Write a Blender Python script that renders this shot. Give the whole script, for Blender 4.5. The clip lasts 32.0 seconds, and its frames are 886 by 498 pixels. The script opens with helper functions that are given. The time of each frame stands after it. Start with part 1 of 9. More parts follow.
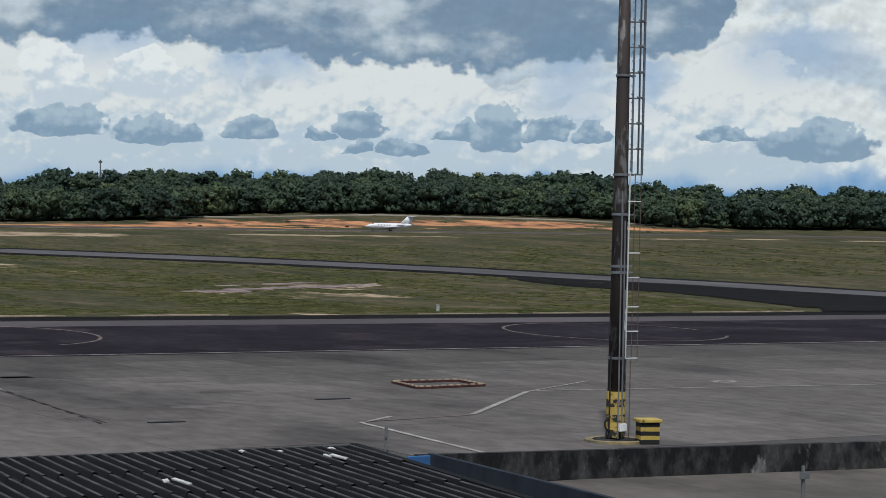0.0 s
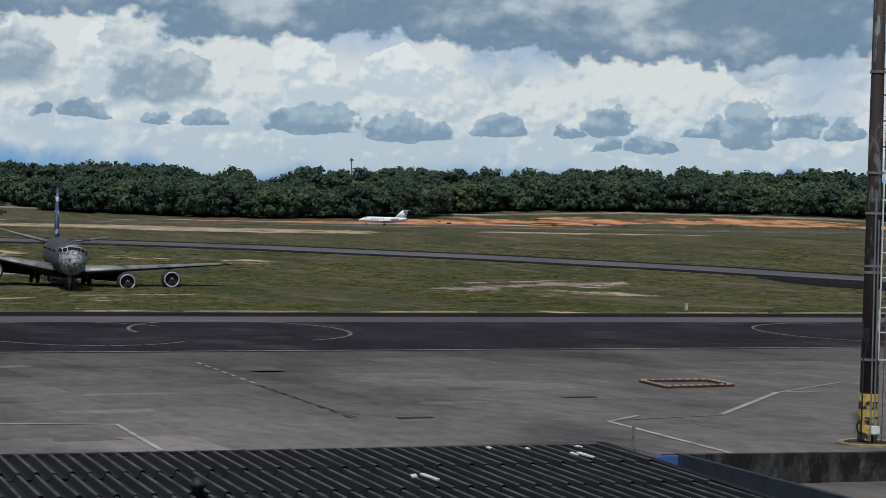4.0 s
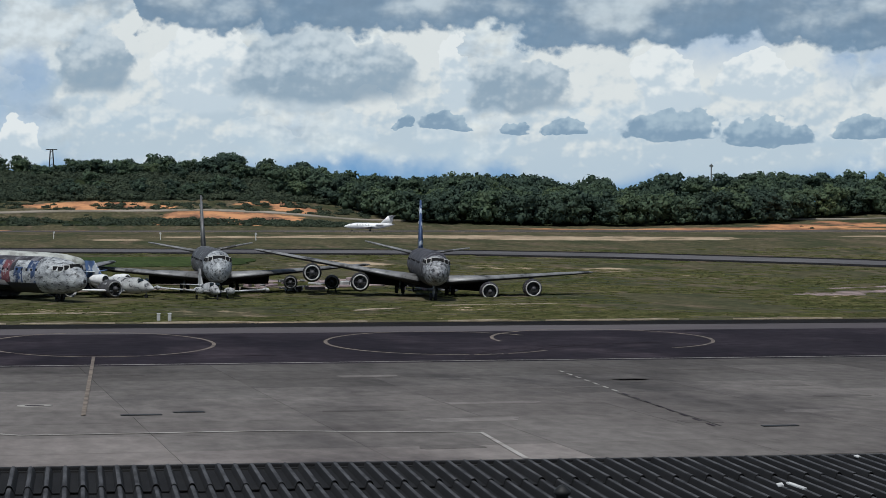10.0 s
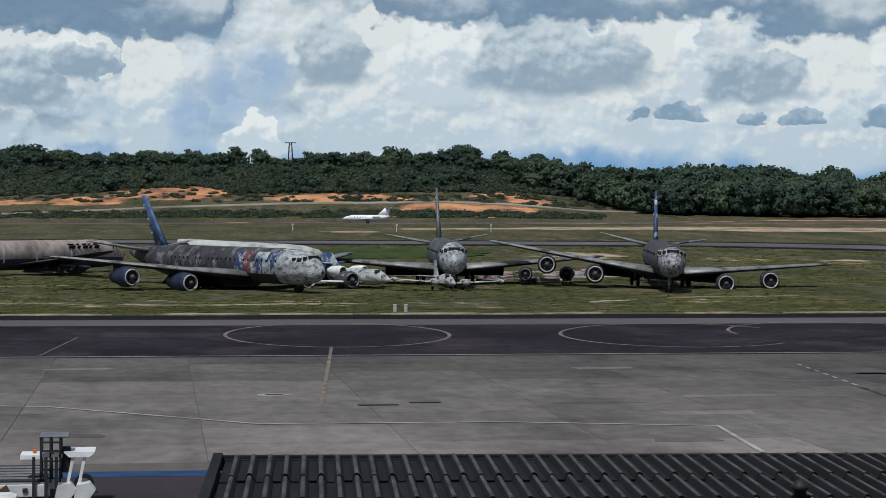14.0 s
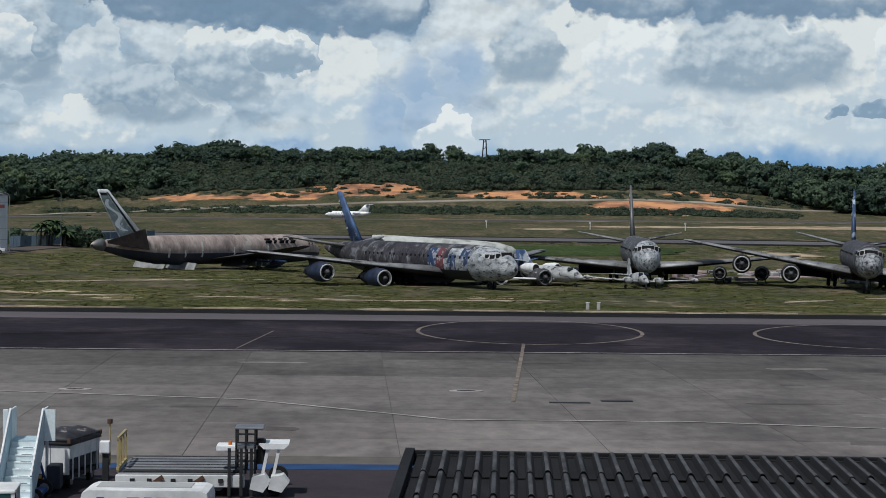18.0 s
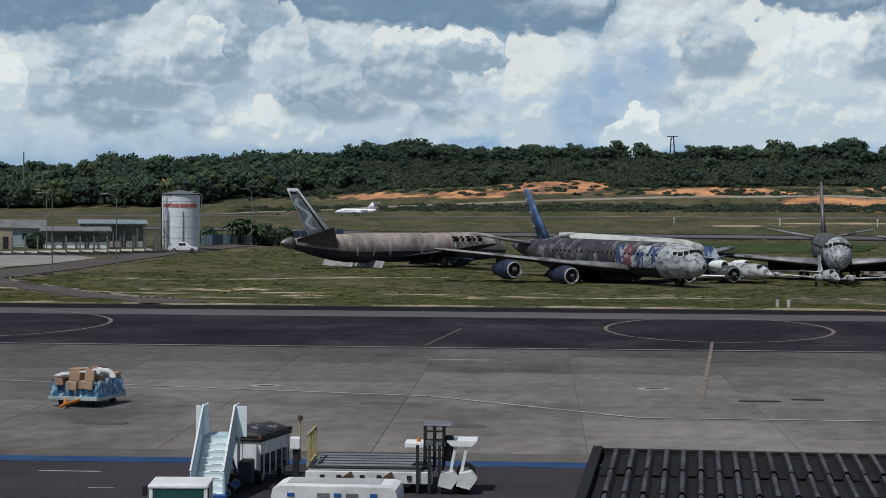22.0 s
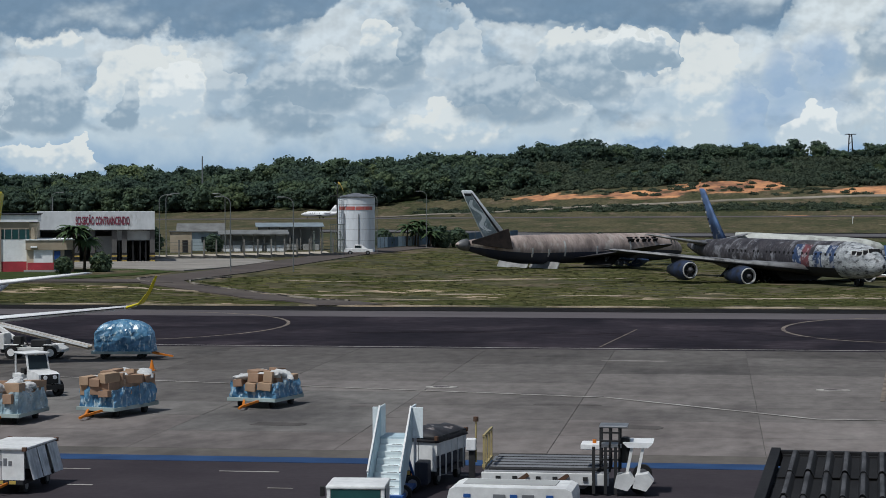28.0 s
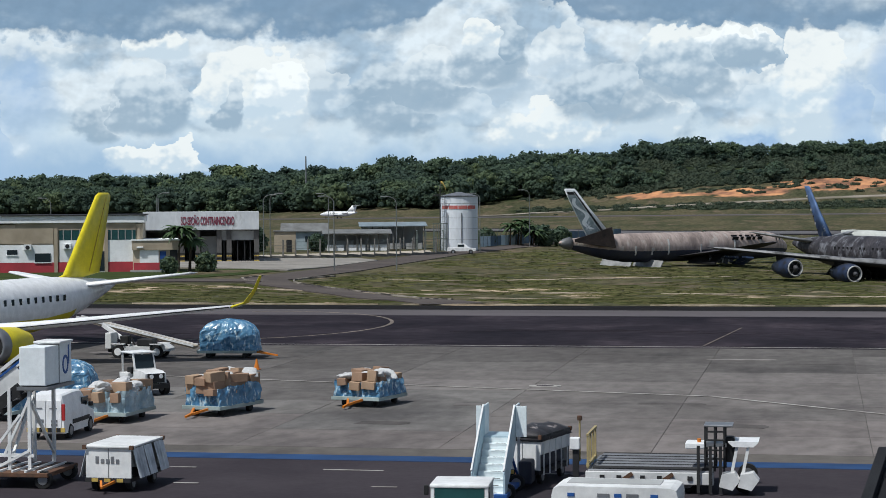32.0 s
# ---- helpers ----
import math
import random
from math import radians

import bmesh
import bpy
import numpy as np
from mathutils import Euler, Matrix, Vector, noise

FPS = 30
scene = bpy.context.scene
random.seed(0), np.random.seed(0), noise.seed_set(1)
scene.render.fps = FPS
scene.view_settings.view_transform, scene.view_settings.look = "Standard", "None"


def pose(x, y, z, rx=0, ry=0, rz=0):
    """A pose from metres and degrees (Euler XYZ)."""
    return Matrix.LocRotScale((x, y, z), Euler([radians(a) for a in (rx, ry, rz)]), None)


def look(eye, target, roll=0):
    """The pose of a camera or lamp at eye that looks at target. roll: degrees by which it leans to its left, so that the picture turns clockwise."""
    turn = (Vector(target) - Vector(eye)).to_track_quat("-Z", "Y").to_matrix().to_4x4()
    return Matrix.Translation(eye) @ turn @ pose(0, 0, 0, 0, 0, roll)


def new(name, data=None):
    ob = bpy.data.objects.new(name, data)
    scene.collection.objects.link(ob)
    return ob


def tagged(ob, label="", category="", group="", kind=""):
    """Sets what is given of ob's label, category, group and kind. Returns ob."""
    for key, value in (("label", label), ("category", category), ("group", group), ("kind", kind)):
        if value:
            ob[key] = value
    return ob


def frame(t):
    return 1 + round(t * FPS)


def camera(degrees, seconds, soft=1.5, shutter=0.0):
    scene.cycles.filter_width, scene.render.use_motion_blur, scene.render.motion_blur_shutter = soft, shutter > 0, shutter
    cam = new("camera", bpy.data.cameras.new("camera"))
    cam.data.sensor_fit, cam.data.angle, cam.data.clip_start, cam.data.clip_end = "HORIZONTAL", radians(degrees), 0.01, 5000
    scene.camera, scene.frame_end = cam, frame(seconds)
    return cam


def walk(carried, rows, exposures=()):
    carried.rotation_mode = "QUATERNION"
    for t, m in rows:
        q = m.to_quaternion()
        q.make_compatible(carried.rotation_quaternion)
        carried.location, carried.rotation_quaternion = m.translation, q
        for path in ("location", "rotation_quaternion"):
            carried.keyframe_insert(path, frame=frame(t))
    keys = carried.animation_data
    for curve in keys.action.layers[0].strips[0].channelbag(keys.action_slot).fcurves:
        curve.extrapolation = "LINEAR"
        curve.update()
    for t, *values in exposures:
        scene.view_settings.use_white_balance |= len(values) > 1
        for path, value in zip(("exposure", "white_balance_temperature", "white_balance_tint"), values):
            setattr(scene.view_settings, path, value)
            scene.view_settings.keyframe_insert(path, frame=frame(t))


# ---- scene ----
EYE = (0.0, 0.0, 8.8)
FOV = 24.61
PATH = [
    (0.0, pose(*EYE, 89.233, -1.247, -31.740)),
    (0.5, pose(*EYE, 89.253, -1.211, -30.517)),
    (1.0, pose(*EYE, 89.220, -1.303, -29.325)),
    (1.5, pose(*EYE, 89.176, -1.434, -28.303)),
    (2.0, pose(*EYE, 89.147, -1.465, -27.918)),
    (2.5, pose(*EYE, 89.149, -1.380, -27.280)),
    (4.5, pose(*EYE, 89.064, -1.420, -23.957)),
    (5.0, pose(*EYE, 89.196, -1.367, -23.212)),
    (5.5, pose(*EYE, 89.328, -1.356, -22.239)),
    (6.0, pose(*EYE, 89.490, -1.203, -20.978)),
    (6.5, pose(*EYE, 89.539, -1.164, -20.097)),
    (7.0, pose(*EYE, 89.510, -1.103, -19.262)),
    (7.5, pose(*EYE, 89.451, -0.975, -18.265)),
    (8.0, pose(*EYE, 89.379, -0.954, -17.623)),
    (8.5, pose(*EYE, 89.296, -0.851, -16.848)),
    (9.0, pose(*EYE, 89.217, -0.707, -15.829)),
    (9.5, pose(*EYE, 89.131, -0.472, -15.225)),
    (10.0, pose(*EYE, 89.080, -0.369, -14.624)),
    (10.5, pose(*EYE, 89.000, -0.307, -13.658)),
    (11.0, pose(*EYE, 88.902, -0.249, -13.064)),
    (11.5, pose(*EYE, 88.838, -0.120, -12.030)),
    (12.0, pose(*EYE, 88.791, -0.055, -11.120)),
    (12.5, pose(*EYE, 88.832, -0.086, -10.305)),
    (13.0, pose(*EYE, 88.823, -0.112, -9.299)),
    (13.5, pose(*EYE, 88.803, -0.162, -8.448)),
    (15.5, pose(*EYE, 88.801, -0.443, -6.202)),
    (16.0, pose(*EYE, 88.741, -0.443, -4.665)),
    (16.5, pose(*EYE, 88.734, -0.561, -3.963)),
    (17.0, pose(*EYE, 88.715, -0.622, -3.753)),
    (17.5, pose(*EYE, 88.721, -0.681, -3.447)),
    (18.0, pose(*EYE, 88.687, -0.692, -2.553)),
    (18.5, pose(*EYE, 88.663, -0.721, -1.864)),
    (19.0, pose(*EYE, 88.658, -0.648, -1.553)),
    (19.5, pose(*EYE, 88.696, -0.675, -1.123)),
    (20.0, pose(*EYE, 88.708, -0.625, -0.516)),
    (20.5, pose(*EYE, 88.706, -0.555, 0.079)),
    (21.0, pose(*EYE, 88.678, -0.455, 0.895)),
    (21.5, pose(*EYE, 88.534, -0.438, 2.386)),
    (22.0, pose(*EYE, 88.571, -0.405, 2.716)),
    (22.5, pose(*EYE, 88.635, -0.258, 2.940)),
    (23.0, pose(*EYE, 88.659, -0.052, 3.497)),
    (23.5, pose(*EYE, 88.705, 0.138, 4.066)),
    (24.0, pose(*EYE, 88.688, 0.103, 4.383)),
    (24.5, pose(*EYE, 88.709, 0.110, 4.785)),
    (25.0, pose(*EYE, 88.708, 0.104, 5.428)),
    (25.5, pose(*EYE, 88.733, 0.119, 5.757)),
    (26.0, pose(*EYE, 88.691, 0.098, 6.411)),
    (26.5, pose(*EYE, 88.583, 0.032, 6.810)),
    (28.5, pose(*EYE, 88.627, 0.093, 7.906)),
    (29.0, pose(*EYE, 88.722, 0.080, 8.213)),
    (29.5, pose(*EYE, 88.751, 0.084, 8.516)),
    (30.0, pose(*EYE, 88.726, 0.114, 8.738)),
    (30.5, pose(*EYE, 88.696, 0.153, 9.308)),
    (31.0, pose(*EYE, 88.674, 0.179, 9.785)),
    (31.5, pose(*EYE, 88.635, 0.240, 10.259)),
    (32.0, pose(*EYE, 88.573, 0.354, 10.524)),
]

cam = camera(FOV, 32.0, soft=0.32)
walk(cam, PATH, [(0.0, -0.10, 6080, 8), (2.0, -0.11, 6080, 8), (5.0, -0.16, 6080, 8), (7.0, -0.16, 6080, 8), (9.5, -0.06, 6080, 8), (28.0, -0.07, 6080, 8), (31.0, 0.02, 6080, 8), (31.5, 0.08, 6080, 8), (32.0, 0.24, 6080, 8)])

# ---- world and sun ----
SUN_AZ, SUN_EL = radians(-145), radians(60)      # from +y clockwise; behind the viewer's left shoulder


def sky_world():
    world = bpy.data.worlds.new("sky")
    scene.world = world
    world.use_nodes = True
    nt = world.node_tree
    nt.nodes.clear()
    N, Lk = nt.nodes.new, nt.links.new

    def math_(op, a, b=None, c=None, clamp=False):
        n = N("ShaderNodeMath")
        n.operation, n.use_clamp = op, clamp
        for i, v in enumerate((a, b, c)):
            if v is None:
                continue
            if isinstance(v, (int, float)):
                n.inputs[i].default_value = v
            else:
                Lk(v, n.inputs[i])
        return n.outputs[0]

    def step(v, lo, hi):
        n = N("ShaderNodeMapRange")
        n.interpolation_type = "SMOOTHSTEP"
        Lk(v, n.inputs["Value"])
        n.inputs["From Min"].default_value, n.inputs["From Max"].default_value = lo, hi
        return n.outputs["Result"]

    def mix(f, a, b):
        n = N("ShaderNodeMix")
        n.data_type = "RGBA"
        for k, v in ((0, f), (6, a), (7, b)):
            if isinstance(v, (int, float)):
                n.inputs[k].default_value = v
            elif isinstance(v, tuple):
                n.inputs[k].default_value = (*v, 1)
            else:
                Lk(v, n.inputs[k])
        return n.outputs[2]

    tc = N("ShaderNodeTexCoord")
    sep = N("ShaderNodeSeparateXYZ")
    Lk(tc.outputs["Generated"], sep.inputs[0])
    X, Y, Z = sep.outputs
    az = math_("MULTIPLY", math_("ARCTAN2", X, Y), 57.2958)
    el = math_("MULTIPLY", math_("ARCSINE", Z), 57.2958)

    def grain(sx, sy, scale, detail, rough=0.55, seed=0.0):
        cb = N("ShaderNodeCombineXYZ")
        Lk(math_("MULTIPLY_ADD", az, sx, seed * 7.3), cb.inputs[0])
        Lk(math_("MULTIPLY_ADD", el, sy, seed * 3.1), cb.inputs[1])
        n = N("ShaderNodeTexNoise")
        n.noise_dimensions = "2D"
        Lk(cb.outputs[0], n.inputs["Vector"])
        n.inputs["Scale"].default_value, n.inputs["Detail"].default_value, n.inputs["Roughness"].default_value = scale, detail, rough
        return n.outputs[0]

    def billow(sx, sy, scale, da=0.0, de=0.0):
        """Rounded cauliflower relief about zero."""
        cb = N("ShaderNodeCombineXYZ")
        Lk(math_("MULTIPLY_ADD", az, sx, da * sx), cb.inputs[0])
        Lk(math_("MULTIPLY_ADD", el, sy, de * sy), cb.inputs[1])
        n = N("ShaderNodeTexVoronoi")
        n.voronoi_dimensions, n.feature, n.normalize = "2D", "SMOOTH_F1", True
        Lk(cb.outputs[0], n.inputs["Vector"])
        n.inputs["Scale"].default_value, n.inputs["Detail"].default_value, n.inputs["Roughness"].default_value = scale, 3.0, 0.55
        n.inputs["Smoothness"].default_value = 0.3
        return math_("MULTIPLY_ADD", n.outputs["Distance"], -2.2, 0.66)

    warp = math_("SUBTRACT", grain(1, 1, 0.9, 4, 0.5, 3.0), 0.5)
    curl = math_("SUBTRACT", grain(1, 1.2, 1.9, 5, 0.52, 8.0), 0.5)
    fray = math_("SUBTRACT", grain(1, 1.1, 5.5, 4, 0.6, 12.0), 0.5)
    puff = billow(1, 1.25, 0.85)
    relief = math_("ADD", math_("SUBTRACT", puff, billow(1, 1.25, 0.85, -0.09, 0.16)), math_("MULTIPLY", curl, 0.1))
    azw = math_("ADD", az, math_("ADD", math_("MULTIPLY_ADD", puff, 0.4, math_("MULTIPLY_ADD", curl, 0.35, math_("MULTIPLY", fray, 0.10))), math_("MULTIPLY", warp, 1.3)))
    elw = math_("ADD", el, math_("ADD", math_("MULTIPLY_ADD", puff, 0.5, math_("MULTIPLY_ADD", curl, 0.38, math_("MULTIPLY", fray, 0.10))), math_("MULTIPLY", math_("SUBTRACT", grain(1, 1, 0.8, 3, 0.5, 50.0), 0.5), 0.6)))

    calm = math_("MULTIPLY_ADD", math_("SUBTRACT", elw, el), 0.3, el)

    def shade(col, k=0.9):
        """Lightens or darkens a cloud by its relief."""
        g = math_("ADD", 1.0, math_("MULTIPLY", math_("MINIMUM", math_("MAXIMUM", relief, -0.25), 0.25), k))
        n = N("ShaderNodeVectorMath")
        n.operation = "SCALE"
        if isinstance(col, tuple):
            n.inputs[0].default_value = col
        else:
            Lk(col, n.inputs[0])
        Lk(g, n.inputs["Scale"])
        return n.outputs[0]

    def cloud(deck, spec, soft, top, bottom, strength, flat=2.6, turn=(0.05, 0.7), low=1.1):
        """Lays flat-bottomed heaps (az, el of the base, half width, height) over the deck, lit on their crowns and grey below."""
        best, frac = None, None
        for a, e, w, h in spec:
            dx = math_("MULTIPLY_ADD", azw, 1 / w, -a / w)
            rise = math_("MULTIPLY_ADD", elw, 1 / h, -e / h - 0.12)
            dy = math_("MAXIMUM", rise, math_("MULTIPLY_ADD", calm, -flat / h, flat / h * (e + 0.12 * h)))
            m = math_("MULTIPLY_ADD", dx, dx, math_("MULTIPLY", dy, dy))
            if best is None:
                best, frac = m, rise
            else:
                newer = math_("LESS_THAN", m, best)
                frac = math_("MULTIPLY_ADD", newer, math_("SUBTRACT", rise, frac), frac)
                best = math_("MINIMUM", best, m)
        total = math_("SUBTRACT", 1.0, best)
        lit = math_("MULTIPLY_ADD", relief, 1.0, frac)
        edge = N("ShaderNodeMapRange")
        edge.interpolation_type = "SMOOTHSTEP"
        Lk(total, edge.inputs["Value"])
        edge.inputs["From Min"].default_value = -0.02
        Lk(math_("MULTIPLY_ADD", math_("MAXIMUM", math_("SUBTRACT", 0.5, frac), 0.0), low, soft), edge.inputs["From Max"])
        return mix(math_("MULTIPLY", edge.outputs["Result"], strength), deck, mix(step(lit, *turn), bottom, top))

    nishita = N("ShaderNodeTexSky")
    nishita.sky_type, nishita.sun_disc = "NISHITA", False
    nishita.sun_elevation, nishita.sun_rotation = SUN_EL, SUN_AZ
    nishita.air_density, nishita.dust_density = 1.0, 1.2
    sky = N("ShaderNodeVectorMath")
    sky.operation = "SCALE"
    Lk(nishita.outputs[0], sky.inputs[0])
    sky.inputs["Scale"].default_value = 0.07

    # haze band, bright cumulus deck, blue gaps, grey masses and small heaps before it, the dark roof of cloud
    right = step(az, -2.0, 12.0)
    haze = mix(step(math_("ADD", el, math_("MULTIPLY", warp, 1.2)), 0.8, 2.1), mix(step(az, -12.0, 6.0), (0.32, 0.44, 0.57), (0.16, 0.33, 0.56)), (0.57, 0.65, 0.69))
    broad = grain(0.8, 1.25, 0.55, 5, 0.5, 5.0)
    tone = mix(right, mix(step(broad, 0.40, 0.60), (0.33, 0.42, 0.50), (0.62, 0.67, 0.69)), mix(step(broad, 0.36, 0.56), (0.50, 0.57, 0.62), (0.74, 0.76, 0.73)))
    deck = mix(step(math_("ADD", el, math_("ADD", puff, warp)), 1.5, 2.3), haze, shade(tone, 0.4))
    rng = random.Random(21)
    far = [(-24 + 2.5 * i + rng.uniform(-1, 1), rng.uniform(2.6, 3.7), rng.uniform(0.8, 1.7), rng.uniform(0.7, 1.3)) for i in range(26)]
    near = [(-24 + 2.8 * i + rng.uniform(-1, 1), rng.uniform(1.75, 2.5), rng.uniform(0.9, 1.9), rng.uniform(0.5, 1.0)) for i in range(25)]
    deck = cloud(deck, far, 0.10, (0.72, 0.75, 0.74), (0.46, 0.55, 0.62), 0.55, low=0.8)
    deck = cloud(deck, WHITES, 0.07, (0.77, 0.78, 0.745), (0.52, 0.60, 0.65), 0.95, low=0.9, turn=(-0.05, 0.6))
    deck = cloud(deck, near, 0.12, (0.70, 0.75, 0.76), (0.50, 0.60, 0.67), 0.40)
    deck = cloud(deck, GAPS, 1.0, (0.27, 0.40, 0.58), (0.36, 0.48, 0.63), 0.85, 1.0)
    deck = cloud(deck, CROWNS, 0.07, (0.83, 0.84, 0.81), (0.58, 0.65, 0.69), 0.95, low=0.6)
    deck = cloud(deck, MASSES, 0.20, (0.58, 0.64, 0.67), (0.27, 0.36, 0.44), 0.85, turn=(0.0, 1.0), low=0.9)
    deck = cloud(deck, [(a, e, w * 0.93, h * 0.78) for a, e, w, h in HEAPS], 0.17, (0.40, 0.50, 0.57), (0.23, 0.33, 0.43), 0.93, 5.0, (0.0, 0.9), 0.25)
    ramp = N("ShaderNodeValToRGB")
    ramp.color_ramp.interpolation = "LINEAR"
    Lk(math_("MULTIPLY", math_("ADD", azw, 30.0), 1 / 80.0), ramp.inputs[0])
    el_ = ramp.color_ramp.elements
    for k, (a, e) in enumerate(ROOF):
        q = el_[k] if k < 2 else el_.new((a + 30) / 80)
        q.position = (a + 30) / 80
        q.color = (e / 8, e / 8, e / 8, 1)
    lift = math_("SUBTRACT", elw, math_("MULTIPLY", ramp.outputs[0], 8.0))
    dark = mix(step(math_("MULTIPLY_ADD", puff, 0.12, grain(0.5, 1.1, 0.5, 5, 0.5, 15.0)), 0.44, 0.70), (0.18, 0.265, 0.36), (0.54, 0.60, 0.63))
    dark = shade(mix(step(lift, 0.1, 0.9), (0.175, 0.265, 0.365), dark), 0.15)
    deck = mix(math_("MULTIPLY", step(lift, -0.05, 0.20), 0.94), deck, dark)
    # overhead the broken deck goes on with blue between
    high = mix(step(grain(0.12, 0.3, 0.8, 5, 0.6, 30.0), 0.42, 0.62), sky.outputs[0], (0.19, 0.21, 0.245))
    final = mix(step(el, 7.2, 10.0), deck, high)
    bg = N("ShaderNodeBackground")
    Lk(final, bg.inputs[0])
    bg.inputs[1].default_value = 1.0
    out = N("ShaderNodeOutputWorld")
    Lk(bg.outputs[0], out.inputs[0])


HEAPS = ((21.0, 2.22, 1.5, 0.9), (23.6, 2.05, 1.4, 0.9), (26.1, 2.25, 0.95, 0.75), (28.05, 2.25, 0.45, 0.5), (29.2, 2.3, 0.85, 0.85), (29.2, 1.9, 0.5, 0.4), (30.5, 1.85, 0.9, 0.55),
         (33.3, 2.1, 0.95, 1.5), (32.4, 2.3, 0.9, 0.5), (34.7, 2.35, 0.8, 0.6), (35.9, 2.3, 0.5, 0.6), (39.8, 2.45, 1.2, 0.4), (42.1, 1.95, 1.8, 1.3),
         (13.55, 2.5, 0.45, 0.3), (14.9, 2.45, 0.95, 0.55), (16.6, 2.3, 0.65, 0.5), (18.3, 2.35, 0.75, 0.55))
MASSES = ((-5.7, 2.3, 2.0, 1.3), (-3.7, 2.95, 1.5, 1.4), (-2.2, 3.65, 1.0, 0.8), (-9.2, 3.3, 1.3, 1.0), (-8.7, 4.0, 0.5, 1.0), (4.9, 3.6, 1.1, 1.5), (-12.0, 2.05, 1.5, 1.5), (-18.7, 2.05, 1.4, 1.3), (-16.4, 2.1, 0.4, 1.0), (-20.2, 1.75, 0.8, 1.0),
          (-11.5, 2.6, 2.0, 1.3), (11.3, 3.4, 3.2, 1.6), (16.8, 3.15, 1.6, 1.3))
WHITES = ((-15.9, 2.1, 1.8, 2.1), (-18.5, 4.0, 1.0, 0.6), (-18.7, 0.85, 1.7, 0.7), (-9.5, 4.2, 0.5, 0.8), (-3.0, 3.8, 2.2, 1.0), (-4.6, 1.9, 1.3, 1.2), (-0.3, 1.9, 1.3, 2.8), (6.7, 1.7, 3.0, 3.6), (14.0, 2.2, 1.8, 2.9), (18.5, 1.4, 2.7, 3.4), (13.1, 2.3, 1.7, 1.3),
          (22.7, 1.7, 4.0, 3.3), (30.2, 1.6, 4.2, 2.9), (40.0, 1.65, 2.5, 3.0), (36.5, 1.6, 2.4, 1.9), (-7.5, 1.6, 1.6, 1.0))
CROWNS = ((2.7, 1.45, 1.0, 0.95), (15.0, 3.3, 0.6, 1.7), (7.9, 3.2, 1.4, 2.0), (20.9, 3.2, 1.0, 1.5), (-15.0, 2.7, 0.7, 1.0), (-2.6, 4.1, 1.1, 0.6), (23.5, 3.5, 1.4, 1.1))
GAPS = ((1.0, 1.5, 0.9, 2.0), (1.9, 2.2, 0.9, 2.2), (3.0, 2.9, 1.0, 1.9), (-23.4, 0.6, 1.9, 4.0), (-22.2, 2.4, 1.3, 1.8), (35.3, 3.4, 1.3, 2.4), (37.4, 3.7, 1.1, 1.3), (22.3, 4.6, 2.2, 0.9), (27.2, 4.1, 1.6, 0.7), (41.5, 4.6, 2.6, 1.2), (25.7, 4.0, 0.8, 0.8), (-2.0, 1.2, 2.0, 0.4))
ROOF = ((-30, 4.5), (45, 7.4), (-21, 4.54), (-16.5, 4.5), (-13.6, 4.46), (-11.4, 4.8), (-10.3, 6.1), (-7.7, 6.1), (-7.1, 4.85), (-2.5, 4.8), (-0.2, 4.55), (1.9, 4.6), (2.5, 6.2), (5.6, 6.2), (6.1, 5.1), (11.7, 5.08), (15.8, 5.2), (17.6, 4.68), (20.4, 4.68),
        (23, 4.95), (26.5, 4.58), (30.4, 4.36), (33.2, 4.24), (35.1, 4.7), (38.2, 4.76), (39.5, 5.2), (39.9, 6.4))
sky_world()

sun = new("sun", bpy.data.lights.new("sun", "SUN"))
sun.data.energy, sun.data.angle, sun.data.color = 3.25, radians(2.0), (1.0, 0.96, 0.90)
sun.matrix_world = look((0, 0, 50), (-math.sin(SUN_AZ) * math.cos(SUN_EL) * 50, -math.cos(SUN_AZ) * math.cos(SUN_EL) * 50, 50 - math.sin(SUN_EL) * 50))


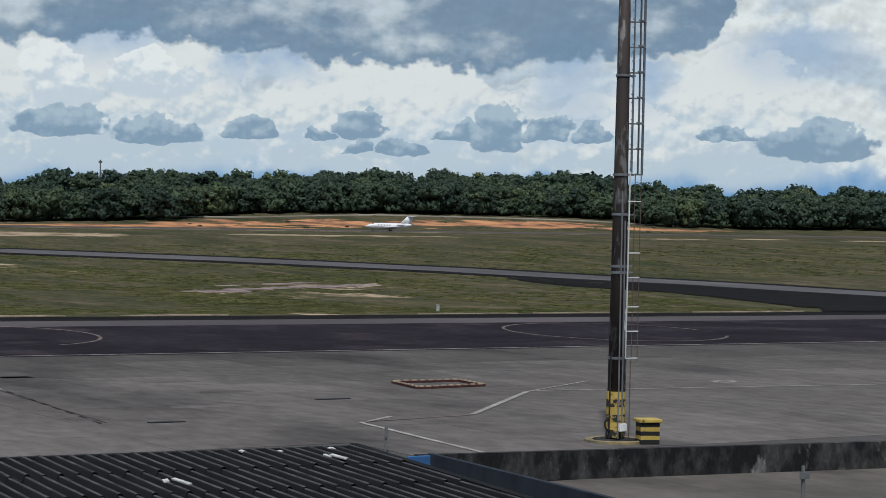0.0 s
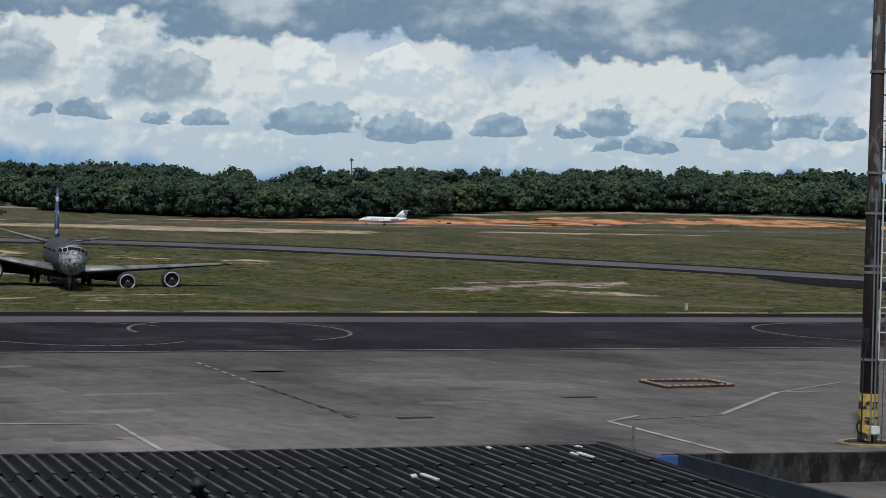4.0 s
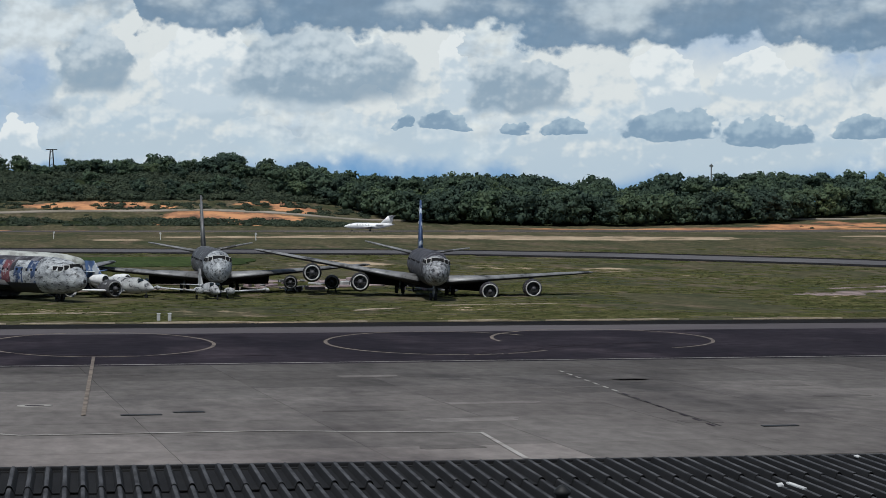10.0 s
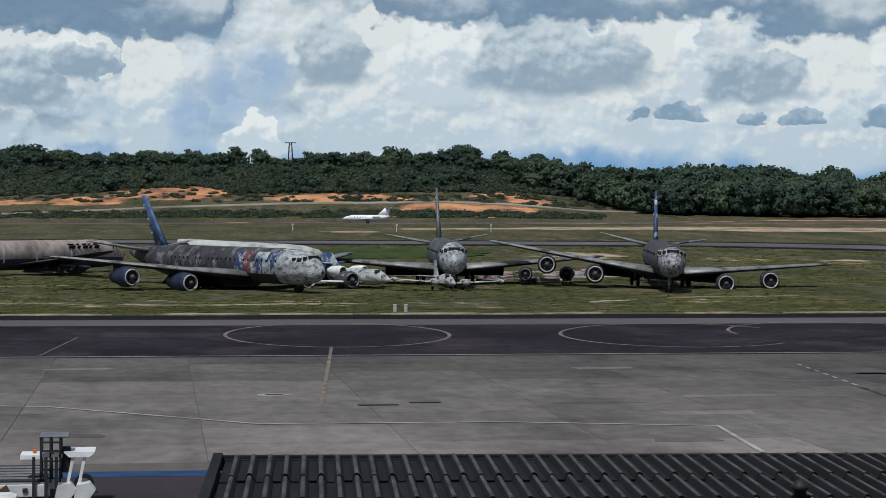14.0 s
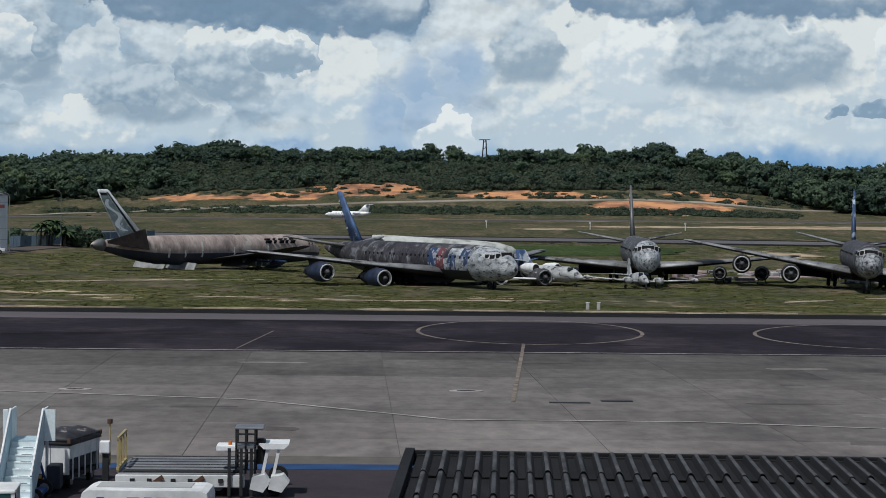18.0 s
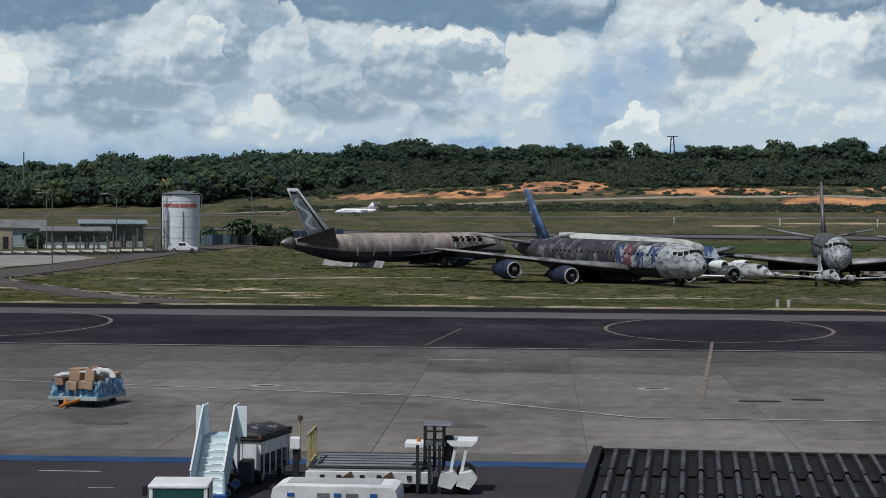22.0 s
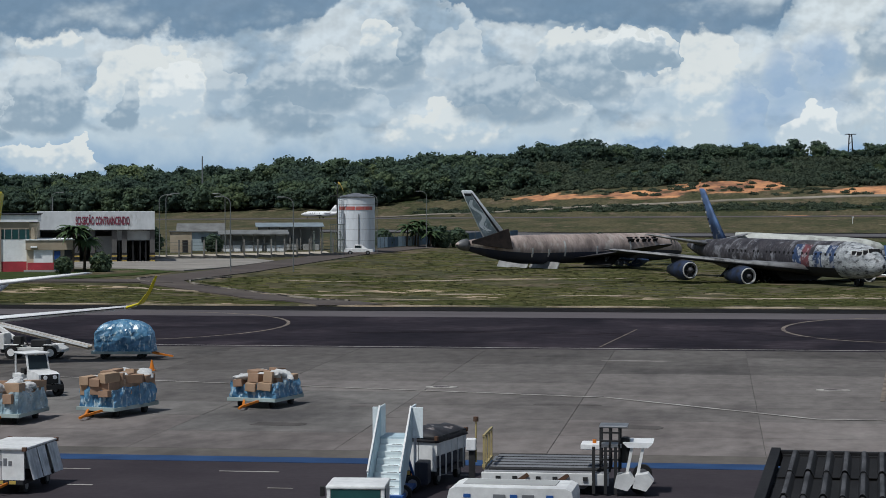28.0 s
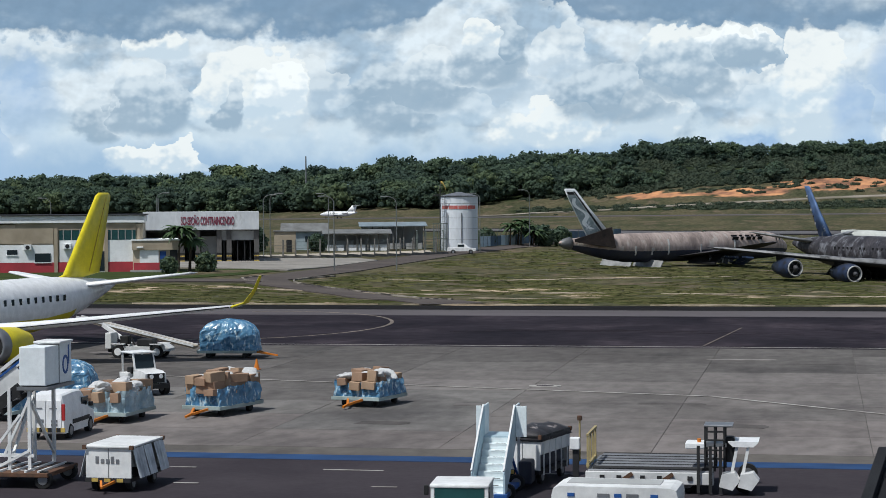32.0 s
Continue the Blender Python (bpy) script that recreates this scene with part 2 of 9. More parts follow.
# ---- materials ----
def mat(name, a, b=None, rough=0.85, metal=0.0, scale=1.0, stretch=(1, 1, 1), fine=8.0, bump=0.15, lo=0.35, hi=0.65, c=None, c_scale=0.15, c_lo=0.5, c_hi=0.62,
        rand=0.0, spec=0.3, world=False, grit=0.35, span=0.3):
    """Colour a to b by a broad noise and a fine one, colour c in large stains, and relief. Sizes in 1/metres."""
    m = bpy.data.materials.new(name)
    m.use_nodes = True
    nt = m.node_tree
    N, Lk = nt.nodes.new, nt.links.new
    bsdf = nt.nodes["Principled BSDF"]
    bsdf.inputs["Roughness"].default_value, bsdf.inputs["Metallic"].default_value = rough, metal
    bsdf.inputs["Specular IOR Level"].default_value = spec
    b = b or tuple(v * 0.75 for v in a)
    tc = N("ShaderNodeTexCoord")
    mp = N("ShaderNodeMapping")
    mp.inputs["Scale"].default_value = stretch
    Lk(N("ShaderNodeNewGeometry").outputs["Position"] if world else tc.outputs["Object"], mp.inputs[0])

    def grain(s, detail=5):
        n = N("ShaderNodeTexNoise")
        Lk(mp.outputs[0], n.inputs["Vector"])
        n.inputs["Scale"].default_value, n.inputs["Detail"].default_value, n.inputs["Roughness"].default_value = s, detail, 0.6
        return n.outputs[0]

    def ramp(v, x0, x1):
        n = N("ShaderNodeMapRange")
        Lk(v, n.inputs["Value"])
        n.inputs["From Min"].default_value, n.inputs["From Max"].default_value = x0, x1
        return n.outputs["Result"]

    def mix(f, p, q, kind="MIX"):
        n = N("ShaderNodeMix")
        n.data_type, n.blend_type = "RGBA", kind
        for k, v in ((0, f), (6, p), (7, q)):
            if isinstance(v, (int, float)):
                n.inputs[k].default_value = v
            elif isinstance(v, tuple):
                n.inputs[k].default_value = (*v, 1)
            else:
                Lk(v, n.inputs[k])
        return n.outputs[2]

    broad, small = grain(scale), grain(scale * fine, 6)
    col = mix(ramp(broad, lo, hi), a, b)
    if c:
        col = mix(ramp(grain(c_scale, 7), c_lo, c_hi), col, c)
    dim = ramp(small, 0.5 - span, 0.5 + span)
    col = mix(grit, col, mix(dim, (0.55, 0.55, 0.55), (1.3, 1.3, 1.3)), "MULTIPLY")
    if rand:
        oi = N("ShaderNodeObjectInfo")
        lo_, hi_ = 1 - rand, 1 + rand
        col = mix(1.0, col, mix(oi.outputs["Random"], (lo_, lo_, lo_), (hi_, hi_, hi_)), "MULTIPLY")
    Lk(col, bsdf.inputs["Base Color"])
    if bump:
        bp = N("ShaderNodeBump")
        bp.inputs["Strength"].default_value, bp.inputs["Distance"].default_value = bump, 0.02
        Lk(small, bp.inputs["Height"])
        Lk(bp.outputs[0], bsdf.inputs["Normal"])
    return m


def plain(name, a, rough=0.5, metal=0.0, scale=2.0):
    return mat(name, a, tuple(v * 0.82 for v in a), rough, metal, scale=scale, bump=0.05)


M_GRASS = mat("grass", (0.108, 0.094, 0.055), (0.053, 0.059, 0.031), 0.95, scale=0.07, stretch=(1.0, 0.30, 1), fine=12, bump=0.5, lo=0.36, hi=0.64,
              c=(0.14, 0.11, 0.075), c_scale=0.16, c_lo=0.54, c_hi=0.66, spec=0.02, grit=0.9, span=0.17)
M_CONC = mat("apron_concrete", (0.178, 0.161, 0.144), (0.118, 0.107, 0.096), 0.85, scale=0.10, stretch=(1.0, 0.55, 1), fine=12, lo=0.36, hi=0.62, c=(0.072, 0.067, 0.063), c_scale=0.14, c_lo=0.50, c_hi=0.64, rand=0.06, grit=0.6, world=True, spec=0.04)
M_JOINT = mat("joint_sealant", (0.098, 0.090, 0.085), rough=0.9, scale=1)
M_ASPHALT = mat("taxiway_asphalt", (0.032, 0.026, 0.032), (0.015, 0.0125, 0.0165), 0.8, scale=0.09, stretch=(0.8, 0.7, 1), fine=12, c=(0.050, 0.040, 0.047), c_scale=0.16, c_lo=0.52, c_hi=0.66, spec=0.04, grit=0.95, span=0.18)
M_SHOULDER = mat("shoulder_asphalt", (0.125, 0.112, 0.116), (0.085, 0.076, 0.080), 0.85, scale=0.08, stretch=(0.4, 1.2, 1), fine=18, spec=0.04)
M_ROAD = mat("service_road_asphalt", (0.056, 0.048, 0.053), (0.040, 0.034, 0.039), 0.8, scale=0.2, fine=20, spec=0.04)
M_FARTAXI = mat("far_taxiway_asphalt", (0.135, 0.13, 0.134), (0.095, 0.091, 0.095), 0.85, scale=0.03, fine=20, spec=0.04)
M_BLACKTOP = mat("bitumen_edge", (0.010, 0.009, 0.009), (0.017, 0.015, 0.014), 0.8, scale=0.2, spec=0.04)
M_LINE = mat("worn_white_paint", (0.42, 0.40, 0.37), (0.24, 0.22, 0.20), 0.7, scale=0.8, fine=6, spec=0.04)
M_YELLOW_LINE = mat("worn_yellow_paint", (0.27, 0.225, 0.18), (0.11, 0.092, 0.082), 0.7, scale=0.8, fine=6, spec=0.04)
M_BLUE_LINE = mat("blue_road_paint", (0.035, 0.075, 0.17), (0.025, 0.05, 0.115), 0.7, scale=0.5, fine=8, spec=0.04)
M_BARK = mat("bark", (0.09, 0.07, 0.05), rough=0.9, scale=1)
M_WHITE = plain("white_paint", (0.90, 0.90, 0.89), 0.35)
M_DIRTYWHITE = mat("weathered_white_paint", (0.80, 0.80, 0.78), (0.56, 0.56, 0.55), 0.5, scale=0.7, fine=6)
M_GREYMETAL = mat("grey_metal", (0.30, 0.31, 0.32), (0.2, 0.2, 0.21), 0.45, 0.6, scale=1)
M_DARK = mat("dark_grime_and_shade", (0.018, 0.018, 0.02), (0.03, 0.03, 0.03), 0.7, scale=1)
M_RUBBER = plain("tyre_rubber", (0.02, 0.02, 0.02), 0.85)
M_GLASS = plain("dark_glass", (0.02, 0.03, 0.035), 0.12)
M_BLUE = plain("blue_paint", (0.03, 0.10, 0.32), 0.45)
M_RED = plain("red_paint", (0.42, 0.03, 0.03), 0.5)
M_YELLOW = plain("yellow_paint", (0.72, 0.60, 0.02), 0.4)
M_SAFETY = mat("safety_yellow", (0.58, 0.42, 0.10), (0.40, 0.28, 0.07), 0.6, scale=1.5, c=(0.08, 0.06, 0.04), c_scale=3.0, c_lo=0.60, c_hi=0.66)
M_BLACK = plain("black_paint", (0.02, 0.02, 0.02), 0.6)
M_HOLLOW = plain("flat_black", (0.008, 0.008, 0.009), 0.85)
M_ORANGE = plain("orange_paint", (0.65, 0.20, 0.02), 0.5)
# stripped airliners: peeled paint over grey metal
M_PEEL_A = mat("peeled_dark_skin", (0.028, 0.026, 0.032), (0.070, 0.064, 0.068), 0.6, 0.1, scale=0.7, stretch=(1.1, 0.9, 0.8), fine=5, c=(0.19, 0.19, 0.205), c_scale=0.9, c_lo=0.53, c_hi=0.64, grit=1.0, span=0.17)
M_PEEL_NOSE = mat("peeled_nose_skin", (0.46, 0.47, 0.48), (0.12, 0.12, 0.13), 0.55, 0.05, scale=1.7, fine=4, c=(0.04, 0.04, 0.045), c_scale=2.6, c_lo=0.50, c_hi=0.60, grit=0.8, span=0.2)
M_PEEL_BROWN = mat("brown_bare_skin", (0.47, 0.38, 0.335), (0.22, 0.175, 0.155), 0.6, 0.1, scale=0.5, stretch=(1.6, 0.7, 0.7), fine=6, c=(0.46, 0.41, 0.37), c_scale=0.6, c_lo=0.56, c_hi=0.64, grit=0.6)
M_PALEPLATE = mat("dull_pale_plate", (0.52, 0.52, 0.50), (0.32, 0.31, 0.30), 0.6, scale=0.9)
M_PEEL_GREY = mat("peeled_grey_skin", (0.085, 0.083, 0.086), (0.028, 0.028, 0.031), 0.55, 0.1, scale=0.9, fine=5, c=(0.34, 0.34, 0.34), c_scale=1.1, c_lo=0.56, c_hi=0.60, grit=0.6)
M_PEEL_PALE = mat("peeled_pale_nose", (0.52, 0.54, 0.55), (0.20, 0.21, 0.22), 0.55, 0.05, scale=1.3, stretch=(0.6, 1.1, 1.3), fine=5, c=(0.055, 0.058, 0.063), c_scale=2.4, c_lo=0.53, c_hi=0.62, grit=0.8, span=0.2)
M_OLDBLUE = mat("faded_blue_paint", (0.040, 0.075, 0.17), (0.022, 0.036, 0.075), 0.55, scale=1.4, c=(0.30, 0.31, 0.34), c_scale=1.5, c_lo=0.56, c_hi=0.60)
M_BLUECOWL = mat("sooty_blue_cowl", (0.025, 0.040, 0.085), (0.012, 0.014, 0.022), 0.55, scale=0.8, c=(0.02, 0.02, 0.022), c_scale=0.9, c_lo=0.5, c_hi=0.6)
M_OLDRED = mat("faded_red_paint", (0.20, 0.06, 0.065), (0.085, 0.04, 0.05), 0.55, scale=1.4, c=(0.30, 0.29, 0.30), c_scale=1.5, c_lo=0.55, c_hi=0.60)
M_NAVY = mat("navy_belly", (0.022, 0.028, 0.05), (0.04, 0.042, 0.055), 0.6, scale=0.5)
M_PINK = mat("pinkish_scrap", (0.42, 0.33, 0.33), (0.25, 0.19, 0.19), 0.7, scale=0.8)
M_WING = mat("weathered_wing_skin", (0.30, 0.30, 0.30), (0.13, 0.13, 0.13), 0.5, 0.2, scale=0.5, fine=6, c=(0.05, 0.05, 0.05), c_scale=0.5, c_lo=0.54, c_hi=0.62)
M_STRUT = mat("oily_dark_metal", (0.10, 0.10, 0.105), (0.05, 0.05, 0.055), 0.6, 0.3, scale=2.0)
# Near-black that puts shade into wing undersides; also serves dark engine metal.
M_WING_UNDER = mat("dark_metal_and_shade", (0.018, 0.018, 0.019), (0.032, 0.031, 0.032), 0.7, scale=0.4)
M_TAIL_MIX = mat("blue_and_white_fin", (0.55, 0.60, 0.66), (0.34, 0.40, 0.48), 0.5, scale=0.6, c=(0.045, 0.075, 0.16), c_scale=0.45, c_lo=0.47, c_hi=0.52)
M_TAIL_BLUE = mat("faded_blue_fin", (0.10, 0.17, 0.33), (0.05, 0.08, 0.16), 0.5, scale=0.6, c=(0.42, 0.45, 0.48), c_scale=0.5, c_lo=0.56, c_hi=0.6)
M_TAIL_GREY = mat("bare_grey_fin", (0.20, 0.20, 0.20), (0.12, 0.12, 0.12), 0.5, 0.3, scale=0.5)
M_TAIL_WHITE = mat("peeled_white_fin", (0.86, 0.88, 0.87), (0.74, 0.78, 0.78), 0.5, scale=0.8, c=(0.10, 0.12, 0.13), c_scale=0.9, c_lo=0.64, c_hi=0.68)
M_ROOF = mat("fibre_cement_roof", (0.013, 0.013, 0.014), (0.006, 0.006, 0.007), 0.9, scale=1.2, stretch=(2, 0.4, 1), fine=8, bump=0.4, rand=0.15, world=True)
M_WALL = mat("stained_concrete_wall", (0.060, 0.058, 0.056), (0.010, 0.010, 0.011), 0.9, scale=1.0, stretch=(1.2, 1, 0.6), fine=6, lo=0.38, hi=0.56, c=(0.20, 0.195, 0.185), c_scale=1.1, c_lo=0.60, c_hi=0.70, grit=0.9, span=0.2)
M_CARDBOARD = plain("cardboard", (0.34, 0.22, 0.145), 0.8)
M_PLASTIC = mat("blue_plastic_sheet", (0.13, 0.29, 0.44), (0.04, 0.12, 0.23), 0.25, scale=2.5, stretch=(1, 1, 0.5), fine=4, bump=0.6, c=(0.42, 0.54, 0.60), c_scale=4.5, c_lo=0.55, c_hi=0.62, spec=0.5)
M_SACK = mat("white_wrapped_sacks", (0.62, 0.62, 0.6), (0.42, 0.42, 0.42), 0.7, scale=2.0)
M_CREAM = mat("cream_render", (0.62, 0.53, 0.40), (0.48, 0.40, 0.29), 0.9, scale=0.5)
M_OFFWHITE = mat("white_render", (0.88, 0.89, 0.88), (0.70, 0.71, 0.70), 0.85, scale=0.4)
M_TANK = mat("white_tank_steel", (0.74, 0.77, 0.80), (0.60, 0.63, 0.66), 0.45, scale=0.3, stretch=(1, 1, 0.3))


# ---- building helpers ----
def part(name, bm, material, parent=None, label="", smooth=False):
    """Links a bmesh as one mesh object under a thing or a part."""
    me = bpy.data.meshes.new(name)
    bm.to_mesh(me)
    bm.free()
    if smooth:
        me.polygons.foreach_set("use_smooth", [True] * len(me.polygons))
    for m in material if isinstance(material, (list, tuple)) else (material,):
        me.materials.append(m)
    ob = new(name, me)
    if parent is not None:
        ob.parent = parent
    if label:
        ob["label"] = label
    return ob


def thing(name, m, label, category, group="", kind=""):
    ob = new(name)
    ob.matrix_basis = m
    return tagged(ob, label, category, group, kind)


def box(c, s, bm=None, r=None, bevel=0.0, mi=0):
    bm = bm or bmesh.new()
    m = Matrix.Translation(c) @ (r.to_4x4() if r else Matrix()) @ Matrix.Diagonal((*s, 1))
    res = bmesh.ops.create_cube(bm, size=1, matrix=m)
    faces = {f for v in res["verts"] for f in v.link_faces}
    for f in faces:
        f.material_index = mi
    if bevel:
        bmesh.ops.bevel(bm, geom=list({e for v in res["verts"] for e in v.link_edges}), offset=bevel, segments=2, affect="EDGES", profile=0.5)
    return bm


def beam(p, q, w, h=None, bm=None):
    """A square bar from p to q."""
    p, q = Vector(p), Vector(q)
    d = q - p
    rot = d.to_track_quat("X", "Z").to_matrix()
    return box((p + q) / 2, (d.length, w, h or w), bm, rot)


def tube(p, q, r0, r1=None, seg=12, bm=None, caps=True):
    bm = bm or bmesh.new()
    p, q = Vector(p), Vector(q)
    d = q - p
    m = Matrix.Translation((p + q) / 2) @ d.to_track_quat("Z", "Y").to_matrix().to_4x4()
    bmesh.ops.create_cone(bm, cap_ends=caps, segments=seg, radius1=r0, radius2=r0 if r1 is None else r1, depth=d.length, matrix=m)
    return bm


def loft(rings, bm=None, cap=True, mi=0):
    """Skins rings of equal point counts."""
    bm = bm or bmesh.new()
    vs = [[bm.verts.new(p) for p in ring] for ring in rings]
    n = len(vs[0])
    for a, b in zip(vs, vs[1:]):
        for i in range(n):
            f = bm.faces.new((a[i], a[(i + 1) % n], b[(i + 1) % n], b[i]))
            f.material_index = mi
    if cap:
        bm.faces.new(vs[0][::-1])
        bm.faces.new(vs[-1])
    bmesh.ops.recalc_face_normals(bm, faces=bm.faces)
    return bm


def lathe(profile, seg=24, axis="Z", bm=None, cap=True):
    """Turns (radius, height) pairs round an axis."""
    rings = []
    for r, h in profile:
        ring = []
        for i in range(seg):
            a = 2 * math.pi * i / seg
            u, v = r * math.cos(a), r * math.sin(a)
            ring.append((u, v, h) if axis == "Z" else (h, u, v))
        rings.append(ring)
    return loft(rings, bm, cap)


def smooth(lo, hi, v):
    t = min(1.0, max(0.0, (v - lo) / (hi - lo)))
    return t * t * (3 - 2 * t)


# ---- terrain ----
SKYLINE_AZ = (-40, *range(-24, 46, 2), 60)
SKYLINE_EL = (0.6, 0.58, 0.61, 0.65, 0.67, 0.77, 0.95, 1.09, 1.14, 1.28, 1.32, 1.52, 1.47, 1.54, 1.55, 1.59, 1.57, 1.59, 1.44, 1.22, 1.16, 1.13, 0.93, 0.85,
              1.16, 1.26, 1.16, 1.29, 1.36, 1.35, 1.35, 1.30, 1.13, 1.02, 1.08, 1.10, 1.1)
RIDGE = 930.0


def runway_frame(x, y):
    """Distance across and along the runway, which lies 668 m off and turned by 17.5 degrees."""
    return 0.3007 * x + 0.9537 * y, 0.9537 * x - 0.3007 * y


def hillside(a):
    """Where the hill carries scrub and low trees in place of tall forest."""
    return smooth(-8, -4.5, a) * (1 - smooth(9.5, 12.5, a))


def ground_z(x, y):
    if y < 100 and abs(x) < 400:
        return -0.06
    q, r = runway_frame(x, y)
    z = -1.2 * smooth(166, 205, y) * smooth(-75, -35, x)
    zr = min(9.0, max(0.5, 4.2 + 0.0071 * r))
    z += (zr - z) * smooth(300, 640, q)
    if q > 690:
        a = math.degrees(math.atan2(x, y))
        d = RIDGE / max(0.3, math.cos(math.radians(a - 17.5)))
        top = 8.8 + d * math.tan(math.radians(float(np.interp(a, SKYLINE_AZ, SKYLINE_EL)))) - 12.4 + 3.8 * hillside(a)
        z += (top - zr) * smooth(690, RIDGE, q)
        z *= 1 - smooth(1100, 2500, math.hypot(x, y))
    return z - 0.06


# bare patches: azimuth, distance across the runway, half extents
EARTH_PATCHES = ((-4.7, 782, 1.5, 16), (-1.9, 788, 1.9, 18), (0.6, 804, 1.8, 28), (4.9, 792, 2.3, 19), (10.0, 806, 1.8, 28), (8.6, 758, 2.9, 28), (6.4, 735, 0.9, 12),
                 (3.0, 694, 2.4, 7), (15.6, 706, 1.2, 9), (21.5, 718, 7.5, 15), (29.0, 752, 5.6, 36), (34.0, 760, 3.4, 26), (37.6, 746, 2.6, 12))
SAND_STRIPS = ((14.0, 560, 6.5, 22), (19.5, 545, 5.4, 24), (28.0, 566, 3.2, 7), (8.0, 552, 2.2, 9), (29.0, 570, 6.0, 6), (38.0, 575, 1.6, 8), (40.7, 586, 1.2, 9), (43.5, 582, 1.2, 8), (5.8, 524, 2.0, 7), (26.0, 637, 16.0, 7), (9.5, 637, 6.5, 7))
SAND_SPOTS = ((45, 298, 15, 14), (38, 284, 9, 7), (60, 290, 11, 9), (126, 240, 13, 15), (145, 266, 12, 14), (116, 224, 8, 8), (131, 298, 5, 8), (105, 360, 7, 14), (124, 348, 10, 12), (126, 326, 6, 10), (80, 388, 12, 14), (40, 306, 12, 22), (48, 280, 9, 10),
              (-22, 209, 12, 7), (14, 214, 14, 6), (-32, 219, 6, 6), (55, 213, 9, 5), (-26, 256, 11, 7), (61, 219, 8, 6), (-28, 178, 16, 3), (2, 176, 22, 2.2), (36, 172, 14, 1.8), (79, 374, 16, 16), (-48, 172, 7, 4), (-33, 176, 9, 4), (75, 176, 14, 2), (-66, 199, 5, 8), (-63, 208, 4, 5), (-70, 191, 9, 6), (-57, 229, 2.5, 6), (-40, 230, 5, 5), (-34, 219, 8, 7), (-44, 206, 3, 3))


def wood_edge(a):
    """Where the trees begin, as a distance across the runway."""
    return float(np.interp(a, (-26, -10, -8, -5, -3, 1.5, 2.6, 4, 8, 11.5, 12.5, 14, 24, 26, 36, 38, 46), (755, 755, 790, 796, 806, 834, 806, 806, 812, 836, 800, 752, 752, 806, 796, 765, 760)))


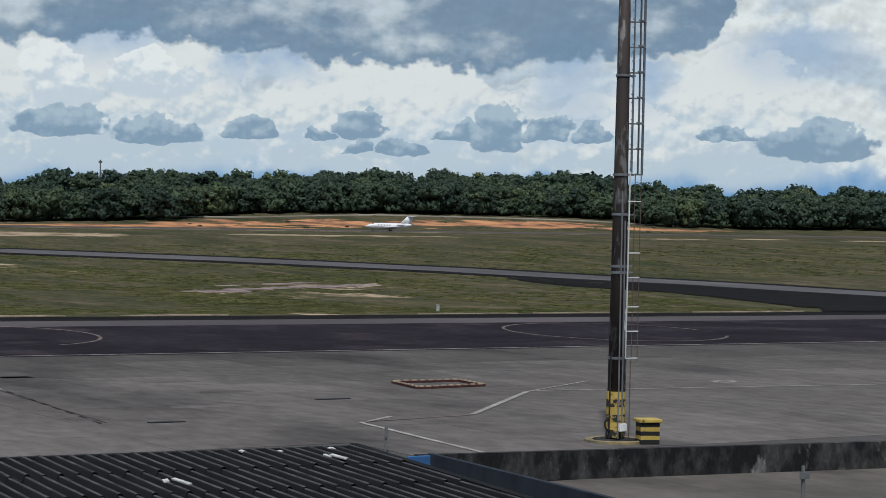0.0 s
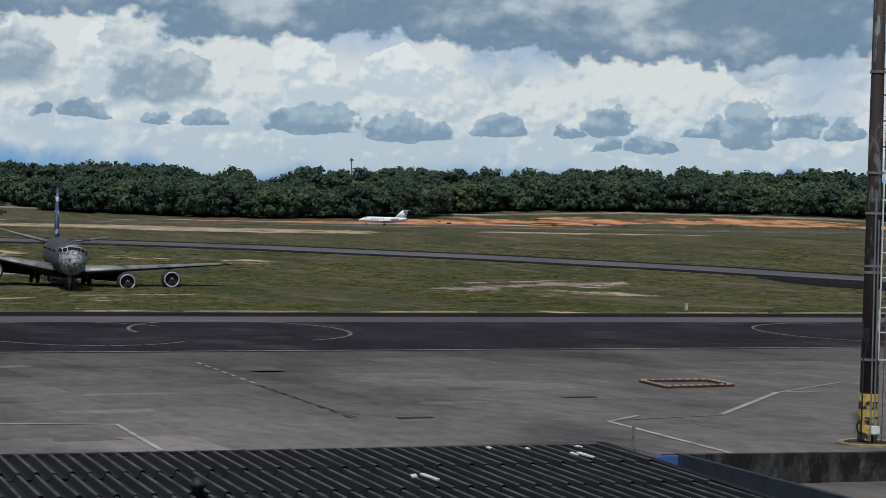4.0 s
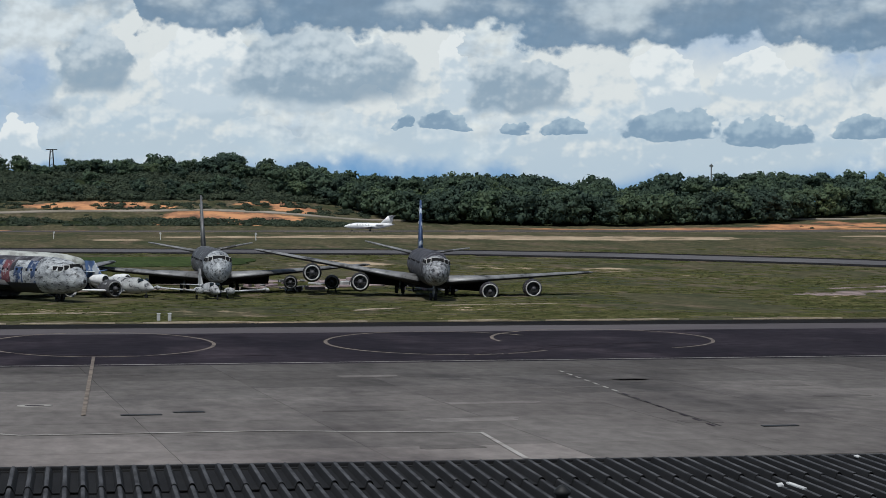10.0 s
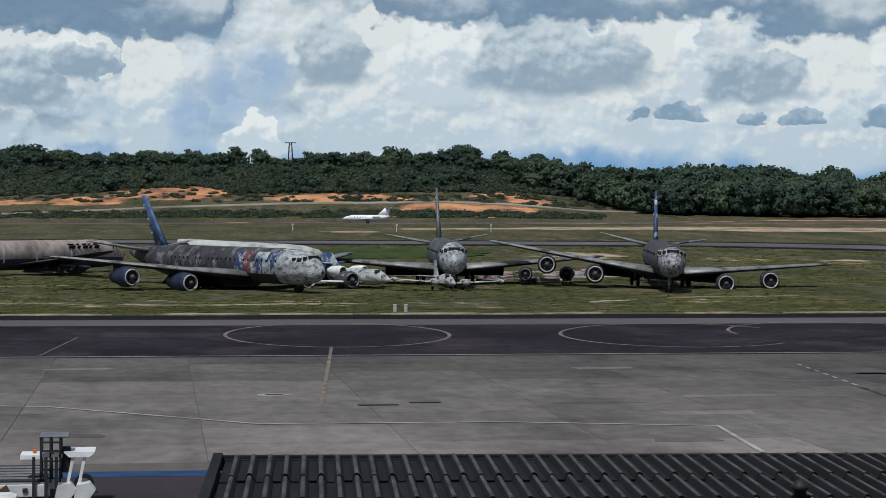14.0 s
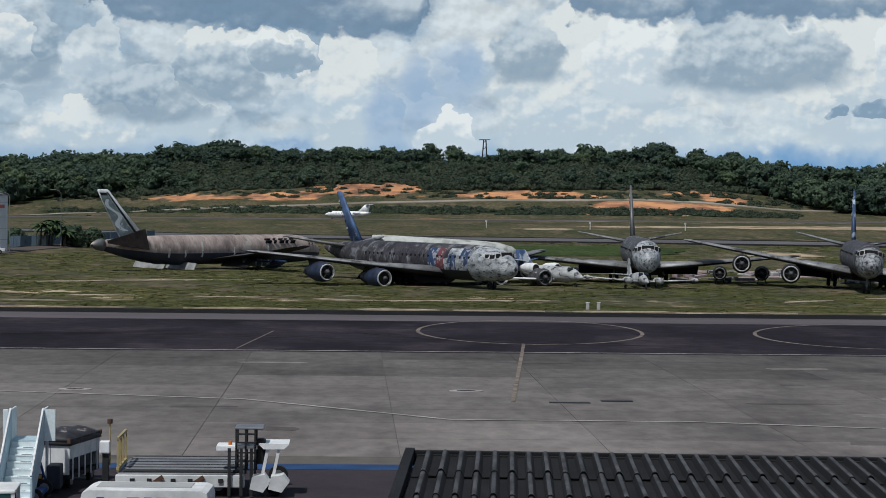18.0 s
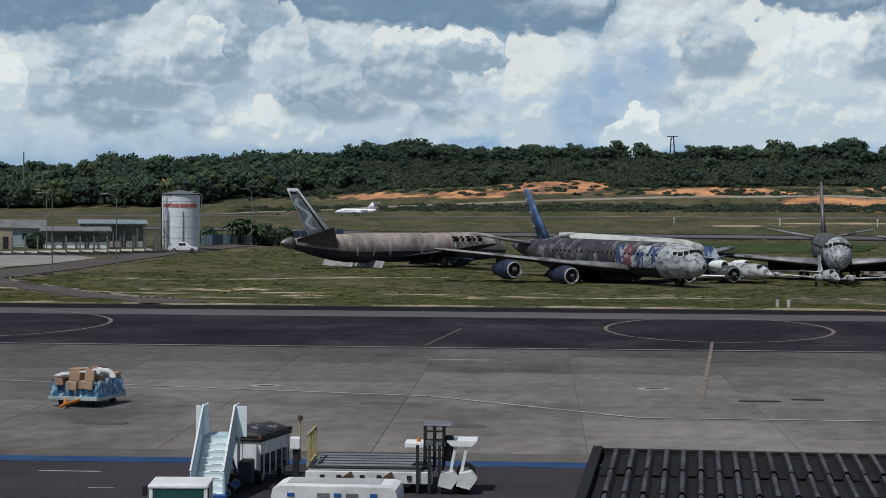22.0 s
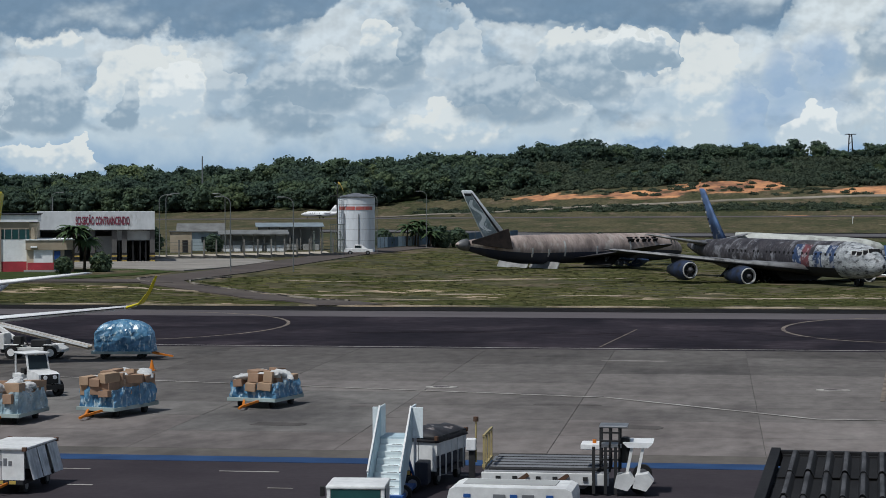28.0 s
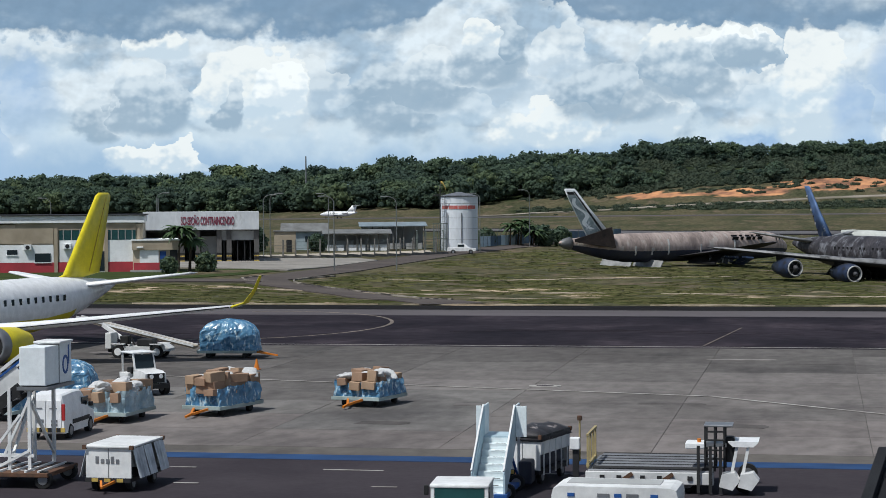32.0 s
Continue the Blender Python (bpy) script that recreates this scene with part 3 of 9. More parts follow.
def ground_sheet():
    radii = [2.0 * 1.25 ** i for i in range(17)] + [85 + 5.5 * i for i in range(60)] + [420 + 8 * i for i in range(82)] + [1150, 1300, 1600, 2000, 2600, 3400, 4600]
    radii = sorted(r for r in radii)
    angles = [-34 + 0.5 * i for i in range(171)] + [60 + 8 * i for i in range(34)]
    angles = [a for a in angles if a < 326]
    n = len(angles)
    verts, earth, sand, wood = [(0, 0, -0.06)], [0.0], [0.0], [0.0]
    for rad in radii:
        for a in angles:
            x, y = rad * math.sin(radians(a)), rad * math.cos(radians(a))
            verts.append((x, y, ground_z(x, y)))
            q, r = runway_frame(x, y)
            nz = noise.noise((x * 0.012, y * 0.012, 3.0)) + 0.6 * noise.noise((x * 0.04, y * 0.03, 7.0))
            e = max((1 - math.hypot((a - pa) / ha, (q - pq) / hq) for pa, pq, ha, hq in EARTH_PATCHES), default=0)
            band = smooth(0.0, 0.5, e + 0.5 * nz + 0.5 * noise.noise((x * 0.05, y * 0.09, 11.0)))
            bare = min(0.95, max(2.4 * (1 - math.hypot((a - pa) / ha, (q - pq) / hq)) for pa, pq, ha, hq in SAND_STRIPS)) + 0.22 * nz
            bare = max(bare, smooth(163, 165, y) * (1 - smooth(166, 171, y)) * 0.8 * (0.6 + nz))
            for px, py, hx, hy in SAND_SPOTS:
                bare = max(bare, 1.15 - math.hypot((x - px) / hx, (y - py) / hy) + 0.4 * nz)
            bare = max(bare, 0.42 * smooth(170, 182, y) * (1 - smooth(205, 262, y)) * smooth(-70, -40, x) * (1 - smooth(45, 75, x)))
            hedge = smooth(726, 730, q) * (1 - smooth(748, 754, q)) * smooth(-9.5, -8, a) * (1 - smooth(11, 13, a))
            wood.append(max(smooth(-6, 20, q - wood_edge(a)), hedge))
            earth.append(min(0.88, band))
            sand.append(min(0.95 if y > 450 else (0.8 if y > 300 else 0.62), max(0.0, bare)))
    faces = [(0, 1 + (i + 1) % n, 1 + i) for i in range(n)]
    for k in range(len(radii) - 1):
        b = 1 + k * n
        faces += [(b + i, b + (i + 1) % n, b + n + (i + 1) % n, b + n + i) for i in range(n)]
    me = bpy.data.meshes.new("ground")
    me.from_pydata(verts, [], faces)
    for nm, vals in (("earth", earth), ("sand", sand), ("wood", wood)):
        at = me.attributes.new(nm, "FLOAT", "POINT")
        at.data.foreach_set("value", vals)
    me.polygons.foreach_set("use_smooth", [True] * len(me.polygons))
    nt = M_GRASS.node_tree
    bsdf = nt.nodes["Principled BSDF"]
    col = bsdf.inputs["Base Color"].links[0].from_socket
    tc = nt.nodes.new("ShaderNodeTexCoord")
    for nm, c0, c1, sc in (("wood", (0.035, 0.045, 0.02), (0.02, 0.028, 0.014), 0.06), ("sand", (0.44, 0.34, 0.235), (0.20, 0.155, 0.10), 0.16), ("earth", (0.58, 0.29, 0.14), (0.22, 0.11, 0.075), 0.10)):
        a = nt.nodes.new("ShaderNodeAttribute")
        a.attribute_name = nm
        no = nt.nodes.new("ShaderNodeTexNoise")
        mp = nt.nodes.new("ShaderNodeMapping")
        mp.inputs["Scale"].default_value = (0.8, 0.5, 1.0)
        nt.links.new(tc.outputs["Object"], mp.inputs[0])
        nt.links.new(mp.outputs[0], no.inputs["Vector"])
        no.inputs["Scale"].default_value, no.inputs["Detail"].default_value, no.inputs["Roughness"].default_value = sc, 8, 0.65
        add = nt.nodes.new("ShaderNodeMath")
        add.operation = "MULTIPLY_ADD"
        nt.links.new(a.outputs["Fac"], add.inputs[0])
        add.inputs[1].default_value = 0.55
        nt.links.new(no.outputs[0], add.inputs[2])
        mr = nt.nodes.new("ShaderNodeMapRange")
        nt.links.new(add.outputs[0], mr.inputs["Value"])
        mr.inputs["From Min"].default_value, mr.inputs["From Max"].default_value = 0.78, 0.92
        cm = nt.nodes.new("ShaderNodeMix")
        cm.data_type = "RGBA"
        hue = nt.nodes.new("ShaderNodeMapRange")
        nt.links.new(no.outputs[0], hue.inputs["Value"])
        hue.inputs["From Min"].default_value, hue.inputs["From Max"].default_value = 0.40, 0.60
        nt.links.new(hue.outputs[0], cm.inputs[0])
        cm.inputs[6].default_value, cm.inputs[7].default_value = (*c1, 1), (*c0, 1)
        mx = nt.nodes.new("ShaderNodeMix")
        mx.data_type = "RGBA"
        nt.links.new(mr.outputs[0], mx.inputs[0])
        nt.links.new(col, mx.inputs[6])
        nt.links.new(cm.outputs[2], mx.inputs[7])
        col = mx.outputs[2]
    nt.links.new(col, bsdf.inputs["Base Color"])
    bsdf.inputs["Specular IOR Level"].default_value = 0.02
    me.materials.append(M_GRASS)
    tagged(new("ground", me), "mown airfield grass with bare sandy and orange earth patches", "ground", kind="structure")


ground_sheet()


def slab(name, pts, z, material, label, category, lift=0.0, thick=0.05, draped=False, kind="structure", parent=None):
    """A thin sheet with a rim over the outline pts."""
    bm = bmesh.new()
    zs = [(ground_z(x, y) + lift if draped else z) for x, y in pts]
    top = [bm.verts.new((x, y, h)) for (x, y), h in zip(pts, zs)]
    low = [bm.verts.new((x, y, h - thick)) for (x, y), h in zip(pts, zs)]
    bm.faces.new(top)
    n = len(pts)
    for i in range(n):
        bm.faces.new((top[i], low[i], low[(i + 1) % n], top[(i + 1) % n]))
    bmesh.ops.recalc_face_normals(bm, faces=bm.faces)
    ob = part(name, bm, material, parent)
    return tagged(ob, label, category, kind=kind) if parent is None else ob


def ribbon(name, line, width, material, label, category, z=0.012, draped=False, lift=0.05, parent=None, closed=False, stepm=4.0):
    """A painted or paved strip of that width along a line of points on the ground."""
    pts = []
    src = list(line) + ([line[0]] if closed else [])
    for (x0, y0), (x1, y1) in zip(src, src[1:]):
        k = max(1, int(math.hypot(x1 - x0, y1 - y0) / stepm))
        pts += [(x0 + (x1 - x0) * i / k, y0 + (y1 - y0) * i / k) for i in range(k)]
    pts.append(src[-1])
    bm = bmesh.new()
    rows_ = []
    for i, (x, y) in enumerate(pts):
        a, b = pts[max(0, i - 1)], pts[min(len(pts) - 1, i + 1)]
        if closed and i in (0, len(pts) - 1):
            a, b = pts[-2], pts[1]
        d = Vector((b[0] - a[0], b[1] - a[1])).normalized()
        w = width(i / (len(pts) - 1)) if callable(width) else width
        row = []
        for s in (0.5, -0.5):
            px, py = x - d.y * w * s, y + d.x * w * s
            h = ground_z(px, py) + lift if draped else z
            row.append((bm.verts.new((px, py, h)), bm.verts.new((px, py, h - 0.008 if not draped else h - 0.3))))
        rows_.append(row)
    for (a, b), (c, d) in zip(rows_, rows_[1:]):
        bm.faces.new((a[0], b[0], d[0], c[0]))
        bm.faces.new((a[0], c[0], c[1], a[1]))
        bm.faces.new((b[0], b[1], d[1], d[0]))
    bmesh.ops.recalc_face_normals(bm, faces=bm.faces)
    ob = part(name, bm, material, parent)
    return ob if parent else tagged(ob, label, category, kind="structure")


# apron bed, taxiway and its bands, the service road
NEAR, FAR = 118.5, 164.0
slab("apron", [(-140, 30), (200, 30), (200, NEAR), (-140, NEAR)], -0.02, M_JOINT, "grey concrete aircraft apron of large worn slabs", "apron", thick=0.03)
slab("taxiway", [(-260, NEAR), (300, NEAR), (300, 150.0), (-260, 150.0)], 0.0, M_ASPHALT, "dark purplish asphalt taxiway with worn loop markings", "taxiway", thick=0.05)
slab("taxiway_shoulder", [(-260, 150.0), (300, 150.0), (300, 157.6), (-260, 157.6)], 0.004, M_SHOULDER, "pale grey asphalt taxiway shoulder", "taxiway shoulder", thick=0.06)
slab("taxiway_edge", [(-260, 157.6), (300, 157.6), (300, FAR), (-260, FAR)], 0.0, M_BLACKTOP, "black bitumen strip along the grass", "taxiway edge", thick=0.05)
slab("service_road", [(-140, 56.2), (30, 56.2), (30, 66.4), (-140, 66.4)], 0.004, M_ROAD, "dark asphalt airside service road", "service road", thick=0.03)
slab("yard_pavement", [(28, 30), (200, 30), (200, 57.0), (28, 57.0)], 0.004, M_CONC, "pale concrete yard behind the low wall", "pavement", thick=0.03)

ribbon("near_edge_line", [(-200, NEAR + 1.0), (250, NEAR + 1.0)], 0.22, M_LINE, "worn white edge line", "marking", stepm=50)
ribbon("blue_line", [(-140, 67.1), (30, 67.1)], 1.35, M_BLUE_LINE, "broad blue painted stripe beside the service road", "marking", stepm=50)


def oval(cx, cy, rx, ry, a0=0, a1=360, turn=0.0):
    out = []
    k = max(8, int(abs(a1 - a0) / 8))
    for i in range(k + (0 if abs(a1 - a0) == 360 else 1)):
        a = radians(a0 + (a1 - a0) * i / k)
        u, v = rx * math.cos(a), ry * math.sin(a)
        out.append((cx + u * math.cos(turn) - v * math.sin(turn), cy + u * math.sin(turn) + v * math.cos(turn)))
    return out


for cx, cy, rx, ry, a0, a1, tn in ((12.3, 139.3, 7.7, 13.0, 0, 360, -0.08), (36.0, 137.5, 8.3, 13.0, 40, 320, -0.2), (48.5, 140, 8.0, 12.0, -60, 200, -0.25),
                                   (-40.5, 138.5, 10.8, 16.0, -100, 100, 0.1), (101, 136, 9.0, 13.0, 20, 340, -0.4), (-52, 132, 6.0, 8.0, 100, 260, 0.0)):
    ribbon("loop_marking", oval(cx, cy, rx, ry, a0, a1, tn), 0.26, M_YELLOW_LINE, "worn yellowish loop marking on the taxiway", "marking", closed=(a1 - a0 == 360), stepm=2)
for pts, w, m, lb in (([(10.8, 126.5), (7.2, 89.5)], 0.20, M_YELLOW_LINE, "worn yellow lead-in line"),
                      ([(-34, 97.5), (-4.7, 89.8), (4.1, 81.9), (14, 81.7), (22.4, 79.4), (21.6, 70.5)], 0.22, M_LINE, "thin worn white guide line"),
                      ([(-6.8, 120), (-5.2, 137)], 0.10, M_YELLOW_LINE, "short white line across the taxiway"),
                      ([(46.0, 78.5), (43.4, 76.5), (42.2, 64.5)], 0.26, M_LINE, "white angled stand marking"),
                      ([(50.2, 78.2), (59.7, 87.8)], 0.3, M_LINE, "white angled stand marking"),
                      ([(59.7, 87.8), (67.2, 92.8)], 0.14, M_LINE, "thin white stand marking"),
                      ([(60.5, 88.2), (84, 85.6), (110, 83)], 0.16, M_LINE, "thin white guide line along the stands"),
                      ([(43.5, 76.8), (50.0, 78.0)], 0.12, M_YELLOW_LINE, "thin white stand marking"),
                      ([(34.2, 96.4), (33.1, 80.0)], 0.06, M_JOINT, "dark repaired joint across the slabs")):
    ribbon("guide_line", pts, w, m, lb, "marking", z=0.03)
for i in range(15):
    y = 80 + 2.1 * i
    ribbon("joint_repair", [(32.8 + 0.098 * (y - 80), y), (32.9 + 0.098 * (y - 80), y + 1.1)], 0.14, M_LINE if y > 95 else M_ROAD, "short worn repair strip along a slab joint", "repair", z=0.03)
for x0, x1, y in ((46.9, 48.7, 87.2), (34.8, 36.4, 79.6), (8.8, 10.6, 89.3), (11.2, 12.6, 90.2)):
    slab("drain_slot", [(x0, y - 0.2), (x1, y - 0.2), (x1, y + 0.2), (x0, y + 0.2)], 0.035, M_BLACK, "dark drain slot in the apron", "drain slot", thick=0.03)
for x0, x1, y in ((4.6, 6.2, 94.5), (-13.4, -11.9, 93.9), (74.1, 75.8, 90.2)):
    disc = slab("stand_mark", oval((x0 + x1) / 2, y, (x1 - x0) / 2, 0.55), 0.032, M_LINE, "white painted ring round a dark pit cover", "marking", thick=0.03)
    slab("pit_cover", oval((x0 + x1) / 2, y, (x1 - x0) * 0.28, 0.24), 0.037, M_ROAD, "", "", thick=0.03, parent=disc)
for i in range(9):
    for y, w in ((64.0, 2.0), (60.4, 0.8)):
        x = -60 + i * 6.3 + (2.4 if y < 62 else 0)
        if x < 0:
            ribbon("lane_dash", [(x, y), (x + w, y)], 0.12, M_LINE, "short white lane dash", "marking", z=0.02)

M_KERBSTONE = mat("pale_kerbstone", (0.34, 0.30, 0.25), (0.05, 0.045, 0.04), 0.9, scale=0.35, lo=0.42, hi=0.56)
M_LAWN = mat("green_lawn", (0.058, 0.076, 0.028), (0.034, 0.048, 0.018), 0.95, scale=0.3, fine=10, bump=0.5, spec=0.02)
M_VERGE = mat("bare_verge_sand", (0.46, 0.38, 0.29), (0.20, 0.165, 0.11), 0.95, scale=0.6, fine=8, spec=0.02, grit=0.7)
M_TRACK = mat("dusty_track", (0.34, 0.30, 0.25), (0.18, 0.16, 0.12), 0.95, scale=0.05, fine=10, spec=0.02)
M_DRIVE = mat("drive_asphalt", (0.115, 0.098, 0.088), (0.075, 0.064, 0.06), 0.9, scale=0.1, fine=15, spec=0.04)
# distant taxiway, runway, airfield tracks
ribbon("far_taxiway", [(240, 165), (232, 200), (229, 240), (227, 274), (207, 331), (180, 373), (146, 410), (119, 430), (86, 442), (50, 453), (-20, 474), (-110, 500)], 16, M_FARTAXI,
       "curving grey asphalt taxiway across the grass", "taxiway", draped=True, lift=0.12, stepm=10)
ribbon("far_taxiway_shoulder", [(240, 165), (232, 200), (229, 240), (227, 274), (207, 331), (180, 373), (146, 410), (119, 430), (86, 442), (50, 453), (-20, 474), (-110, 500)], 29, M_BLACKTOP,
       "dark bitumen shoulder of the distant taxiway", "taxiway shoulder", draped=True, lift=0.07, stepm=10)
ribbon("perimeter_track", [(-135, 765), (-111, 793), (-41, 800), (5, 801), (47, 797), (112, 783), (150, 768), (182, 752)], 5, M_TRACK, "pale unpaved perimeter track below the wooded hill", "track", draped=True, lift=0.35, stepm=8)
ribbon("perimeter_track", [(318, 715), (344, 714), (405, 705), (476, 672), (520, 648)], 4, M_TRACK, "pale unpaved track along the earth bank", "track", draped=True, lift=0.35, stepm=8)
ribbon("drive", [(-30, 470), (-51, 415), (-58, 372), (-61, 329), (-61, 286), (-61, 253), (-62, 235), (-62.5, 224), (-59.5, 216), (-54, 210), (-46, 201), (-37, 182), (-30, 166)], 5.5, M_DRIVE, "curving worn asphalt drive beside the grass slope", "drive", draped=True, lift=0.10, stepm=3)
ribbon("drive", [(-61, 220.5), (-66, 217), (-71, 213.5), (-79, 210), (-95, 205)], 6, M_DRIVE, "worn asphalt drive before the fire station", "drive", draped=True, lift=0.13, stepm=3)
slab("lawn", [(-73, 217.5), (-70.5, 222), (-67.5, 234), (-66.5, 246), (-72, 250), (-77, 249), (-84, 246), (-100, 240), (-100, 212), (-84, 213)], 0, M_LAWN, "green mown lawn before the fire station", "lawn", draped=True, lift=0.06, thick=0.2)
ribbon("drive_kerb", [(-57.5, 238), (-58.8, 231), (-59.2, 225), (-58.0, 220.5), (-56, 217), (-53, 213.5), (-47, 207.5), (-40, 199), (-33, 182)], 0.22, M_KERBSTONE, "pale concrete kerb along the drive", "kerb", draped=True, lift=0.17, stepm=2)
ribbon("drive_kerb", [(-64.5, 231), (-65, 224), (-63.4, 219), (-61.0, 217)], 0.26, M_KERBSTONE, "pale concrete kerb at the junction", "kerb", draped=True, lift=0.18, stepm=2)
rng_v = random.Random(8)
x = -58.0
while x < 150:
    w = rng_v.uniform(5, 16)
    n = max(4, int(w / 1.2))
    mid = [(x + w * i / n, 165.9 + 0.5 * noise.noise((x * 0.3 + i * 0.3, 1.0, 0.0))) for i in range(n + 1)]
    amp = rng_v.uniform(0.8, 2.6) * (1.0 if x < 60 else 0.6)
    ribbon("sandy_verge", mid, lambda u, amp=amp, x=x: 0.1 + amp * math.sin(math.pi * u) ** 0.6 * (0.7 + 0.5 * noise.noise((x + 9 * u, 3.0, 0.0))), M_VERGE, "pale bare sand along the taxiway edge", "verge", draped=True, lift=0.09, stepm=1.5)
    x += w + rng_v.uniform(0.5, 7.0 if x < 55 else 22.0)


def dry_strip(pts, wide, seed, gap=0.18, soil=None):
    """Broken pale strips of dry ground along a line."""
    rng_s = random.Random(seed)
    for (x0, y0), (x1, y1) in zip(pts, pts[1:]):
        n = max(2, int(abs(x1 - x0) / 5.5))
        for i in range(n):
            if rng_s.random() < gap:
                continue
            p, q = i / n - 0.04, (i + 1) / n + rng_s.uniform(0.0, 0.1)
            mid = []
            for k in range(9):
                t = p + (q - p) * k / 8
                mid.append((x0 + (x1 - x0) * t, y0 + (y1 - y0) * t + 1.2 * noise.noise((t * 6 + seed, y0 * 0.1, 0.0))))
            amp, ph = wide * rng_s.uniform(0.5, 1.1), rng_s.uniform(0, 50)
            ribbon("dry_strip", mid, lambda u, amp=amp, ph=ph: 0.15 + amp * math.sin(math.pi * u) ** 0.5 * (0.75 + 0.6 * noise.noise((ph + 5 * u, 1.0, 0.0))), soil or M_VERGE, "pale strip of dry bare ground in the grass", "dry strip", draped=True, lift=0.07 + 0.02 * (i % 2), stepm=1.5)


dry_strip([(-50, 236), (-31, 249), (-11, 257)], 3.2, 3)
dry_strip([(-60, 205), (-43, 206), (-29, 212), (-9, 210.5), (2, 205), (20, 208), (34, 213)], 2.6, 5)
dry_strip([(-34, 200), (-20, 196)], 2.0, 6)
dry_strip([(-22, 189), (8, 190), (32, 188)], 1.8, 7, 0.4)
dry_strip([(40, 204), (57, 221), (72, 224)], 2.4, 8, 0.3)
M_PINKSOIL = mat("pinkish_bare_soil", (0.40, 0.31, 0.30), (0.16, 0.13, 0.115), 0.95, scale=0.3, stretch=(1, 0.4, 1), fine=8, spec=0.02, grit=0.9, span=0.18)
dry_strip([(31, 272), (48, 278), (66, 290)], 9.0, 9, 0.05, M_PINKSOIL)
dry_strip([(34, 296), (57, 306), (74, 312)], 13.0, 10, 0.05, M_PINKSOIL)
dry_strip([(20, 268), (32, 272)], 6.0, 13, 0.1, M_PINKSOIL)
dry_strip([(114, 246), (130, 258), (146, 268), (156, 272)], 11.0, 11, 0.0, M_PINKSOIL)
dry_strip([(128, 268), (150, 281)], 5.0, 12, 0.1, M_PINKSOIL)
dry_strip([(148, 262), (160, 279)], 2.6, 15, 0.1)
M_BANK = mat("lush_grass_bank", (0.060, 0.085, 0.030), (0.034, 0.050, 0.020), 0.95, scale=0.12, stretch=(1, 0.35, 1), fine=10, bump=0.5, spec=0.02, grit=0.9, span=0.18)
ribbon("grass_bank", [(18, 384), (30, 388), (44, 396), (56, 402), (66, 404)], lambda u: 4 + 44 * math.sin(math.pi * u) ** 0.6, M_BANK, "lush green grass bank behind the derelict airliners", "grass bank", draped=True, lift=0.16, stepm=3)
def taxiway_junction():
    """Bitumen between the two taxiways, following the fall of the ground. Rows: y, west edge, east edge."""
    rows = ((164.3, 150, 234), (170, 155, 233), (176, 160.5, 232), (186, 168, 231), (201, 178, 229), (211, 182, 228), (219, 184.5, 227), (231, 188.5, 226), (241, 191, 225), (249, 192, 224), (269, 191, 222), (290, 195, 214), (302, 200, 207))
    bm = bmesh.new()
    edge = lambda x, y, k: x + (0.8 * noise.noise((y * 0.15, k, 3.0)))
    grid = []
    for (y0, a0, b0), (y1, a1, b1) in zip(rows, rows[1:] + rows[-1:]):
        n = max(1, int((y1 - y0) / 3))
        for i in range(n):
            u = i / n
            y, a, b = y0 + (y1 - y0) * u, a0 + (a1 - a0) * u, b0 + (b1 - b0) * u
            grid.append([bm.verts.new((x, y, ground_z(x, y) + 0.10)) for x in np.linspace(edge(a, y, 1.0), b, 12)])
    for p, q in zip(grid, grid[1:]):
        for k in range(11):
            bm.faces.new((p[k], p[k + 1], q[k + 1], q[k]))
    return tagged(part("taxiway_junction", bm, M_BLACKTOP, None), "dark bitumen apron where the taxiways meet", "taxiway", kind="structure")


taxiway_junction()


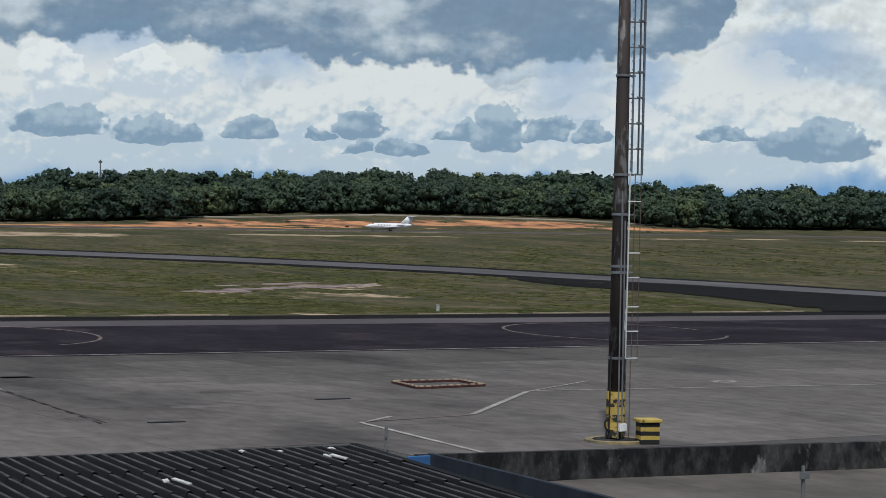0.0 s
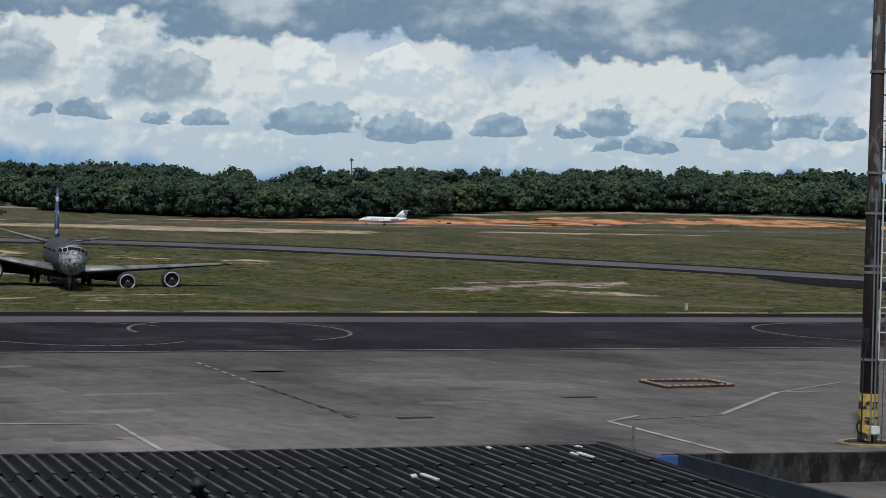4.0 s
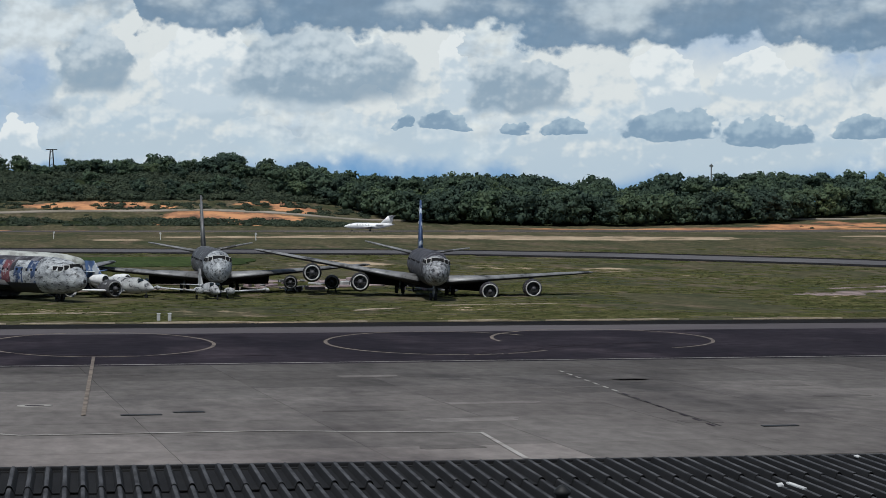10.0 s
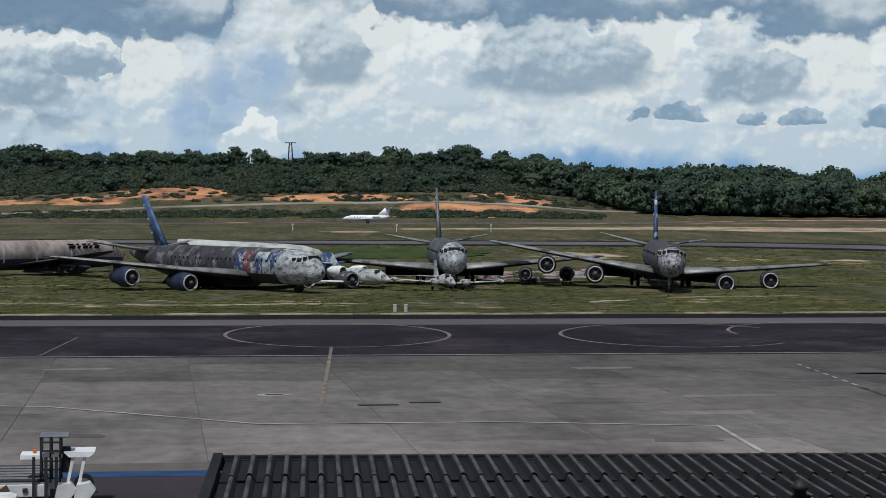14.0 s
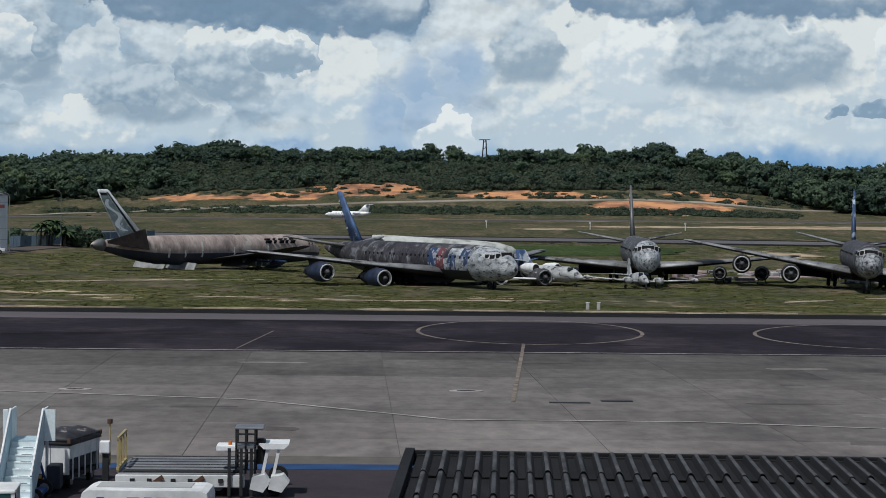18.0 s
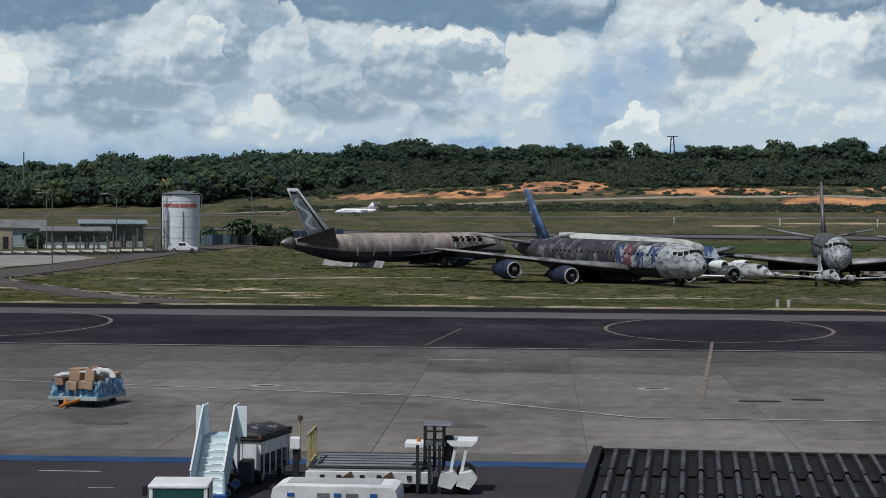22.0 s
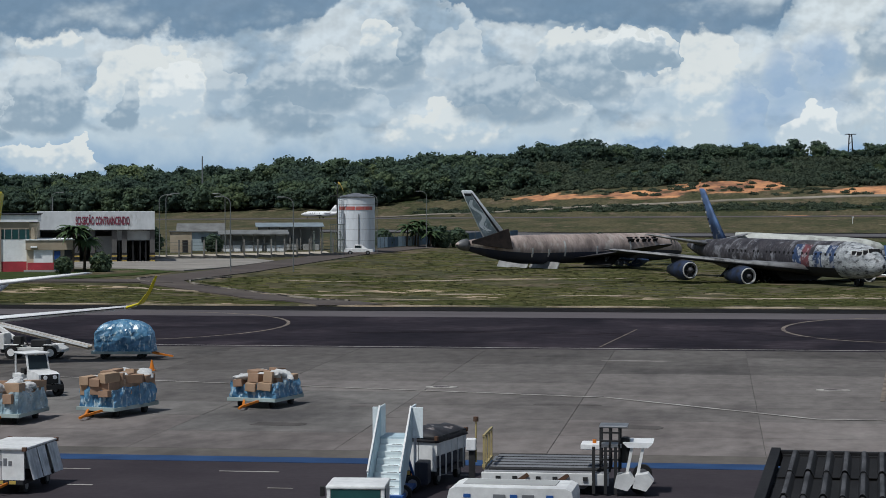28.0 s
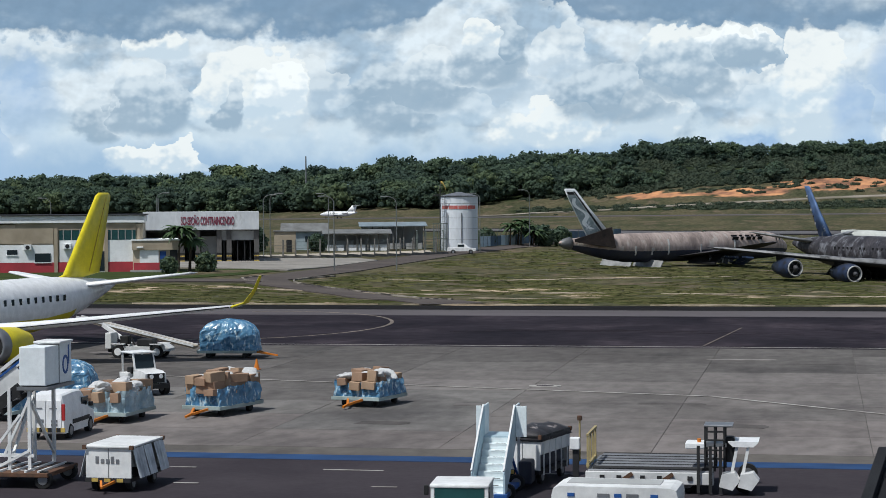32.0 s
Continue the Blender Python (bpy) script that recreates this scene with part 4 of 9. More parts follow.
def grass_tufts():
    """Uneven tufts standing over the mown grass beyond the taxiway, thicker in patches."""
    rng_g = random.Random(52)
    lines = [[(240, 165), (232, 200), (229, 240), (227, 274), (207, 331), (180, 373), (146, 410), (119, 430), (86, 442), (50, 453), (-20, 474)],
             [(-30, 470), (-51, 415), (-58, 372), (-61, 329), (-61, 286), (-61, 253), (-62, 235), (-62.5, 224), (-59.5, 216), (-54, 210), (-46, 201), (-37, 182), (-30, 166)],
             [(-61, 220.5), (-66, 217), (-71, 213.5), (-79, 210), (-95, 205)]]
    reach = (16, 4.5, 5)

    def clear(x, y):
        if x > 148 and y < 305 and x > 148 + (y - 164) * 0.5:
            return False
        if x < -62 and y > 206:
            return False
        p = Vector((x, y))
        for line_, r in zip(lines, reach):
            for a, b in zip(line_, line_[1:]):
                if not (min(a[1], b[1]) - 20 < y < max(a[1], b[1]) + 20):
                    continue
                a, b = Vector(a), Vector(b)
                u = max(0.0, min(1.0, (p - a).dot(b - a) / (b - a).length_squared))
                if (p - a - (b - a) * u).length < r:
                    return False
        return True

    vs, fs, shade_ = [], [], []
    placed = 0
    while placed < 12000:
        y = 168.5 * math.exp(rng_g.random() ** 1.15 * math.log(440 / 168.5))
        a = rng_g.uniform(-25, 45)
        x = y * math.tan(radians(a))
        thick = 0.5 + 1.1 * noise.noise((x * 0.05, y * 0.035, 1.0)) + 0.5 * noise.noise((x * 0.2, y * 0.12, 5.0))
        if thick < rng_g.random() or not clear(x, y):
            continue
        z = ground_z(x, y)
        h = rng_g.uniform(0.03, 0.10) * (0.7 + 0.8 * max(0.0, thick)) * (y / 200) ** 0.6
        w = rng_g.uniform(0.5, 1.9) * (y / 200) ** 0.5
        tone = rng_g.uniform(0.1, 0.75) + 0.25 * noise.noise((x * 0.03, y * 0.03, 8.0))
        for k in range(3):
            ang = rng_g.uniform(-0.5, 0.5) + k * 0.9
            c, sn = math.cos(ang) * w, math.sin(ang) * w
            b0 = len(vs)
            m = 5
            for i in range(m):
                u = -1 + 2 * i / (m - 1)
                vs.append((x + c * u, y + sn * u, z - 0.03))
                vs.append((x + c * u, y + sn * u + 0.25 * h, z + 0.02 + h * (1 - 0.8 * u * u) * rng_g.uniform(0.5, 1.0)))
                shade_ += [tone, tone]
            for i in range(m - 1):
                fs.append((b0 + 2 * i, b0 + 2 * i + 2, b0 + 2 * i + 3, b0 + 2 * i + 1))
        placed += 1
    me = bpy.data.meshes.new("grass_tufts")
    me.from_pydata(vs, [], fs)
    at = me.attributes.new("tint", "FLOAT", "POINT")
    at.data.foreach_set("value", shade_)
    me.materials.append(M_TUFT)
    tagged(new("grass_tufts", me), "uneven green and straw tufts of grass on the airfield", "grass", kind="stuff")

M_SCUFF = mat("tyre_scuff", (0.056, 0.047, 0.055), (0.030, 0.025, 0.030), 0.85, scale=0.5, fine=8, spec=0.03)
for k, (cx, cy, r, a0, a1) in enumerate(((52, 115, 20, 105, 165), (55, 114.5, 21, 100, 160), (20, 150, 24, 215, 275), (-14, 108, 26, 60, 110), (-16, 107, 26, 62, 108), (84, 152, 26, 220, 280), (-50, 152, 25, 240, 300))):
    arc = [(cx + r * math.cos(radians(a0 + (a1 - a0) * i / 16)), cy + r * math.sin(radians(a0 + (a1 - a0) * i / 16))) for i in range(17)]
    arc = [p for p in arc if 119 < p[1] < 148]
    if len(arc) > 3:
        ribbon("tyre_mark", arc, lambda u, k=k: 0.16 + 0.22 * math.sin(math.pi * u) * (0.7 + 0.5 * noise.noise((u * 9, k, 2.0))), M_SCUFF, "faint curved tyre marks on the asphalt", "tyre mark", z=0.02, stepm=1.5)
line = [(0.3007 * 668 + 0.9537 * s, 0.9537 * 668 - 0.3007 * s) for s in range(-900, 701, 40)]
ribbon("runway", line, 45, M_SHOULDER, "pale asphalt runway seen edge-on", "runway", draped=True, lift=0.10, stepm=20)


# ---- forest ----
def ico(level):
    bm = bmesh.new()
    bmesh.ops.create_icosphere(bm, subdivisions=level, radius=1)
    v = np.array([p.co[:] for p in bm.verts])
    f = np.array([[w.index for w in fc.verts] for fc in bm.faces])
    bm.free()
    return v, f


def clump_mesh(name, cores, clumps, material, label, leaves=10, spray=0.34):
    """One mesh of many crowns: uneven cores, lobes on them, and sprays of leaves lying over each lobe. Rows: x, y, z, radius, squash, tint."""
    rng = np.random.default_rng(7)
    vs, fs, ts, base = [], [], [], 0
    cores = cores or clumps
    for rows_, shrink, jag in ((cores, 0.80, 0.28), (clumps, 0.62, 0.3)):
        v0, f0 = ico(1)
        cl = np.array(rows_)
        n = len(cl)
        v = v0[None] * (1 + rng.uniform(-jag, jag, (n, len(v0), 1))) * cl[:, 3][:, None, None] * shrink
        v[:, :, 2] *= cl[:, 4][:, None]
        v += cl[:, None, 0:3]
        vs.append(v.reshape(-1, 3))
        fs.append((f0[None] + (np.arange(n) * len(v0))[:, None, None]).reshape(-1, 3) + base)
        ts.append(np.repeat(cl[:, 5], len(v0)))
        base += n * len(v0)
    smooth_to = sum(len(f) for f in fs)
    # leaves lie over the cores as well, three small rows to each
    hull = np.repeat(np.array(cores, dtype=float), 3, axis=0)
    spread = np.concatenate([np.full(n, spray), np.full(len(hull), spray * 0.62)])[:, None, None]
    cl = np.concatenate([cl, hull])
    n = len(cl)
    pos, rad = cl[:, None, 0:3], cl[:, 3][:, None, None]
    d = rng.normal(size=(n, leaves, 3))
    d /= np.linalg.norm(d, axis=2, keepdims=True)
    d[:, :, 2] = np.where(d[:, :, 2] < -0.25, -d[:, :, 2], d[:, :, 2])
    c = d * rad * rng.uniform(0.78, 1.16, (n, leaves, 1))
    c[:, :, 2] *= cl[:, 4][:, None]
    nrm = d + rng.normal(size=d.shape) * 0.42
    nrm /= np.linalg.norm(nrm, axis=2, keepdims=True)
    u = np.cross(nrm, rng.normal(size=d.shape))
    u /= np.linalg.norm(u, axis=2, keepdims=True)
    w = np.cross(nrm, u)
    corners = []
    for p, q in ((1, 0.2), (-0.2, 1), (-1, -0.2), (0.2, -1)):
        k = rng.uniform(0.45, 1.15, (n, leaves, 1)) * rad * spread
        corners.append((c + pos) + (u * p + w * q) * k)
    leaf = np.stack(corners, 2)
    vs.append(leaf.reshape(-1, 3))
    quad = np.arange(n * leaves * 4).reshape(-1, 4) + base
    fs.append(np.concatenate([quad[:, [0, 1, 2]], quad[:, [0, 2, 3]]], 1).reshape(-1, 3))
    ts.append(np.clip(np.repeat(cl[:, 5], leaves * 4) + np.repeat(rng.uniform(-0.1, 0.1, n * leaves), 4), 0, 1))
    v, f, tv = np.concatenate(vs), np.concatenate(fs), np.concatenate(ts)
    me = bpy.data.meshes.new(name)
    me.vertices.add(len(v))
    me.vertices.foreach_set("co", v.ravel())
    me.loops.add(f.size)
    me.loops.foreach_set("vertex_index", f.ravel().astype(np.int32))
    me.polygons.add(len(f))
    me.polygons.foreach_set("loop_start", np.arange(0, f.size, 3, dtype=np.int32))
    me.polygons.foreach_set("use_smooth", np.arange(len(f)) < smooth_to)
    me.update(calc_edges=True)
    at = me.attributes.new("tint", "FLOAT", "POINT")
    at.data.foreach_set("value", tv)
    me.materials.append(material)
    return tagged(new(name, me), label, "forest", kind="stuff")


def leaf_material(name, dark, light, pale):
    """Leaf colour set tree by tree, with fine mottling."""
    m = mat(name, (1, 1, 1), (0.6, 0.6, 0.6), 0.75, scale=0.22, fine=4, bump=1.0)
    nt = m.node_tree
    bsdf = nt.nodes["Principled BSDF"]
    col = bsdf.inputs["Base Color"].links[0].from_socket
    a = nt.nodes.new("ShaderNodeAttribute")
    a.attribute_name = "tint"
    r = nt.nodes.new("ShaderNodeValToRGB")
    r.color_ramp.elements[0].color, r.color_ramp.elements[1].color = (*dark, 1), (*pale, 1)
    e = r.color_ramp.elements.new(0.55)
    e.color = (*light, 1)
    nt.links.new(a.outputs["Fac"], r.inputs[0])
    mx = nt.nodes.new("ShaderNodeMix")
    mx.data_type, mx.blend_type = "RGBA", "MULTIPLY"
    mx.inputs[0].default_value = 1.0
    nt.links.new(r.outputs[0], mx.inputs[6])
    nt.links.new(col, mx.inputs[7])
    nt.links.new(mx.outputs[2], bsdf.inputs["Base Color"])
    bp = nt.nodes["Bump"]
    bp.inputs["Strength"].default_value, bp.inputs["Distance"].default_value = 0.35, 0.4
    tr = nt.nodes.new("ShaderNodeBsdfTranslucent")
    nt.links.new(mx.outputs[2], tr.inputs["Color"])
    blend = nt.nodes.new("ShaderNodeMixShader")
    blend.inputs[0].default_value = 0.38
    nt.links.new(bsdf.outputs[0], blend.inputs[1])
    nt.links.new(tr.outputs[0], blend.inputs[2])
    nt.links.new(blend.outputs[0], nt.nodes["Material Output"].inputs["Surface"])
    bsdf.inputs["Specular IOR Level"].default_value = 0.12
    return m


# The light, bluish canopy greens hold some distance haze in their colour.
M_LEAVES = leaf_material("forest_canopy", (0.080, 0.120, 0.092), (0.132, 0.186, 0.112), (0.22, 0.27, 0.13))
M_SCRUB = leaf_material("hillside_scrub", (0.060, 0.082, 0.058), (0.090, 0.116, 0.075), (0.125, 0.148, 0.094))


M_TUFT = leaf_material("grass_blades", (0.125, 0.145, 0.052), (0.20, 0.20, 0.080), (0.36, 0.31, 0.155))
grass_tufts()

TOWER_AZ = 3.7


def forest():
    rng = random.Random(11)
    cores, lobes, mounds, bushes = [], [], [], []
    clip = lambda v: min(1.0, max(0.0, v))

    def place(a, q):
        d = q / math.cos(radians(a - 17.5))
        x, y = d * math.sin(radians(a)), d * math.cos(radians(a))
        return x, y, ground_z(x, y)

    def tree(x, y, z, h, tint, wide=1.0, flat=0.75):
        """A crown of lobes round a core, its skirt reaching down to the undergrowth."""
        w = h * rng.uniform(0.34, 0.58) * wide
        top = z + h - w * flat
        cores.append((x, y, top, w * 0.76, flat, tint))
        cores.append((x + rng.uniform(-1, 1), y + rng.uniform(-1, 1), z + h * 0.30, w * 0.55, h * 0.46 / w, tint))
        n = 10 if wide <= 1 else 14
        for k in range(n):
            ang, u = 2.4 * k + rng.uniform(-0.6, 0.6), rng.uniform(-0.45, 0.95)
            rad = w * math.sqrt(max(0.0, 1 - u * u)) * rng.uniform(0.7, 1.0)
            lobes.append((x + rad * math.cos(ang), y + rad * math.sin(ang), top + w * flat * u * 0.92, w * rng.uniform(0.26, 0.46), 0.72, clip(tint + rng.uniform(-0.10, 0.10))))
        for k in range(3):
            ang = rng.uniform(0, 6.28)
            lobes.append((x + w * 0.7 * math.cos(ang), y + w * 0.7 * math.sin(ang), z + h * rng.uniform(0.2, 0.45), w * rng.uniform(0.3, 0.5), 1.1, clip(tint + rng.uniform(-0.12, 0.08))))

    def bush(x, y, z, r, tint, squash=0.7):
        mounds.append((x, y, z + r * 0.2, r, squash, tint))
        for _j in range(3):
            bushes.append((x + rng.uniform(-r, r) * 0.8, y + rng.uniform(-r, r) * 0.8, z + r * squash * rng.uniform(0.3, 0.9), r * rng.uniform(0.35, 0.6), 0.8, clip(tint + rng.uniform(-0.12, 0.12))))

    for k in range(3500):
        a = rng.uniform(-27, 47)
        edge = wood_edge(a)
        hill = hillside(a)
        q = (rng.uniform(edge, edge + 24), rng.uniform(edge, 930), rng.uniform(898, 942))[k % 3]
        tint = clip(0.30 + 0.75 * noise.noise((a * 0.9, q * 0.03, 2.0)) + rng.gauss(0, 0.17))
        x, y, z = place(a, q)
        if hill > rng.random() and q < 893:
            if rng.random() < 0.16:
                tree(x, y, z, rng.uniform(4.0, 7.5), tint * 0.6)
            for _k in range(5):
                bx, by, bz = place(a + rng.uniform(-0.6, 0.6), min(908, max(edge + 2, q + rng.uniform(-14, 14))))
                bush(bx, by, bz - 0.3, rng.uniform(1.6, 3.6), clip(tint * 0.6 + 0.25 + rng.uniform(-0.2, 0.2)), 0.5)
            continue
        h = rng.triangular(7.5, 12.5, 10.0) * (1 + 0.42 * noise.noise((a * 1.6, 9.0, q * 0.02))) - 3.4 * hill
        for _k in range(2 if hill > 0.3 else 0):
            bx, by, bz = place(a + rng.uniform(-0.5, 0.5), rng.uniform(890, 934))
            bush(bx, by, bz - 0.3, rng.uniform(1.6, 3.4), clip(tint * 0.6 + 0.2), 0.7)
        if abs(a - TOWER_AZ) < 0.45 and q > 860:
            tree(x, y, z, 4.5, tint)
            continue
        if q < edge + 24:
            h = rng.uniform(5.5, 12.5)
        if k % 3 == 2 and rng.random() < 0.12:
            tree(x, y, z, h * rng.uniform(1.08, 1.2), tint * 0.45, 1.35, 0.55)
        else:
            tree(x, y, z, h, tint)
    # a dark hedge of low growth below the track
    for _ in range(900):
        a = rng.choice((rng.uniform(-8.5, 3.5), rng.uniform(-3, 12), rng.uniform(5, 12.5)))
        x, y, z = place(a, rng.choice((rng.uniform(728, 752), rng.uniform(728, 752), rng.uniform(780, wood_edge(a) + 6))))
        bush(x, y, z - 0.35, rng.uniform(1.2, 2.4), 0.2 + rng.random() * 0.5, 0.38)
    # low bushes on the earth banks and round the tracks
    for _ in range(46):
        a = rng.choice((rng.uniform(-8, 12.5), rng.uniform(-8, 12.5), rng.uniform(24, 38)))
        x, y, z = place(a, rng.uniform(700, wood_edge(a)))
        if -9 < a < 13 and math.hypot(x, y) < 770:
            continue
        bush(x, y, z - 0.1, rng.uniform(0.4, 1.2), rng.random() * 0.7, 0.4)
    clump_mesh("forest", cores, lobes, M_LEAVES, "dense dark green tropical forest along the airfield edge", 18, 0.33)
    clump_mesh("hillside_scrub", mounds, bushes, M_SCRUB, "low greyish green scrub covering the hillside", 12, 0.34)


forest()


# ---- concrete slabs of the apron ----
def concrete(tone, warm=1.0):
    """Slab concrete scaled by a tone and a warmth."""
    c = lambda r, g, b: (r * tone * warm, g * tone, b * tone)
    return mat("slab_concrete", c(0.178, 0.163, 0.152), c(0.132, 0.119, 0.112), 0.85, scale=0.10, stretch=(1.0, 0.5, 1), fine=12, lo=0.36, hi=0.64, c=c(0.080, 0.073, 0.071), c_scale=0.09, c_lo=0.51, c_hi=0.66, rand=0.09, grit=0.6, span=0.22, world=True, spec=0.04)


def apron_slabs():
    apron = bpy.data.objects["apron"]
    w, d = 7.5, 5.4
    bm = bmesh.new()
    box((0, 0, -0.03), (w - 0.022, d - 0.022, 0.06), bm)
    me = bpy.data.meshes.new("slab")
    bm.to_mesh(me)
    bm.free()
    tone_meshes = []
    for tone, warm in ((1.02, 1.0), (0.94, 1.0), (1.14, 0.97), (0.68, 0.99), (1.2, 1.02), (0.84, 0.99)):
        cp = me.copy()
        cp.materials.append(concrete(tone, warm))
        tone_meshes.append(cp)
    k = 0
    for j in range(10):
        for i in range(24):
            y = NEAR - d * (j + 0.5)
            x = -62 + w * i
            if y < 68.0:
                if x < 36:
                    continue
            # Tone follows position: darker in the far rows, with noise on the limits.
            slab_x = (x + 14 * noise.noise((i * 0.9, j * 0.9, 4.0)))
            kind = 1 if slab_x > 24 else (2 if slab_x < -14 else 0)
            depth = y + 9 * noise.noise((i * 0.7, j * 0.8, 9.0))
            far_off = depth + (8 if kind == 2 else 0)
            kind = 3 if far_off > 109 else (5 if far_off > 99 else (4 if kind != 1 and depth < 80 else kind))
            ob = new("slab", tone_meshes[kind])
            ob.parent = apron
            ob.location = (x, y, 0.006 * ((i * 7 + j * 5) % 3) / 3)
            k += 1

    rng = random.Random(33)
    pale, dull = concrete(1.2), concrete(0.78)
    for k in range(34):
        x, y = rng.uniform(-50, 95), rng.uniform(74, 115)
        bm = bmesh.new()
        n, lx, ly = 14, rng.uniform(0.6, 2.6), rng.uniform(0.25, 0.9)
        ring = []
        for i in range(n):
            v = 2 * math.pi * i / n
            r = 1 + 0.25 * noise.noise((k * 3.0, math.cos(v) * 1.5, math.sin(v) * 1.5))
            ring.append((lx * r * max(-0.9, min(0.9, 1.2 * math.cos(v))), ly * r * max(-0.85, min(0.85, 1.2 * math.sin(v)))))
        loft([[(px, py, z) for px, py in ring] for z in (-0.01, 0.002)], bm)
        ob = part("patch", bm, pale if k % 3 == 0 else dull, apron, "worn repair patch in the concrete")
        ob.location = (x, y, 0.011)


apron_slabs()
slab("apron_margin", [(-140, 67.6), (-65.8, 67.6), (-65.8, NEAR), (-140, NEAR)], 0.0, M_CONC, "worn concrete apron margin", "apron", thick=0.03)
slab("apron_margin", [(118, 40), (200, 40), (200, NEAR), (118, NEAR)], 0.0, M_CONC, "worn concrete apron margin", "apron", thick=0.03)
slab("apron_margin", [(-65.8, 67.7), (33, 67.7), (33, 69.9), (-65.8, 69.9)], -0.004, M_CONC, "worn concrete apron margin", "apron", thick=0.02)


# ---- airliners ----
def heading(x, y, z, hx, hy, roll=0.0, pitch=0.0):
    """A pose with local x along (hx, hy)."""
    return Matrix.Translation((x, y, z)) @ Matrix.Rotation(math.atan2(hy, hx), 4, "Z") @ Matrix.Rotation(radians(pitch), 4, "Y") @ Matrix.Rotation(radians(roll), 4, "X")


def fuselage(L, rw, rh, zc, mats, paint, stations=None, seg=28):
    bm = bmesh.new()
    prof = stations or ((0.0, 0.10, -0.55), (0.15, 0.22, -0.53), (0.6, 0.42, -0.48), (1.3, 0.60, -0.40), (2.2, 0.76, -0.24), (3.2, 0.87, -0.13), (4.6, 0.95, -0.05), (6.5, 1.0, 0.0),
                        (L - 15.5, 1.0, 0.0), (L - 12, 0.96, 0.05), (L - 9, 0.84, 0.2), (L - 6, 0.66, 0.42), (L - 3.4, 0.46, 0.66), (L - 1.3, 0.27, 0.84), (L - 0.3, 0.15, 0.92), (L, 0.06, 0.95))
    xs = [p[0] for p in prof]
    xx = sorted(set(xs) | {6.5 + i * 0.9 for i in range(int((L - 8) / 0.9))})
    rings = []
    for x in xx:
        s = float(np.interp(x, xs, [p[1] for p in prof]))
        dz = float(np.interp(x, xs, [p[2] for p in prof]))
        rings.append([bm.verts.new((-x, rw * s * math.cos(2 * math.pi * i / seg), zc + dz + rh * s * math.sin(2 * math.pi * i / seg))) for i in range(seg)])
    for k, (a, b) in enumerate(zip(rings, rings[1:])):
        for i in range(seg):
            f = bm.faces.new((a[i], a[(i + 1) % seg], b[(i + 1) % seg], b[i]))
            f.material_index = paint(0.5 * (xx[k] + xx[k + 1]), math.degrees(2 * math.pi * (i + 0.5) / seg))
    bm.faces.new(rings[0][::-1])
    bm.faces.new(rings[-1])
    bmesh.ops.recalc_face_normals(bm, faces=bm.faces)
    return bm


def foil(sections, bm=None):
    """A wing through sections (le_x, y, z, chord, thickness, vertical)."""
    prof = ((0, 0), (0.04, 0.42), (0.18, 0.62), (0.45, 0.5), (0.75, 0.24), (1, 0.03), (1, -0.03), (0.75, -0.16), (0.45, -0.36), (0.18, -0.42), (0.04, -0.3))
    rings = []
    for lx, y, z, ch, th, vert in sections:
        rings.append([(lx - u * ch, y + w * th, z) if vert else (lx - u * ch, y, z + w * th) for u, w in prof])
    return loft(rings, bm)


def shade_below(bm, limit=0.25):
    """Gives the faces that look down the second material, which paints their shade."""
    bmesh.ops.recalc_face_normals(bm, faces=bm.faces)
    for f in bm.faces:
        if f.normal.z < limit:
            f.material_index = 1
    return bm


def engine_pod(parent, x, y, z, length=4.9, r=1.12, lip=None, bare=False, mat_cowl=None):
    cowl = part("engine", lathe(((r * 0.86, 0.0), (r * 1.0, -0.25), (r * 1.08, -1.0), (r * 1.05, -2.2), (r * 0.8, -3.6), (r * 0.52, -length), (r * 0.45, -length), (r * 0.4, -length + 0.3)), 20, "X", cap=False),
                mat_cowl or (M_WING_UNDER if bare else M_PEEL_A), parent, smooth=True)
    cowl.matrix_basis = Matrix.Translation((x, y, z))
    part("intake_lip", lathe(((r * 0.74, 0.02), (r * 0.80, 0.10), (r * 0.87, 0.06), (r * 0.90, -0.16), (r * 0.86, -0.20), (r * 0.72, -0.25)), 20, "X", cap=False), lip or M_WING, cowl, "dull metal intake lip", smooth=True)
    fan = part("fan", lathe(((r * 0.80, -0.42), (r * 0.78, -0.40), (r * 0.3, -0.36), (r * 0.1, -0.34)), 20, "X"), M_DARK, cowl, "dark fan face")
    part("spinner", lathe(((r * (0.34 if bare else 0.24), 0.0), (r * 0.26, 0.2), (r * 0.12, 0.36), (0.01, 0.42)), 14, "X"), M_STRUT, cowl, "dark grey spinner", smooth=True)
    if bare:
        for i in range(6):
            a = i * math.pi / 3
            part("strut", beam((-0.12, r * 0.3 * math.cos(a), r * 0.3 * math.sin(a)), (-0.12, r * 0.82 * math.cos(a), r * 0.82 * math.sin(a)), 0.07), M_STRUT, cowl)
    return cowl


